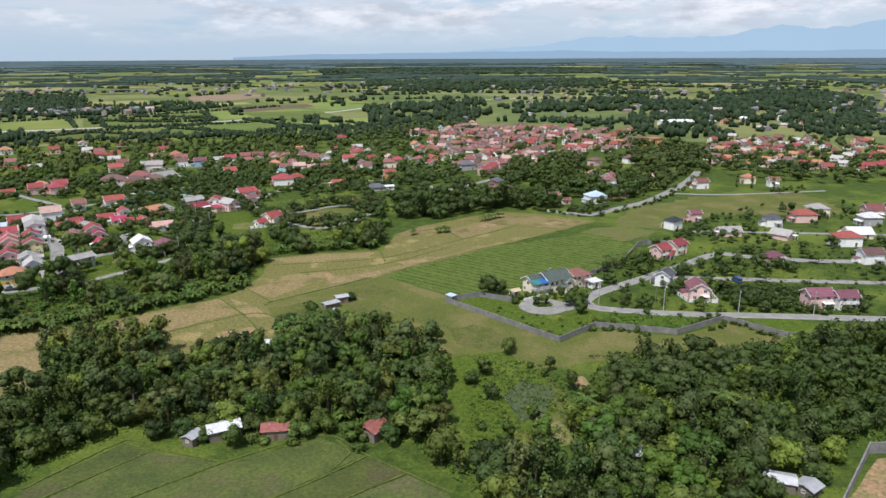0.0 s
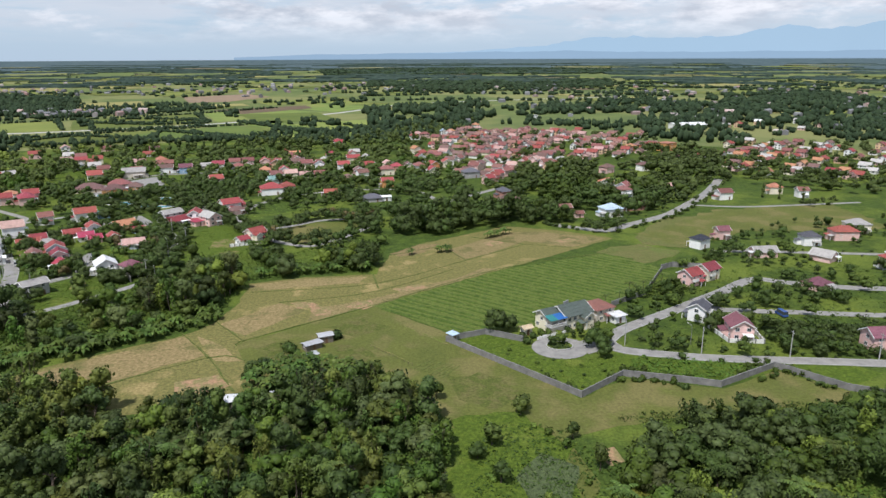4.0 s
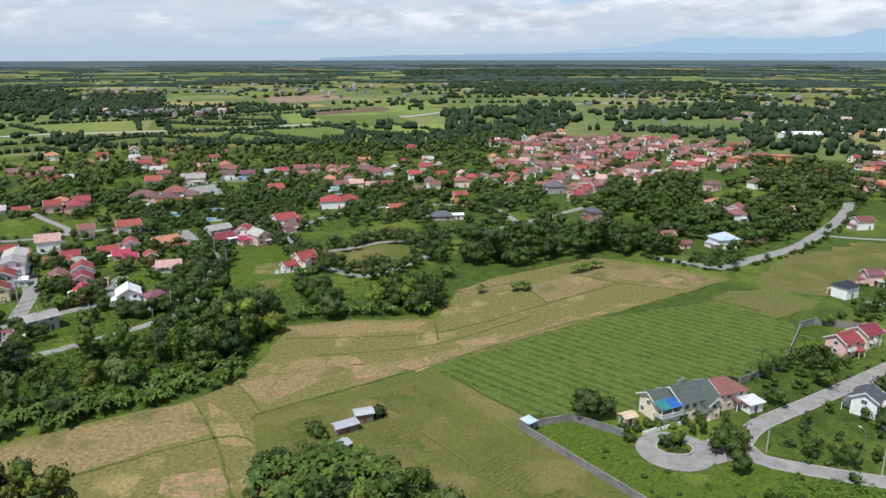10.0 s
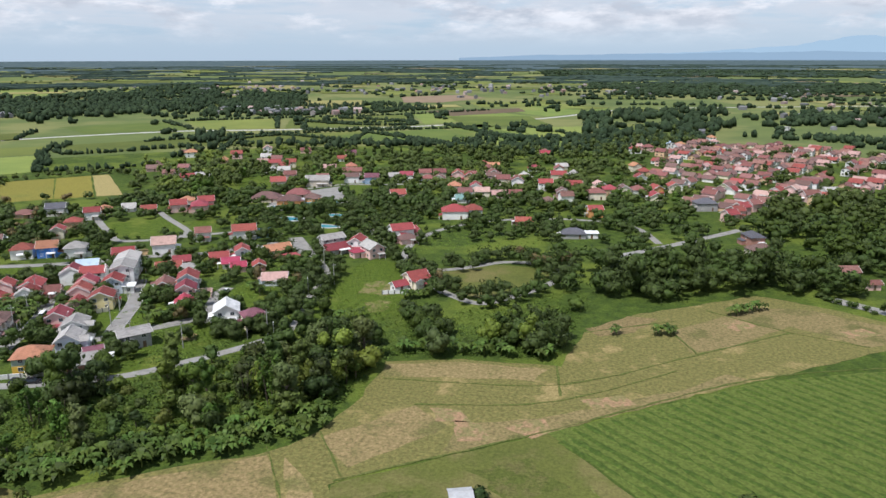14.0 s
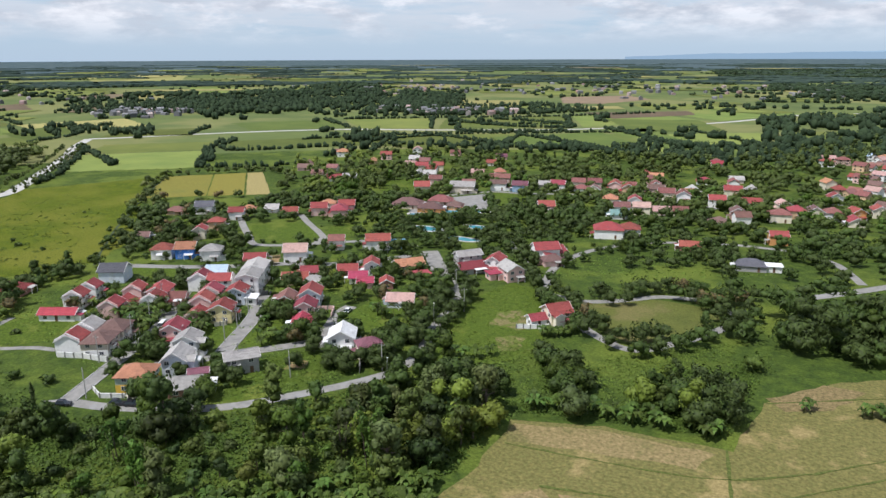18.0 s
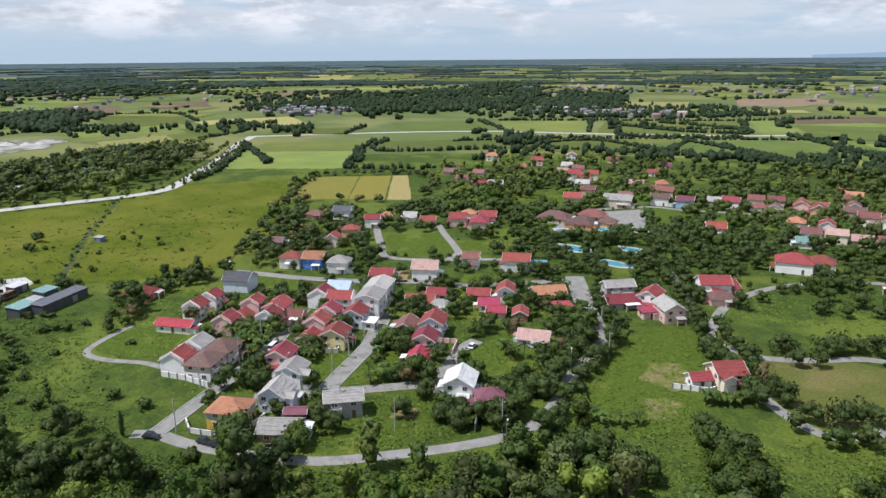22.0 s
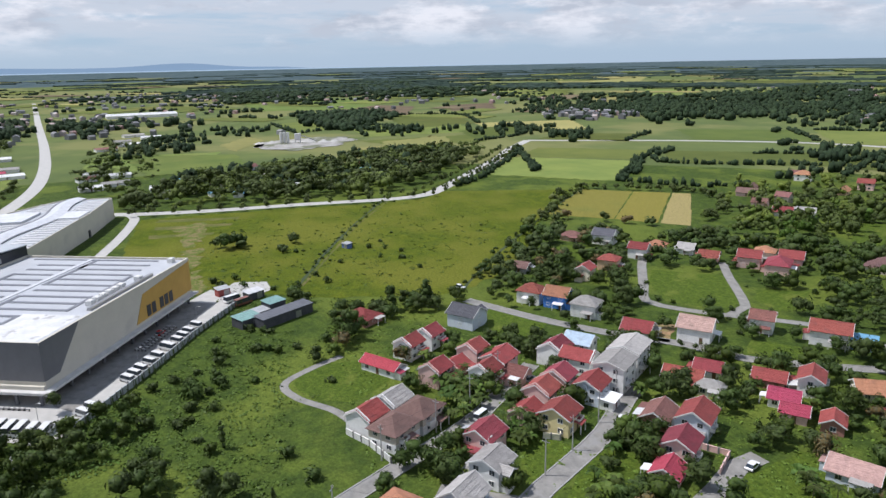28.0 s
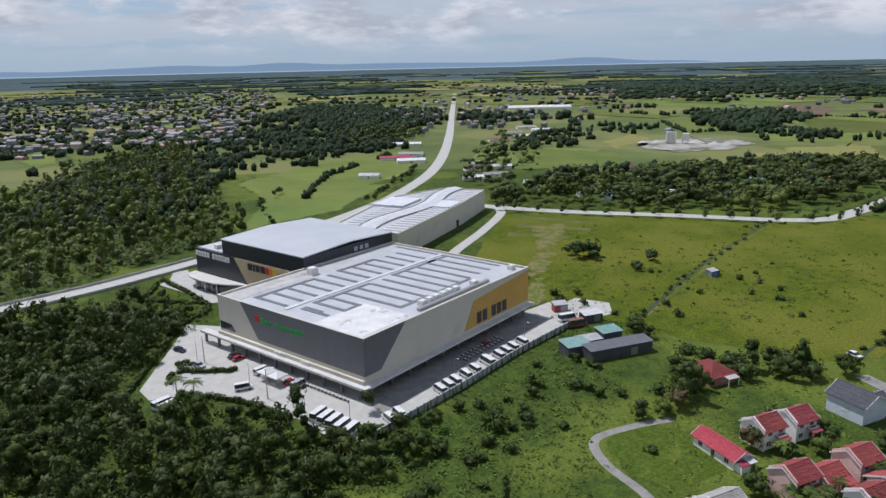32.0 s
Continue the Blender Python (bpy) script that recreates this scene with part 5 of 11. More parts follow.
for x, y, w, c, st, k in ((217, 668, "cream", "orange", 1, "hip"), (231, 675, "white", "magenta", 1, "gable"), (249, 691, "white", "plum", 1, "hip"), (160, 600, "white", "brown", 2, "hip")):
    house(x, y, 24 + _r.choice((0, 90)) + _r.uniform(-8, 8), _r.uniform(8, 10.5), _r.uniform(6.5, 8), st, w, c, k)


def subdivision(poly, along, dx, dy, skip, seed, cols):
    rng = random.Random(seed)
    u = Vector((math.cos(radians(along)), math.sin(radians(along))))
    n = Vector((-u.y, u.x))
    cx, cy = sum(p[0] for p in poly) / len(poly), sum(p[1] for p in poly) / len(poly)
    for i in range(-40, 41):
        for j in range(-40, 41):
            p = Vector((cx, cy)) + u * (i * dx + rng.uniform(-0.8, 0.8)) + n * (j * dy + (6 if j % 2 else 0) + rng.uniform(-1, 1))
            if inside(p.x, p.y, poly) and rng.random() > skip and all(math.hypot(p.x - a, p.y - b) > 8 for a, b, r in HOUSES):
                house(p.x, p.y, along + rng.choice((0, 90, 90)), rng.uniform(7.5, 9.5), rng.uniform(6.5, 7.5), rng.choice((1, 1, 2)), rng.choice(("white", "cream", "pink", "peach", "white")), rng.choice(cols), "gable")


subdivision([(20, 560), (-15, 660), (-10, 800), (20, 900), (130, 900), (230, 840), (205, 720), (100, 620), (60, 575)], 62, 11.0, 15.5, 0.30, 4, ("brick", "red", "brown", "rust", "pink", "brown", "rust"))
subdivision([(225, 590), (250, 690), (300, 780), (420, 760), (470, 650), (400, 560), (300, 540)], 40, 13, 19, 0.4, 8, ("red", "orange", "brick", "crimson", "brown", "grey"))
subdivision([(280, 900), (330, 1050), (520, 1050), (520, 900)], 40, 26, 34, 0.6, 9, ("grey", "red", "brown", "white"))

# the eastern plots
house(54.2, 271.6, 30, 8.0, 8.4, 2, "beige", "brick", "hip", rise=2.1, label="two-storey house with a dull red hipped roof", porch=(4, 2, 1, "brick"))
house(60.4, 267.6, 30, 4.4, 3.6, 1, "white", "white", "flat", rise=0.3, label="white flat-roofed porch beside the red-roofed house")
house(27.5, 256.2, 30, 3.2, 2.4, 1, "cream", "straw", rise=0.4, label="small shelter with a straw-coloured roof", trim=False)
house(3, 250.5, 45, 2.2, 2.2, 1, "grey", "sky", "flat", rise=0.2, label="small concrete guard post at the corner of the wall")
for x, y, a, L, W, st, w, c, k in (
    (99.5, 309, 35, 9, 8, 2, "pink", "crimson", "gable"), (109, 316.5, 35, 9.5, 8, 2, "cream", "crimson", "gable"), (89.5, 270, 55, 8, 7, 2, "white", "slate", "gable"), (97, 254, 85, 10, 8.5, 2, "pink", "plum", "gable"),
    (148, 303.5, 30, 10, 9, 1, "pink", "plum", "hip"), (123, 365, 35, 9, 7.5, 2, "white", "black", "hip"), (140, 382, 10, 7.5, 6, 2, "pink", "plum", "gable"), (147, 350, 5, 13, 8, 1, "pink", "grey", "gable"),
    (178, 370, 0, 10, 8, 2, "white", "slate", "hip"), (171, 343, 130, 11, 9, 1, "pink", "grey", "gable"), (96, 435, 20, 13, 11, 2, "white", "sky", "hip"), (114, 451, 20, 13, 8, 1, "brick", "plum", "gable"),
):
    house(x, y, a, L * 0.82, W * 0.84, st, w, c, k)
for x, y, a, L, W, st, w, c, k in (
    (71, 447, 20, 10, 7, 1, "brick", "rust", "gable"), (77, 431, 20, 6, 4, 1, "pink", "brick", "gable"), (121, 507, 60, 12, 9, 2, "white", "brick", "gable"), (113, 520, 60, 10, 9, 2, "white", "orange", "gable"),
    (128, 589, 40, 12, 9, 2, "pink", "brown", "hip"), (158, 518, 30, 12, 9, 1, "cream", "pink", "hip"), (179, 482, 15, 11, 8, 2, "white", "brick", "gable"), (220, 501, 0, 10, 9, 2, "cream", "orange", "hip"),
    (232, 488, 0, 8, 7, 2, "white", "brick", "gable"), (138, 245, 5, 11, 8, 2, "pink", "plum", "gable"), (147, 243, 5, 9, 7, 2, "white", "plum", "gable"), (190, 300, 5, 11, 8, 2, "white", "brown", "gable"),
):
    house(x, y, a, L * 0.82, W * 0.84, st, w, c, k)
for x, y in ((200, 380), (215, 395), (232, 372), (245, 392), (210, 345), (236, 340), (262, 330), (225, 310), (250, 300), (275, 372), (290, 350), (196, 330), (265, 400), (280, 300), (300, 320), (255, 245), (275, 262)):
    house(x, y, _r.choice((0, 90)), _r.uniform(9, 12), _r.uniform(7, 9), _r.choice((1, 2)), _r.choice(("white", "cream", "pink", "grey")), _r.choice(("red", "grey", "brown", "slate", "brick", "white")), _r.choice(("gable", "hip")))
# far, large
tagged(house(305, 930, 10, 44, 16, 2, "white", "white", rise=2.5, label="long white shed with a pale metal roof"), category="shed")
tagged(house(215, 720, 35, 14, 12, 3, "orange", "orange", "flat", label="plain orange apartment block with a flat roof"), category="apartment block")


# ---------------------------------------------------------------- huts by the woods
def hut(x, y, ang, L, W, h, roofm, label, rise=0.7):
    ob = empty("hut", x, y, 0, ang, label, "hut")
    HOUSES.append((x, y, math.hypot(L, W) / 2))
    g = Geo()
    n = int(L / 0.9)
    for s in (-1, 1):
        g.slab([(-L / 2 - 0.4, s * (W / 2 + 0.4), h), (L / 2 + 0.4, s * (W / 2 + 0.4), h), (L / 2 + 0.4, 0, h + rise), (-L / 2 - 0.4, 0, h + rise)][::-s], 0.06)
    g.ob("roof", roofm, ob)
    w = Geo().box(-L / 2, L / 2, -W / 2, W / 2, 0, h)
    w.ob("wall", mat("hut_boards", (0.20, 0.17, 0.13), (0.13, 0.11, 0.085), 2, 0.9, bump=0.4), ob)
    share("door", cached("door2", lambda: Geo().box(-0.45, 0.45, -0.05, 0.02, 0, 1.9).mesh("door", M_DOOR)), None, ob, on_wall(L, W, "s", 0, 0))
    wm, pm = window_meshes(0.9, 0.8)
    for s in "we":
        share("window", wm, None, ob, on_wall(L, W, s, 0, 1.0))
    return ob


M_RUST = mat("rusty_sheet", (0.19, 0.05, 0.042), (0.27, 0.095, 0.075), 0.7, 0.7, bump=0.3, third=(0.55, 0.5, 0.48), third_scale=0.5, tthr=(0.6, 0.66))
hut(-54, 154.5, 25, 7.5, 5, 2.6, mat("white_sheet", (0.60, 0.60, 0.60), (0.48, 0.48, 0.48), 0.8, 0.5), "low farm shed with a bright white metal roof", 1.0)
hut(-60.5, 151, 70, 4, 3, 2.2, M_ZINC, "small lean-to with a zinc roof")
hut(-41, 154, 8, 6.5, 4.4, 2.6, M_RUST, "low hut with a rusty red sheet roof", 1.0)
hut(-17, 154, 55, 6, 5, 2.6, M_RUST, "hut with a rusty red sheet roof among trees", 1.1)
hut(-57, 206, 5, 9, 4, 2.8, MATS["white_sheet"], "long shed with a white metal roof at the field edge", 0.5)
hut(-44, 210, 30, 4, 3, 2.4, M_ZINC, "small grey sheet roof among banana plants")
hut(-38.4, 250.6, 25, 4.4, 3.2, 2.5, M_ZINC, "farm hut with a patched zinc roof", 0.5)
hut(-41.6, 245.0, 38, 5.6, 3.0, 2.0, M_ZINC, "open shed with a rusty zinc roof", 0.3)
hut(-40.2, 235.6, 60, 3.6, 2.8, 2.0, M_ZINC, "small shed with a pale zinc roof")
hut(45, 142, 5, 5, 4, 2.8, M_ZINC, "hut with a patched white roof between trees")
hut(72, 132, -20, 6, 4, 2.4, M_ZINC, "low shed with pale metal sheets")
hut(77, 129.5, 35, 4, 4, 2.3, M_ZINC, "low shed with ribbed pale metal sheets")
hut(20, 126, 30, 3, 2.5, 2.2, M_ZINC, "tiny shelter with a zinc roof")


# ---------------------------------------------------------------- boundary walls
def panel_wall(name, pts, h, label, material, pier=4.0, t=0.22):
    ob = empty(name, pts[0][0], pts[0][1], 0, 0, label, "wall", kind="structure")
    ox, oy = pts[0]
    pm = cached(("pier", h), lambda: Geo().box(-0.2, 0.2, -0.2, 0.2, 0, h + 0.18).mesh("pier", M_WALLC))
    for (x0, y0), (x1, y1) in zip(pts, pts[1:]):
        d = math.hypot(x1 - x0, y1 - y0)
        a = math.degrees(math.atan2(y1 - y0, x1 - x0))
        n = max(1, round(d / pier))
        w = d / n
        me = cached(("panel", round(w, 2), h, material.name), lambda: Geo().box(0.2, w - 0.2, -t / 2, t / 2, 0, h).box(0.2, w - 0.2, -t / 2 - 0.05, t / 2 + 0.05, h, h + 0.08).mesh("panel", material))
        for k in range(n):
            m = pose(x0 - ox, y0 - oy, 0, 0, 0, a) @ pose(k * w, 0, 0)
            share("panel", me, None, ob, m)
            share("pier", pm, None, ob, m)
    return ob


panel_wall("boundary_wall", [(1, 250.5), (37.5, 211.5), (52, 224.5), (68, 220.5), (77.5, 217.5), (98, 230), (112, 215.5), (128, 208)], 1.9, "weathered grey concrete boundary wall with piers", M_WALLC)
panel_wall("boundary_wall", [(1, 250.5), (14, 256.5), (26, 250)], 1.9, "weathered grey concrete boundary wall with piers", M_WALLC)
panel_wall("boundary_wall", [(62, 283), (78, 296), (94, 328)], 1.9, "weathered grey concrete wall beside the crop field", M_WALLC)
panel_wall("boundary_wall", [(94, 329), (100, 333), (118, 329)], 2.2, "pale grey concrete boundary wall", M_WALLC)
panel_wall("boundary_wall", [(77, 119), (99, 145), (130, 147)], 2.8, "long bare concrete wall round the earth lot", M_WALLC)
panel_wall("garden_wall", [(-186, 268), (-180, 266), (-169, 272), (-173, 283)], 1.3, "low white garden wall round the orange-roofed house", M_TRIM, pier=3)
panel_wall("garden_wall", [(-151, 321), (-143, 332), (-137, 328)], 1.3, "low white wall round the white-roofed house", M_TRIM, pier=3)
panel_wall("garden_wall", [(-199, 281.5), (-208, 279.5), (-216, 276)], 1.6, "low pale wall in front of the duplex", M_TRIM, pier=3)
panel_wall("garden_wall", [(90, 262), (92, 249), (103, 248), (104, 260)], 1.3, "low wall round the plum-roofed house", M_TRIM, pier=3)

for pts, h, mt in (([(-141.5, 331), (-131.5, 317.5), (-128.5, 313)], 2.4, M_WALLC), ([(-211.4, 280.4), (-201.4, 284.6), (-204.6, 291)], 1.6, wall_mat("white")), ([(-175.1, 272.0), (-180.2, 285.2)], 1.6, wall_mat("white")), ([(-170.4, 267.6), (-174.6, 270.4)], 1.6, wall_mat("cream")), ([(-150.6, 324), (-153.0, 331.5), (-149, 335)], 1.8, wall_mat("white")),
                   ([(-199, 326), (-191, 321), (-193.6, 317.6)], 1.5, wall_mat("cream")), ([(-176.4, 346), (-168.6, 351), (-164, 343.6)], 1.5, wall_mat("pink")), ([(-104, 367.6), (-95.5, 371.5), (-92.5, 378)], 1.5, wall_mat("white"))):
    panel_wall("garden_wall", pts, h, "low rendered garden wall beside a house", mt, pier=2.6, t=0.18)


# the large house beside the crop field: stepped gables, a tented balcony, a porch and roof tanks
def large_house():
    ob = empty("house", 41.0, 263.6, 0, 30, "large two-storey cream house with grey-green gabled roofs and white trim", "house")
    HOUSES.append((41.0, 263.6, 9.5))
    cream, green = wall_mat("cream"), roof_mat("green")
    wm, pm = window_meshes(1.4, 1.3)

    def hall(L, W, h, rise, m, ends):
        o = new("wall", body_mesh(L, W, h, rise, "gable"))
        o.parent, o.matrix_basis = ob, m
        o.data.materials.append(cream)
        r = new("roof", roof_mesh(L, W, h, rise, "gable", 0.7))
        r.parent, r.matrix_basis = ob, m
        r.data.materials.append(green)
        for e in ends:
            f = new("bargeboard", fascia_mesh(L, W, h, rise, 0.7))
            f.parent, f.matrix_basis = ob, m @ (pose(L / 2 + 0.71, 0, 0) if e > 0 else pose(-L / 2 - 0.71, 0, 0, 0, 0, 180))
            f.data.materials.append(M_TRIM)
    hall(11.0, 8.8, 5.4, 2.3, pose(3.2, 0.2, 0), (-1, 1))
    hall(6.0, 6.6, 5.2, 1.7, pose(-5.2, 1.6, 0), (-1,))
    hall(3.6, 4.0, 4.7, 1.2, pose(6.0, -4.6, 0, 0, 0, 90), (-1,))
    for x, z in ((-0.8, 0.9), (1.6, 0.9), (-0.8, 3.3), (1.6, 3.3)):
        o = share("window", wm, None, ob, pose(x, -4.2, z))
        share("pane", pm, None, o)
    for y, z in ((-2.2, 3.4), (0.4, 3.4), (2.6, 0.9)):
        o = share("window", wm, None, ob, pose(-2.31, y - 1.0, z, 0, 0, -90)) if y < 0 else share("window", wm, None, ob, pose(-8.21, y + 1.0, z, 0, 0, -90))
        share("pane", pm, None, o)
    o = share("window", wm, None, ob, pose(6.0, -6.42, 3.1))
    share("pane", pm, None, o)
    share("door", cached("door", lambda: Geo().box(-0.5, 0.5, -0.06, 0.02, 0, 2.1).mesh("door", M_DOOR)), None, ob, pose(3.4, -4.2, 0.1))
    # raised balcony with a white rail, under a blue and teal tarpaulin on posts
    Geo().box(-9.4, -2.4, -5.0, -1.75, 2.5, 2.75).ob("balcony", M_KERB, ob, "raised concrete balcony")
    Geo().box(-8.8, -3.0, -4.4, -1.75, 0, 2.5).ob("ground_storey", cream, ob)
    post = Geo().box(-0.09, 0.09, -0.09, 0.09, 2.75, 5.3).mesh("post", M_TRIM)
    for x in (-9.2, -6.0, -2.7):
        share("post", post, None, ob, pose(x, -4.8, 0))
    baluster = Geo().box(-0.06, 0.06, -0.06, 0.06, 2.75, 3.6).mesh("baluster", M_TRIM)
    for k in range(13):
        share("baluster", baluster, None, ob, pose(-9.2 + k * 0.54, -4.9, 0))
    Geo().box(-9.3, -2.5, -4.97, -4.83, 3.6, 3.72).ob("rail", M_TRIM, ob)
    Geo().box(-9.37, -9.23, -4.8, -1.8, 3.6, 3.72).ob("rail", M_TRIM, ob)
    for x0, x1, c, n in ((-9.5, -6.4, (0.03, 0.20, 0.19), "teal"), (-6.4, -2.3, (0.02, 0.12, 0.36), "blue")):
        Geo().slab([(x0, -5.2, 5.2), (x1, -5.2, 5.2), (x1, -1.6, 6.0), (x0, -1.6, 6.0)], 0.05).ob("tarpaulin", mat("tarp_" + n, c, tuple(q * 0.7 for q in c), 0.9, 0.45, bump=0.4, bump_scale=2), ob, n + " tarpaulin over the balcony")
    # porch with white pillars
    Geo().slab([(2.0, -6.8, 2.6), (4.9, -6.8, 2.6), (4.9, -4.3, 3.1), (2.0, -4.3, 3.1)], 0.12).ob("porch_roof", green, ob)
    for x in (2.2, 4.7):
        Geo().box(x - 0.15, x + 0.15, -6.7, -6.4, 0, 2.62).ob("pillar", M_TRIM, ob, "white porch pillar")
    for q, (x, y) in enumerate(((2.6, 2.9), (3.9, 3.1))):
        tank = Geo().tube([(x, y, 6.4), (x, y, 7.5 + 0.2 * q)], [0.5, 0.5], 14)
        tank.f.append(tuple(range(13, -1, -1)))
        tank.ob("water_tank", M_STEEL, ob, "steel water tank")
        Geo().box(x - 0.5, x + 0.5, y - 0.5, y + 0.5, 5.0, 6.4).ob("tank_stand", M_STEEL, ob)
    wall = empty("garden_wall", 30.6, 251.6, 0, 30, "low white stepped garden wall beside the drive", "wall", kind="structure")
    for k in range(6):
        Geo().box(k * 2.2, k * 2.2 + 2.0, -0.12, 0.12, 0, 0.9 + 0.12 * (k % 2)).ob("panel", M_TRIM, wall)
    return ob


large_house()

# ---------------------------------------------------------------- vehicles


def car(x, y, ang, paint, kind="car", label=""):
    dims = {"car": (4.3, 1.75, 0.78, 1.45), "van": (5.0, 1.9, 1.0, 2.1), "jeepney": (6.4, 2.1, 1.2, 2.5), "truck": (7.0, 2.3, 1.2, 2.7)}
    L, W, belt, top = dims[kind]
    names = {"car": "car", "van": "van", "jeepney": "minibus", "truck": "truck"}
    ob = empty(names[kind], x, y, 0.1, ang, label, names[kind], "parked vehicles")
    HOUSES.append((x, y, 2.6))

    def shell():
        g = Geo()
        x0, x1, w = -L / 2, L / 2, W / 2
        prof = [(x0, 0.35), (x1, 0.35), (x1, belt * 0.86), (x1 - 0.25, belt), (x0 + 0.1, belt), (x0, belt * 0.9)]
        n = len(prof)
        g.add([(a, -w, b) for a, b in prof] + [(a, w, b) for a, b in prof], [tuple(range(n)), tuple(range(2 * n - 1, n - 1, -1))] + [(i, n + i, n + (i + 1) % n, (i + 1) % n) for i in range(n)])
        return g.mesh("body", M_TRIM)

    def cabin():
        g = Geo()
        if kind == "car":
            lo, hi = (-L * 0.44, L * 0.24), (-L * 0.32, L * 0.08)
        else:
            lo, hi = (-L * 0.49, L * 0.40), (-L * 0.48, L * 0.30)
        w0, w1 = W / 2 - 0.03, W / 2 - 0.2
        g.add([(lo[0], -w0, belt), (lo[1], -w0, belt), (lo[1], w0, belt), (lo[0], w0, belt), (hi[0], -w1, top), (hi[1], -w1, top), (hi[1], w1, top), (hi[0], w1, top)],
              [(4, 5, 6, 7), (0, 1, 5, 4), (1, 2, 6, 5), (2, 3, 7, 6), (3, 0, 4, 7)])
        return g.mesh("cabin", M_GLASS)

    def lid():
        if kind == "car":
            a, b = -L * 0.33, L * 0.09
        else:
            a, b = -L * 0.49, L * 0.31
        return Geo().box(a, b, -W / 2 + 0.17, W / 2 - 0.17, top, top + 0.06).mesh("roof", M_TRIM)

    def wheel():
        g = Geo()
        g.tube([(0, -0.1, 0), (0, 0.1, 0)], [0.33, 0.33], 12)
        g.f.append(tuple(range(11, -1, -1)))
        return g.mesh("wheel", M_TYRE)
    pm = mat("paint_" + paint, dict(white=(0.75, 0.75, 0.74), red=(0.45, 0.03, 0.03), black=(0.02, 0.02, 0.025), silver=(0.45, 0.46, 0.47), blue=(0.04, 0.09, 0.28), grey=(0.16, 0.165, 0.17), brown=(0.25, 0.10, 0.07))[paint], None, 3, 0.25)
    share("body", cached(("cb", kind), shell), pm, ob)
    share("cabin", cached(("cc", kind), cabin), None, ob)
    share("roof", cached(("cl", kind), lid), pm, ob)
    wm = cached("wheel", wheel)
    for sx in (-1, 1):
        for sy in (-1, 1):
            share("wheel", wm, None, ob, pose(sx * L * 0.31, sy * (W / 2 - 0.08), 0.33))
    lm = cached("lamp", lambda: Geo().box(-0.02, 0.03, -0.16, 0.16, -0.07, 0.07).mesh("headlight", M_TRIM))
    for sy in (-1, 1):
        share("headlight", lm, None, ob, pose(L / 2, sy * W * 0.34, belt * 0.72))
    return ob


# ---------------------------------------------------------------- shopping mall
# its own axes: a runs along the south-east face, b along the south-west face, from the south corner
MU, MV, MO = Vector((-0.8569, 0.5155)), Vector((-0.5155, -0.8569)), Vector((-266.3, 208.2))
MALL_ANG = math.degrees(math.atan2(MU.y, MU.x))
C_CREAM = mat("mall_cream", (0.60, 0.56, 0.47), (0.55, 0.515, 0.435), 0.15, 0.8, third=(0.48, 0.45, 0.385), third_scale=0.08, tthr=(0.55, 0.8))
C_GREY = mat("mall_grey_cladding", (0.150, 0.152, 0.162), (0.130, 0.132, 0.142), 0.3, 0.45)
C_BLACK = mat("mall_black_cladding", (0.016, 0.019, 0.030), (0.022, 0.026, 0.038), 0.3, 0.4)
C_YELLOW = mat("mall_ochre", (0.56, 0.34, 0.075), (0.50, 0.30, 0.065), 0.2, 0.75)
C_ROOF = mat("mall_roof_sheet", (0.52, 0.53, 0.545), (0.45, 0.46, 0.475), 0.12, 0.45, 0.15, third=(0.42, 0.43, 0.45), third_scale=0.1, tthr=(0.6, 0.75))
C_PANEL = mat("roof_panel_dark", (0.13, 0.135, 0.15), (0.17, 0.175, 0.19), 0.4, 0.35)
C_WHITE = mat("mall_white_membrane", (0.68, 0.675, 0.665), (0.54, 0.54, 0.535), 0.25, 0.6, third=(0.40, 0.39, 0.38), third_scale=0.18, tthr=(0.58, 0.66))


def mall_frame(name, label, category="mall"):
    return empty(name, MO.x, MO.y, 0, MALL_ANG, label, category)


def quad_panel(g, face, pts, proud=0.12):
    """A flat panel on a wall: pts are (along, height); face 'a0' is the south-west wall, 'b0' the south-east one."""
    n = len(pts)
    if face == "a0":
        lo, hi = [(0.0, s, z) for s, z in pts], [(-proud, s, z) for s, z in pts]
    else:
        lo, hi = [(s, 0.0, z) for s, z in pts], [(s, -proud, z) for s, z in pts]
    g.add(lo + hi, [tuple(range(n)), tuple(range(2 * n - 1, n - 1, -1))] + [(i, (i + 1) % n, n + (i + 1) % n, n + i) for i in range(n)])


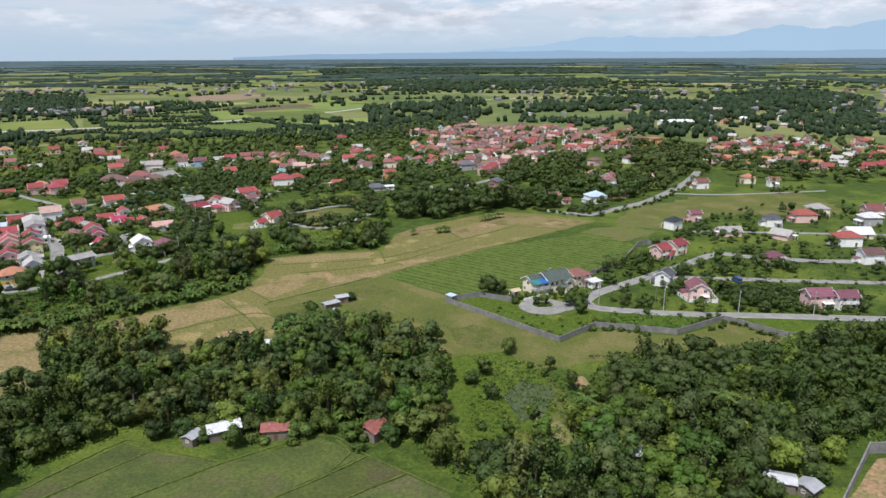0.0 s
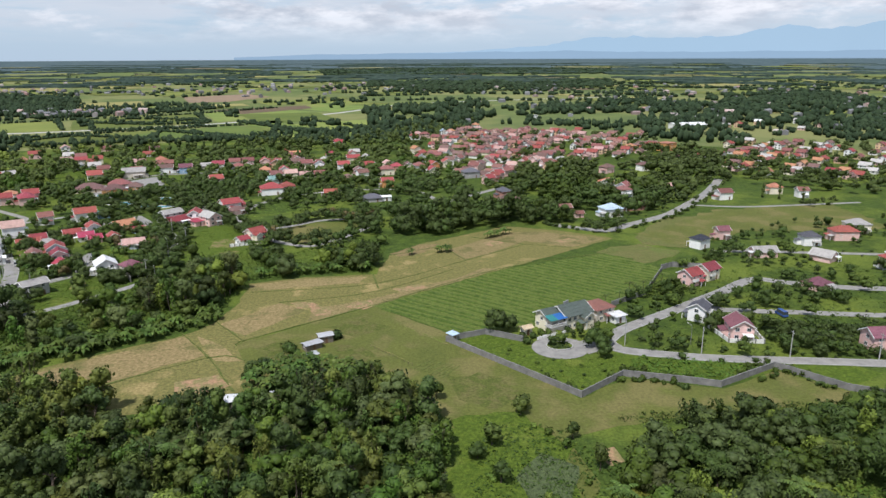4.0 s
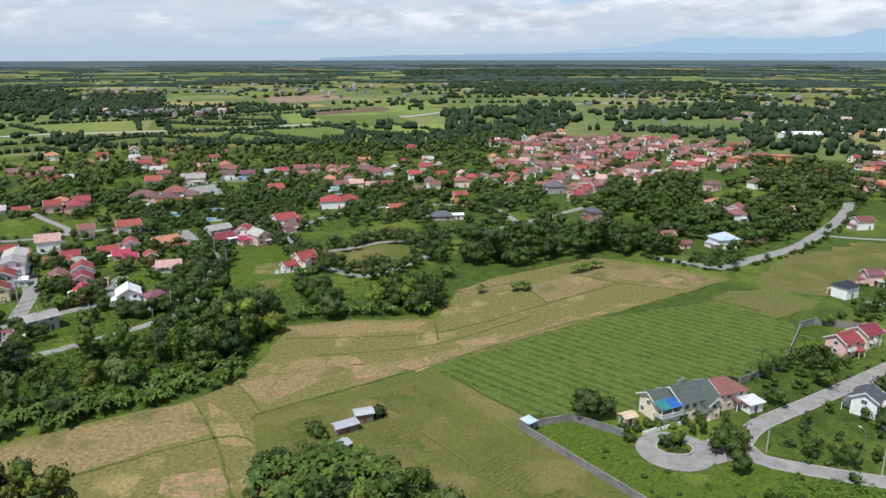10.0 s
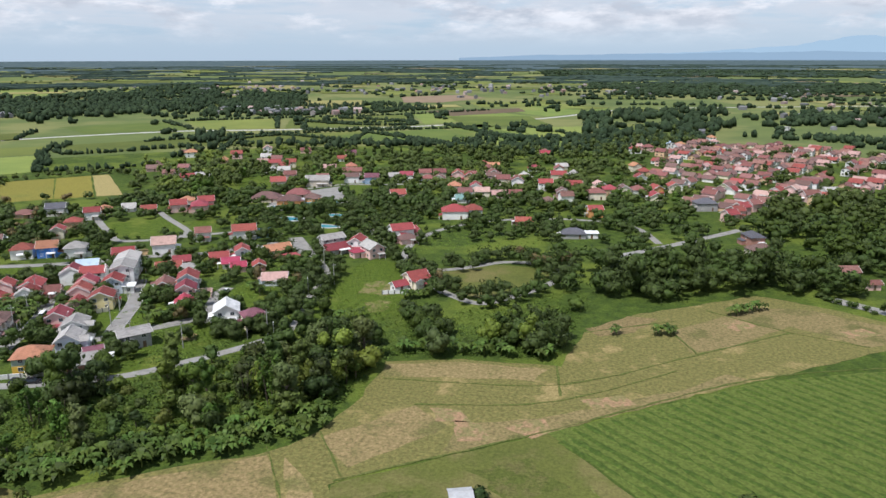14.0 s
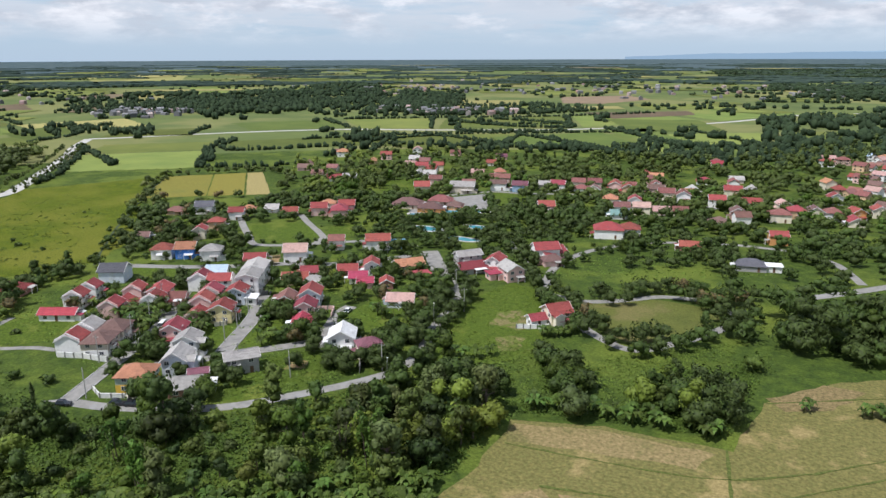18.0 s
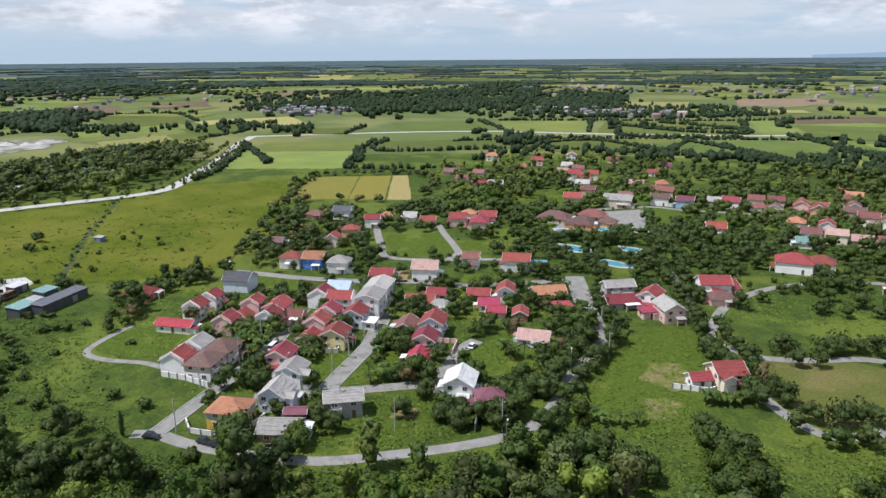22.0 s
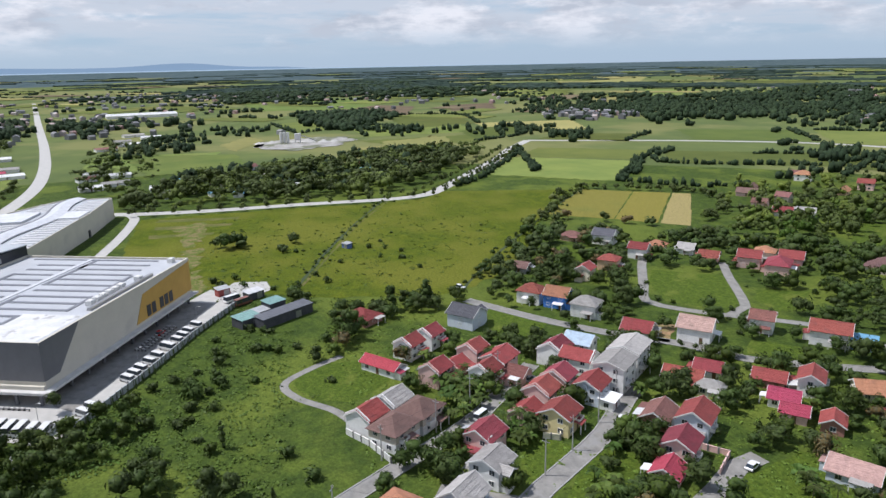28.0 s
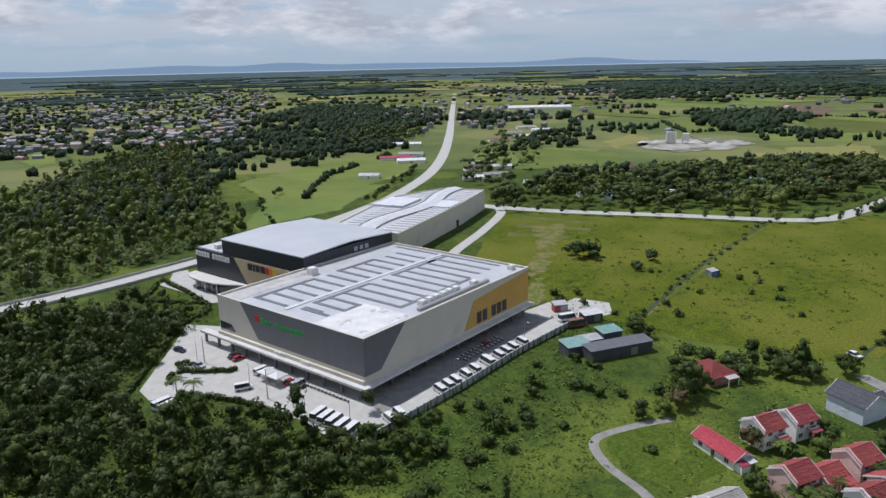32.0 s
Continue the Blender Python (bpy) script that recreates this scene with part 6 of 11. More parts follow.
def mall():
    m = mall_frame("shopping_mall", "shopping mall with cream, grey and ochre cladding and pale roof")
    HOUSES.append((MO.x + MU.x * 40 + MV.x * 33, MO.y + MU.y * 40 + MV.y * 33, 52))
    A, B, H0, H1 = 83.0, 66.0, 4.3, 16.7
    Geo().box(0.0, A, 0.0, B, H0, H1).ob("wall", C_CREAM, m, "cream upper wall")
    Geo().box(5.0, A - 2, 4.0, B - 1, 0, H0).ob("ground_storey", mat("mall_base", (0.10, 0.10, 0.105), (0.16, 0.155, 0.15), 0.3, 0.5), m, "dark recessed ground storey")
    for box in ((-0.1, A + 0.1, -0.1, 0.5), (-0.1, A + 0.1, B - 0.5, B + 0.1), (-0.1, 0.5, 0.5, B - 0.5), (A - 0.5, A + 0.1, 0.5, B - 0.5)):
        Geo().box(*box, H1, H1 + 0.9).ob("parapet", C_CREAM, m)
    Geo().box(1.0, A - 1.0, 1.2, B - 1.0, H1, H1 + 0.35).ob("roof", C_ROOF, m, "pale grey metal roof")
    g = Geo(); quad_panel(g, "a0", [(0.0, 6.5), (46, 6.5), (54, H1 + 0.85), (0.0, H1 + 0.85)]); g.ob("cladding", C_GREY, m, "dark grey panel with a slanting edge")
    g = Geo(); quad_panel(g, "b0", [(0.0, 6.5), (6.1, 6.5), (17.0, H1 + 0.85), (0.0, H1 + 0.85)]); g.ob("cladding", C_GREY, m, "dark grey panel with a slanting edge")
    g = Geo(); quad_panel(g, "b0", [(44.8, 5.3), (A, 5.3), (A, 16.4), (50.2, 14.2)]); g.ob("cladding", C_YELLOW, m, "ochre panel")
    for s in (51.6, 54.8, 60.0, 63.2, 66.4):
        Geo().box(s, s + 2.3, -0.30, -0.12, 5.9, 9.7).ob("window", C_BLACK, m, "dark louvred window")
    g = Geo(); quad_panel(g, "a0", [(57.5, 6.3), (65.7, 6.3), (65.7, 8.9), (59.5, 8.6)], 0.08); g.ob("window", M_GLASS, m, "long dark window strip")
    # canopies
    cw = mat("canopy_white", (0.60, 0.59, 0.56), (0.50, 0.49, 0.47), 0.3, 0.7)
    Geo().box(-2.6, 0.0, -2.2, B + 8, H0 - 0.7, H0).ob("canopy", cw, m, "white canopy along the entrance side")
    Geo().box(0.0, A + 1, -2.2, 0.0, H0 - 0.7, H0).ob("canopy", cw, m, "white canopy along the wall")
    Geo().box(-0.9, 0.0, 0.0, B, H0, H0 + 1.1).ob("ledge", C_CREAM, m, "stepped cream ledge over the canopy")
    cm = Geo().box(-0.35, 0.35, -0.35, 0.35, 0, H0 - 0.7).mesh("column", C_GREY)
    for k in range(11):
        share("column", cm, None, m, pose(-1.2, 1.0 + k * 7.2, 0))
    for k in range(11):
        share("column", cm, None, m, pose(3.0 + k * 7.8, 0.6, 0))
    # combs of dark strips on the roof, either side of a walkway
    Z0, Z1 = H1 + 0.36, H1 + 0.5
    left = Geo().box(0, 1.5, 39.0, 53.2, Z0, Z1).mesh("roof_strip", C_PANEL)
    right = Geo().box(0, 1.5, 10.2, 33.6, Z0, Z1).mesh("roof_strip", C_PANEL)
    half = Geo().box(0, 1.5, 22.0, 33.6, Z0, Z1).mesh("roof_strip", C_PANEL)
    for k in range(12):
        share("roof_strip", left, None, m, pose(5.6 + k * 6.0, 0, 0))
        share("roof_strip", half if k < 3 else right, None, m, pose(7.0 + k * 6.0, 0, 0))
    for a0, a1, b0, b1 in ((5.6, 31.0, 53.2, 54.8), (41.6, 61, 53.2, 54.8), (13.0, 38, 33.6, 35.0), (49, 73, 33.6, 35.0), (25, 39, 8.8, 10.2), (43, 61, 8.8, 10.2), (13, 20.5, 20.6, 22.0), (68, 79, 33.6, 35), (79, 80.2, 10, 60), (7.0, 9.6, 26.0, 33.6)):
        Geo().box(a0, a1, b0, b1, Z0, Z1 + 0.02).ob("roof_strip", C_PANEL, m)
    Geo().box(4, 80, 36.4, 37.8, Z0, H1 + 0.6).ob("walkway", mat("grey_deck", (0.60, 0.61, 0.63), None, 0.5, 0.6), m, "pale roof walkway")
    Geo().box(1.4, 22.0, 2.2, 21.0, Z0, H1 + 0.42).ob("membrane", C_WHITE, m, "stained white roof membrane")
    Geo().box(1.2, 36, 56.4, 64.6, Z0, H1 + 0.42).ob("gutter_deck", mat("dirty_deck", (0.36, 0.35, 0.335), (0.48, 0.47, 0.455), 0.25, 0.8, third=(0.24, 0.22, 0.20), third_scale=0.12, tthr=(0.5, 0.7)), m, "dirty grey flat deck")
    unit = Geo().box(-1.2, 1.2, -1.0, 1.0, 0, 1.6).box(-0.9, 0.9, -0.8, 0.8, 1.6, 1.74).mesh("air_unit", M_TRIM)
    for a in (31, 34.4, 37.6, 41, 44.2, 47.6, 56, 78.5):
        share("air_unit", unit, None, m, pose(a, 5.4 if a < 50 else 4.2, Z0), "white roof air unit")
    share("air_unit", unit, None, m, pose(34, 58.5, Z0) @ Matrix.Diagonal((1.3, 1.3, 1.5, 1)), "white roof air unit")
    Geo().box(26, 62, 2.2, 3.4, Z0, Z0 + 0.9).ob("roof_rail", M_STEEL, m, "low grey roof gutter rail")
    # sign bars: a red square and green bars
    sg = mat("sign_green", (0.015, 0.30, 0.04), None, 2, 0.5)
    Geo().box(-0.3, -0.12, 44.6, 46.6, 12.6, 14.6).ob("sign", mat("sign_red", (0.55, 0.02, 0.03), None, 2, 0.5), m, "plain red square sign")
    for b0, b1, h in ((42.4, 44.0, 1.7), (40.6, 42.0, 1.2), (38.9, 40.2, 1.2), (35.6, 36.6, 1.6), (34.0, 35.2, 1.2), (32.5, 33.6, 1.2), (31.0, 32.1, 1.2), (28.7, 30.6, 1.2), (27.0, 28.3, 1.2), (25.6, 26.6, 1.7), (24.0, 25.2, 1.2)):
        Geo().box(-0.3, -0.12, b0, b1, 12.5, 12.5 + h).ob("sign", sg, m, "plain green sign bar")
    for b in (36.2, 34.6, 33.0, 24.6, 23.2, 21.8):
        Geo().box(-1.2, -0.92, b, b + 1.0, H0 + 0.2, H0 + 1.0).ob("sign", M_TRIM, m, "small white sign square")
    # cinema block
    c = mall_frame("cinema_block", "black cinema block with a pale grey metal roof", "cinema")
    HOUSES.append((MO.x + MU.x * 56 + MV.x * 98, MO.y + MU.y * 56 + MV.y * 98, 38))
    Geo().box(36.6, 84, 66.2, 116, 0, 21.2).ob("wall", C_BLACK, c, "black clad wall")
    for a0, a1, z0, z1 in ((36.2, 60.5, 21.2, 22.3), (60.5, 84.4, 22.3, 21.2)):
        Geo().slab([(a0, 66.0, z0), (a1, 66.0, z1), (a1, 116.4, z1), (a0, 116.4, z0)], 0.4).ob("roof", mat("cinema_roof", (0.46, 0.48, 0.50), (0.42, 0.44, 0.46), 0.08, 0.5, 0.1), c, "pale grey metal roof")
    Geo().box(36.2, 52, 66.3, 135, 0, 15.2).ob("front_block", C_BLACK, c, "lower black entrance block")
    Geo().box(37, 51, 117, 134, 15.2, 15.7).ob("roof_deck", C_ROOF, c)
    for k in range(3):
        share("air_unit", unit, None, c, pose(40 + 3.6 * k, 124, 15.7), "white roof air unit")
    g = Geo()
    pts = [(70.6, 5.0), (100, 5.0), (108, 15.1), (70.6, 15.1)]
    g.add([(36.2, s, z) for s, z in pts] + [(36.02, s, z) for s, z in pts], [(0, 1, 2, 3), (7, 6, 5, 4), (0, 4, 5, 1), (1, 5, 6, 2), (2, 6, 7, 3), (3, 7, 4, 0)])
    g.ob("cladding", mat("mall_tan", (0.58, 0.45, 0.28), None, 0.3, 0.7), c, "tan wedge of cladding")
    for b in (133.2, 131.0, 129.0, 127.0, 124.9, 121.2, 119.2, 117.2, 115.2, 113.2, 111.2):
        Geo().box(35.9, 36.19, b, b + 1.45, 12.3, 14.4).ob("sign", M_TRIM, c, "plain white sign bar")
    for b0, b1, col in ((96.4, 99, C_BLACK), (94.6, 95.8, C_BLACK), (91.6, 94, C_BLACK), (88.6, 91, C_BLACK), (86.2, 88.2, MATS["sign_red"]), (84.0, 85.8, mat("sign_orange", (0.8, 0.25, 0.03), None, 2, 0.5)), (82.2, 83.7, mat("sign_yellow", (0.75, 0.5, 0.05), None, 2, 0.5))):
        Geo().box(35.8, 36.01, b0, b1, 11.6, 14.3).ob("sign", col, c, "plain coloured sign bar")
    for k in range(3):
        Geo().box(62 + k * 3, 63.8 + k * 3, 65.9, 66.2, 18.2, 19.9).ob("louvre", M_STEEL, c, "pale wall louvre")
    # entrance
    e = mall_frame("entrance_hall", "low glazed entrance hall under a curved white canopy", "entrance")
    Geo().prism([(31.5, 130), (30.6, 116), (34, 109), (36.1, 100), (36.1, 131)], 0, 4.4).ob("glazing", M_GLASS, e, "dark glazed wall")
    Geo().prism([(36.15, 137), (32, 136), (29.6, 131), (28.8, 122), (29.4, 114), (31.2, 109), (34, 104), (36.15, 97)], 4.5, 5.0).ob("canopy", cw, e, "curved white canopy")
    for q, (a, b) in enumerate(((30.6, 128), (30.0, 121), (30.8, 114))):
        Geo().tube([(a, b, 0), (a, b, 4.5)], [0.25, 0.25], 10).ob("column", M_TRIM, e)
    # annexe: its long wall bends a little
    ang = MALL_ANG + 15.3
    p = MO + MU * 111.5 + MV * 88
    x = empty("mall_annex", p.x, p.y, 0, ang, "long low mall annexe with a white ribbed roof", "mall")
    q = MO + MU * 172 + MV * 122
    HOUSES.append((q.x, q.y, 42))
    out = [(0, 0), (75, -1.0), (123, 1.5), (121, 29), (84, 47), (10, 40)]
    Geo().prism(out, 0, 11.4).ob("wall", C_CREAM, x, "cream wall")
    ins = [(0.6, 0.6), (75, -0.4), (122.4, 2.1), (120.4, 28.4), (84, 46.3), (10.4, 39.4)]
    Geo().prism(ins, 11.4, 11.75).ob("roof", C_ROOF, x, "pale metal roof")
    for k in range(6):
        (x0, y0), (x1, y1) = out[k], out[(k + 1) % 6]
        L = math.hypot(x1 - x0, y1 - y0)
        w = Geo().box(0, L, 0, 0.5, 11.4, 12.3).ob("parapet", C_CREAM, x)
        w.matrix_local = pose(x0, y0, 0, 0, 0, math.degrees(math.atan2(y1 - y0, x1 - x0)))
    st = Geo().box(0, 2.4, 1.6, 12.5, 11.78, 11.95).mesh("roof_strip", C_WHITE)
    sh = Geo().box(0, 2.4, 24, 37, 11.78, 11.95).mesh("roof_strip", C_WHITE)
    dk = Geo().box(0, 1.5, 1.6, 12.5, 11.77, 11.86).mesh("roof_strip", C_PANEL)
    dh = Geo().box(0, 1.5, 24, 37, 11.77, 11.86).mesh("roof_strip", C_PANEL)
    for k in range(23):
        a = 3 + k * 5.0
        if not 64 < a < 82:
            share("roof_strip", st, None, x, pose(a, 0, 0)); share("roof_strip", dk, None, x, pose(a + 2.45, 0, 0))
        if 12 < a < 112 and not 58 < a < 84:
            share("roof_strip", sh, None, x, pose(a, 0, 0)); share("roof_strip", dh, None, x, pose(a + 2.45, 0, 0))
    o = lambda a: 18.5 + 3.0 * math.sin(a / 14.0)
    def strip(section):
        """A bar of that cross section along the winding line."""
        g, n = Geo(), len(section)
        g.add([(2 + k * 3.0, o(2 + k * 3.0) + q, z) for k in range(41) for q, z in section],
              [(k * n + i, k * n + (i + 1) % n, (k + 1) * n + (i + 1) % n, (k + 1) * n + i) for k in range(40) for i in range(n)] + [tuple(range(n - 1, -1, -1)), tuple(range(40 * n, 41 * n))])
        return g
    sp = strip(((-4.6, 12.1), (0, 13.0), (4.6, 12.1), (4.6, 12.6), (0, 13.5), (-4.6, 12.6))[::-1])
    si = strip(((4.7, 12.15), (5.6, 12.15), (5.6, 12.75), (4.7, 12.75)))
    sp.ob("roof_spine", mat("spine_white", (0.60, 0.61, 0.63), None, 0.3, 0.5), x, "white winding raised roof spine")
    si.ob("spine_gutter", C_PANEL, x, "dark gutter beside the spine")
    Geo().box(58, 82, 26, 45, 11.78, 12.9).ob("roof_block", mat("block_white", (0.66, 0.67, 0.69), None, 0.3, 0.5), x, "raised white roof section")
    Geo().box(64, 82, 0.5, 12.6, 11.78, 12.6).ob("roof_block", MATS["block_white"], x, "raised white roof section")
    Geo().box(70, 72.5, -1.4, -0.9, 0, 4).ob("gate", C_BLACK, x, "dark service door")
    return m


mall()


def mxy(a, b):
    p = MO + MU * a + MV * b
    return p.x, p.y


patch("parking_lot", [mxy(*q) for q in ((4, 93), (-9, 80), (-34.5, 56), (-36, 48), (-28, 43), (-21, 26), (-18.5, 6), (-20.5, -10), (-16.5, -15), (-1.4, -16.4), (20, -16), (62, -15.4), (96, -17), (98, 0), (84, 2), (40, 22), (20, 60))], M_CONC_NEW, 0.09, "pale concrete car park beside the mall", "car park")
patch("service_yard", [mxy(-1.5, -2.4), mxy(-4, -9.6), mxy(30, -9.0), mxy(82, -9.0), mxy(83, 3), mxy(4, 3)], M_CONC, 0.11, "grey concrete service yard along the mall", "yard")
patch("forecourt", [mxy(*q) for q in ((38, 158), (31, 149), (24, 146), (24, 121), (22, 107), (30, 100), (36.5, 100), (36.5, 140), (44, 156))], M_CONC_NEW, 0.10, "pale concrete forecourt by the entrance", "yard")
patch("service_yard", [mxy(84, -18), mxy(82, -12), mxy(95, -5), mxy(108, -6), mxy(110, -19), mxy(100, -25)], M_CONC_NEW, 0.125, "pale concrete yard by the sheds", "yard")
panel_wall("fence_wall", [mxy(-17, -16.4), mxy(20, -17.4), mxy(50, -17), mxy(84, -19)], 2.0, "pale panelled fence wall along the car park", mat("fence_pale", (0.44, 0.46, 0.47), (0.34, 0.36, 0.37), 0.6, 0.7), pier=2.6)
for i, (x, y, a, c, k) in enumerate((
    (-283, 152, 60, "silver", "car"), (-289, 162, 150, "red", "car"), (-290.5, 160, 150, "black", "car"), (-280, 173, 150, "white", "van"), (-278.5, 176, 150, "white", "van"), (-274, 184, 150, "red", "car"), (-272, 187.2, 150, "silver", "van"),
    (-269, 172, 120, "white", "van"), (-257, 154.5, 150, "white", "jeepney"), (-255.6, 157, 150, "white", "jeepney"), (-255, 198.5, 160, "white", "jeepney"), (-253.4, 201, 160, "white", "jeepney"), (-251.8, 203.6, 160, "white", "jeepney"),
    (-249.6, 206.2, 160, "white", "jeepney"), (-248, 209, 160, "white", "jeepney"), (-294, 140, 70, "black", "car"),
)):
    car(x, y, a, c, k, f"{c} {'minibus' if k == 'jeepney' else k} parked in the mall car park")
for s in (-6.5, -3.0, 14, 17.5, 21, 26, 30.5, 37, 43, 47, 51, 56.5):
    k = "jeepney" if s in (31, 37, 27) else "van"
    x, y = mxy(s + 1, -13.6)
    car(x, y, MALL_ANG + 70, "blue" if s == 59 else "white", k, f"{'blue' if s == 59 else 'white'} {'minibus' if k == 'jeepney' else k} parked along the fence")
_m = random.Random(3)
for k in range(38):     # motorbikes in the service yard and before the entrance
    x, y = mxy(36 + (k % 11) * 2.0, -4.4 - 2.3 * (k // 11)) if k < 22 else mxy(-4.4, 3.0 + (k - 22) * 1.5)
    ob = empty("motorbike", x, y, 0.12, MALL_ANG + 80 + _m.uniform(-8, 8), "parked motorbike with a pale seat", "motorbike", "motorbikes")
    wm = cached("bikewheel", lambda: Geo().tube([(0, -0.06, 0), (0, 0.06, 0)], [0.3, 0.3], 10).mesh("wheel", M_TYRE))
    share("wheel", wm, None, ob, pose(0.62, 0, 0.3)); share("wheel", wm, None, ob, pose(-0.62, 0, 0.3))
    share("frame", cached("bikeframe", lambda: Geo().box(-0.6, 0.55, -0.16, 0.16, 0.35, 0.75).box(0.45, 0.6, -0.32, 0.32, 0.9, 1.0).box(0.45, 0.58, -0.04, 0.04, 0.7, 0.95).mesh("frame", M_STEEL)), None, ob)
    share("seat", cached("bikeseat", lambda: Geo().box(-0.7, 0.2, -0.14, 0.14, 0.75, 0.86).mesh("seat", M_TRIM)), None, ob)
car(-307, 238, MALL_ANG, "red", "car", "red car parked in the service yard")
for x, y, a, c, k in ((-184.5, 258.5, 30, "black", "car"), (-172.5, 266, 20, "black", "car"), (-156, 274.5, 30, "white", "van"), (-208.5, 309, 121, "white", "van"), (-204, 303, 121, "silver", "car"), (-190.5, 338, 121, "white", "van"),
                      (-163, 352, 110, "white", "car"), (-222, 331, 121, "silver", "car"), (-136, 424, 140, "white", "car"), (120, 273, 100, "blue", "van"), (-306, 349, 30, "white", "car")):
    car(x, y, a, c, k, f"{c} {k} parked in the village street")


def canopy_tent(x, y, ang):
    ob = empty("canopy_tent", x, y, 0.1, ang, "white canopy tent with a pitched top on four poles", "tent", "tents in the car park")
    g = Geo().add([(-2.2, -2.2, 2.5), (2.2, -2.2, 2.5), (2.2, 2.2, 2.5), (-2.2, 2.2, 2.5), (-2.2, -2.2, 2.8), (2.2, -2.2, 2.8), (2.2, 2.2, 2.8), (-2.2, 2.2, 2.8), (0, 0, 3.9)],
                  [(0, 1, 5, 4), (1, 2, 6, 5), (2, 3, 7, 6), (3, 0, 4, 7), (4, 5, 8), (5, 6, 8), (6, 7, 8), (7, 4, 8), (3, 2, 1, 0)])
    share("tent_top", cached("tent_top", lambda: g.mesh("tent_top", C_WHITE)), None, ob)
    for sx in (-2.1, 2.1):
        for sy in (-2.1, 2.1):
            share("pole", cached("tent_pole", lambda: Geo().tube([(0, 0, 0), (0, 0, 2.55)], [0.05, 0.05], 6).mesh("pole", M_STEEL)), None, ob, pose(sx, sy, 0))


for k in (0, 1):
    canopy_tent(*mxy(-8.2, 32.0 - 4.7 * k), MALL_ANG)


# ---------------------------------------------------------------- sheds by the mall
def shed(x, y, ang, L, W, h, roofm, wallm, label, rise=0.5):
    ob = empty("shed", x, y, 0, ang, label, "shed")
    HOUSES.append((x, y, math.hypot(L, W) / 2))
    Geo().box(-L / 2, L / 2, -W / 2, W / 2, 0, h).ob("wall", wallm, ob)
    g, top = Geo(), [(-L / 2 - 0.3, 0.12)]
    for k in range(int(L / 1.2)):       # sheets with raised seams
        xx = -L / 2 + 0.6 + 1.2 * k
        top += [(xx, 0.12), (xx, 0.18), (xx + 0.12, 0.18), (xx + 0.12, 0.12)]
    top += [(L / 2 + 0.3, 0.12), (L / 2 + 0.3, 0.0), (-L / 2 - 0.3, 0.0)]
    n = len(top)
    g.add([(q, -W / 2 - 0.3, h + z) for q, z in top] + [(q, W / 2 + 0.3, h + rise + z) for q, z in top], [(i, i + n, (i + 1) % n + n, (i + 1) % n) for i in range(n)] + [tuple(range(n)), tuple(range(2 * n - 1, n - 1, -1))])
    g.ob("roof", roofm, ob)
    share("door", cached("shed_door", lambda: Geo().box(-1.2, 1.2, -0.06, 0.02, 0, 2.4).mesh("door", M_STEEL)), None, ob, on_wall(L, W, "s", L * 0.2, 0))
    return ob


M_DARKBOARD = mat("dark_boards", (0.05, 0.055, 0.065), (0.08, 0.08, 0.09), 0.6, 0.8, bump=0.3)
shed(-303, 279, 118, 22, 5, 3.4, mat("grey_sheet", (0.13, 0.135, 0.15), (0.10, 0.104, 0.118), 0.4, 0.6), M_DARKBOARD, "long dark boarded shed with a grey lean-to roof")
shed(-303, 266, 118, 8, 6, 3.2, roof_mat("teal"), M_DARKBOARD, "shed with a pale green metal roof")
shed(-312, 277, 118, 7, 5, 4.4, roof_mat("teal"), M_DARKBOARD, "taller shed with a teal metal roof")
shed(-308, 270.5, 118, 8, 4, 2.8, M_ZINC, M_DARKBOARD, "shed with a dull zinc roof")
shed(-332, 273, 118, 7, 4, 2.8, MATS["white_sheet"], M_DARKBOARD, "open shed with a white sheet roof")
shed(-341, 262.5, 110, 5, 3.2, 2.8, M_ZINC, mat("container_red", (0.30, 0.06, 0.05), None, 1, 0.6), "red shipping container with a pale roof")
car(-156, 274.6, 32, "white", "van", "white van parked beside the lane")
car(-168.5, 267.5, 25, "black", "car", "dark car on the lane below the houses")
car(-331, 265, 118, "white", "truck", "white truck beside the sheds")
car(-325.5, 268, 118, "brown", "truck", "reddish truck beside the sheds")
shed(-389, 327, 20, 4, 3, 2.2, M_ZINC, mat("hut_blue", (0.12, 0.18, 0.40), None, 1, 0.8), "tiny blue-walled field hut")
tagged(house(-288, 303, 30, 10.5, 9, 1, "brick", "crimson", "hip", rise=2.4), "low house with a red roof half hidden by trees")


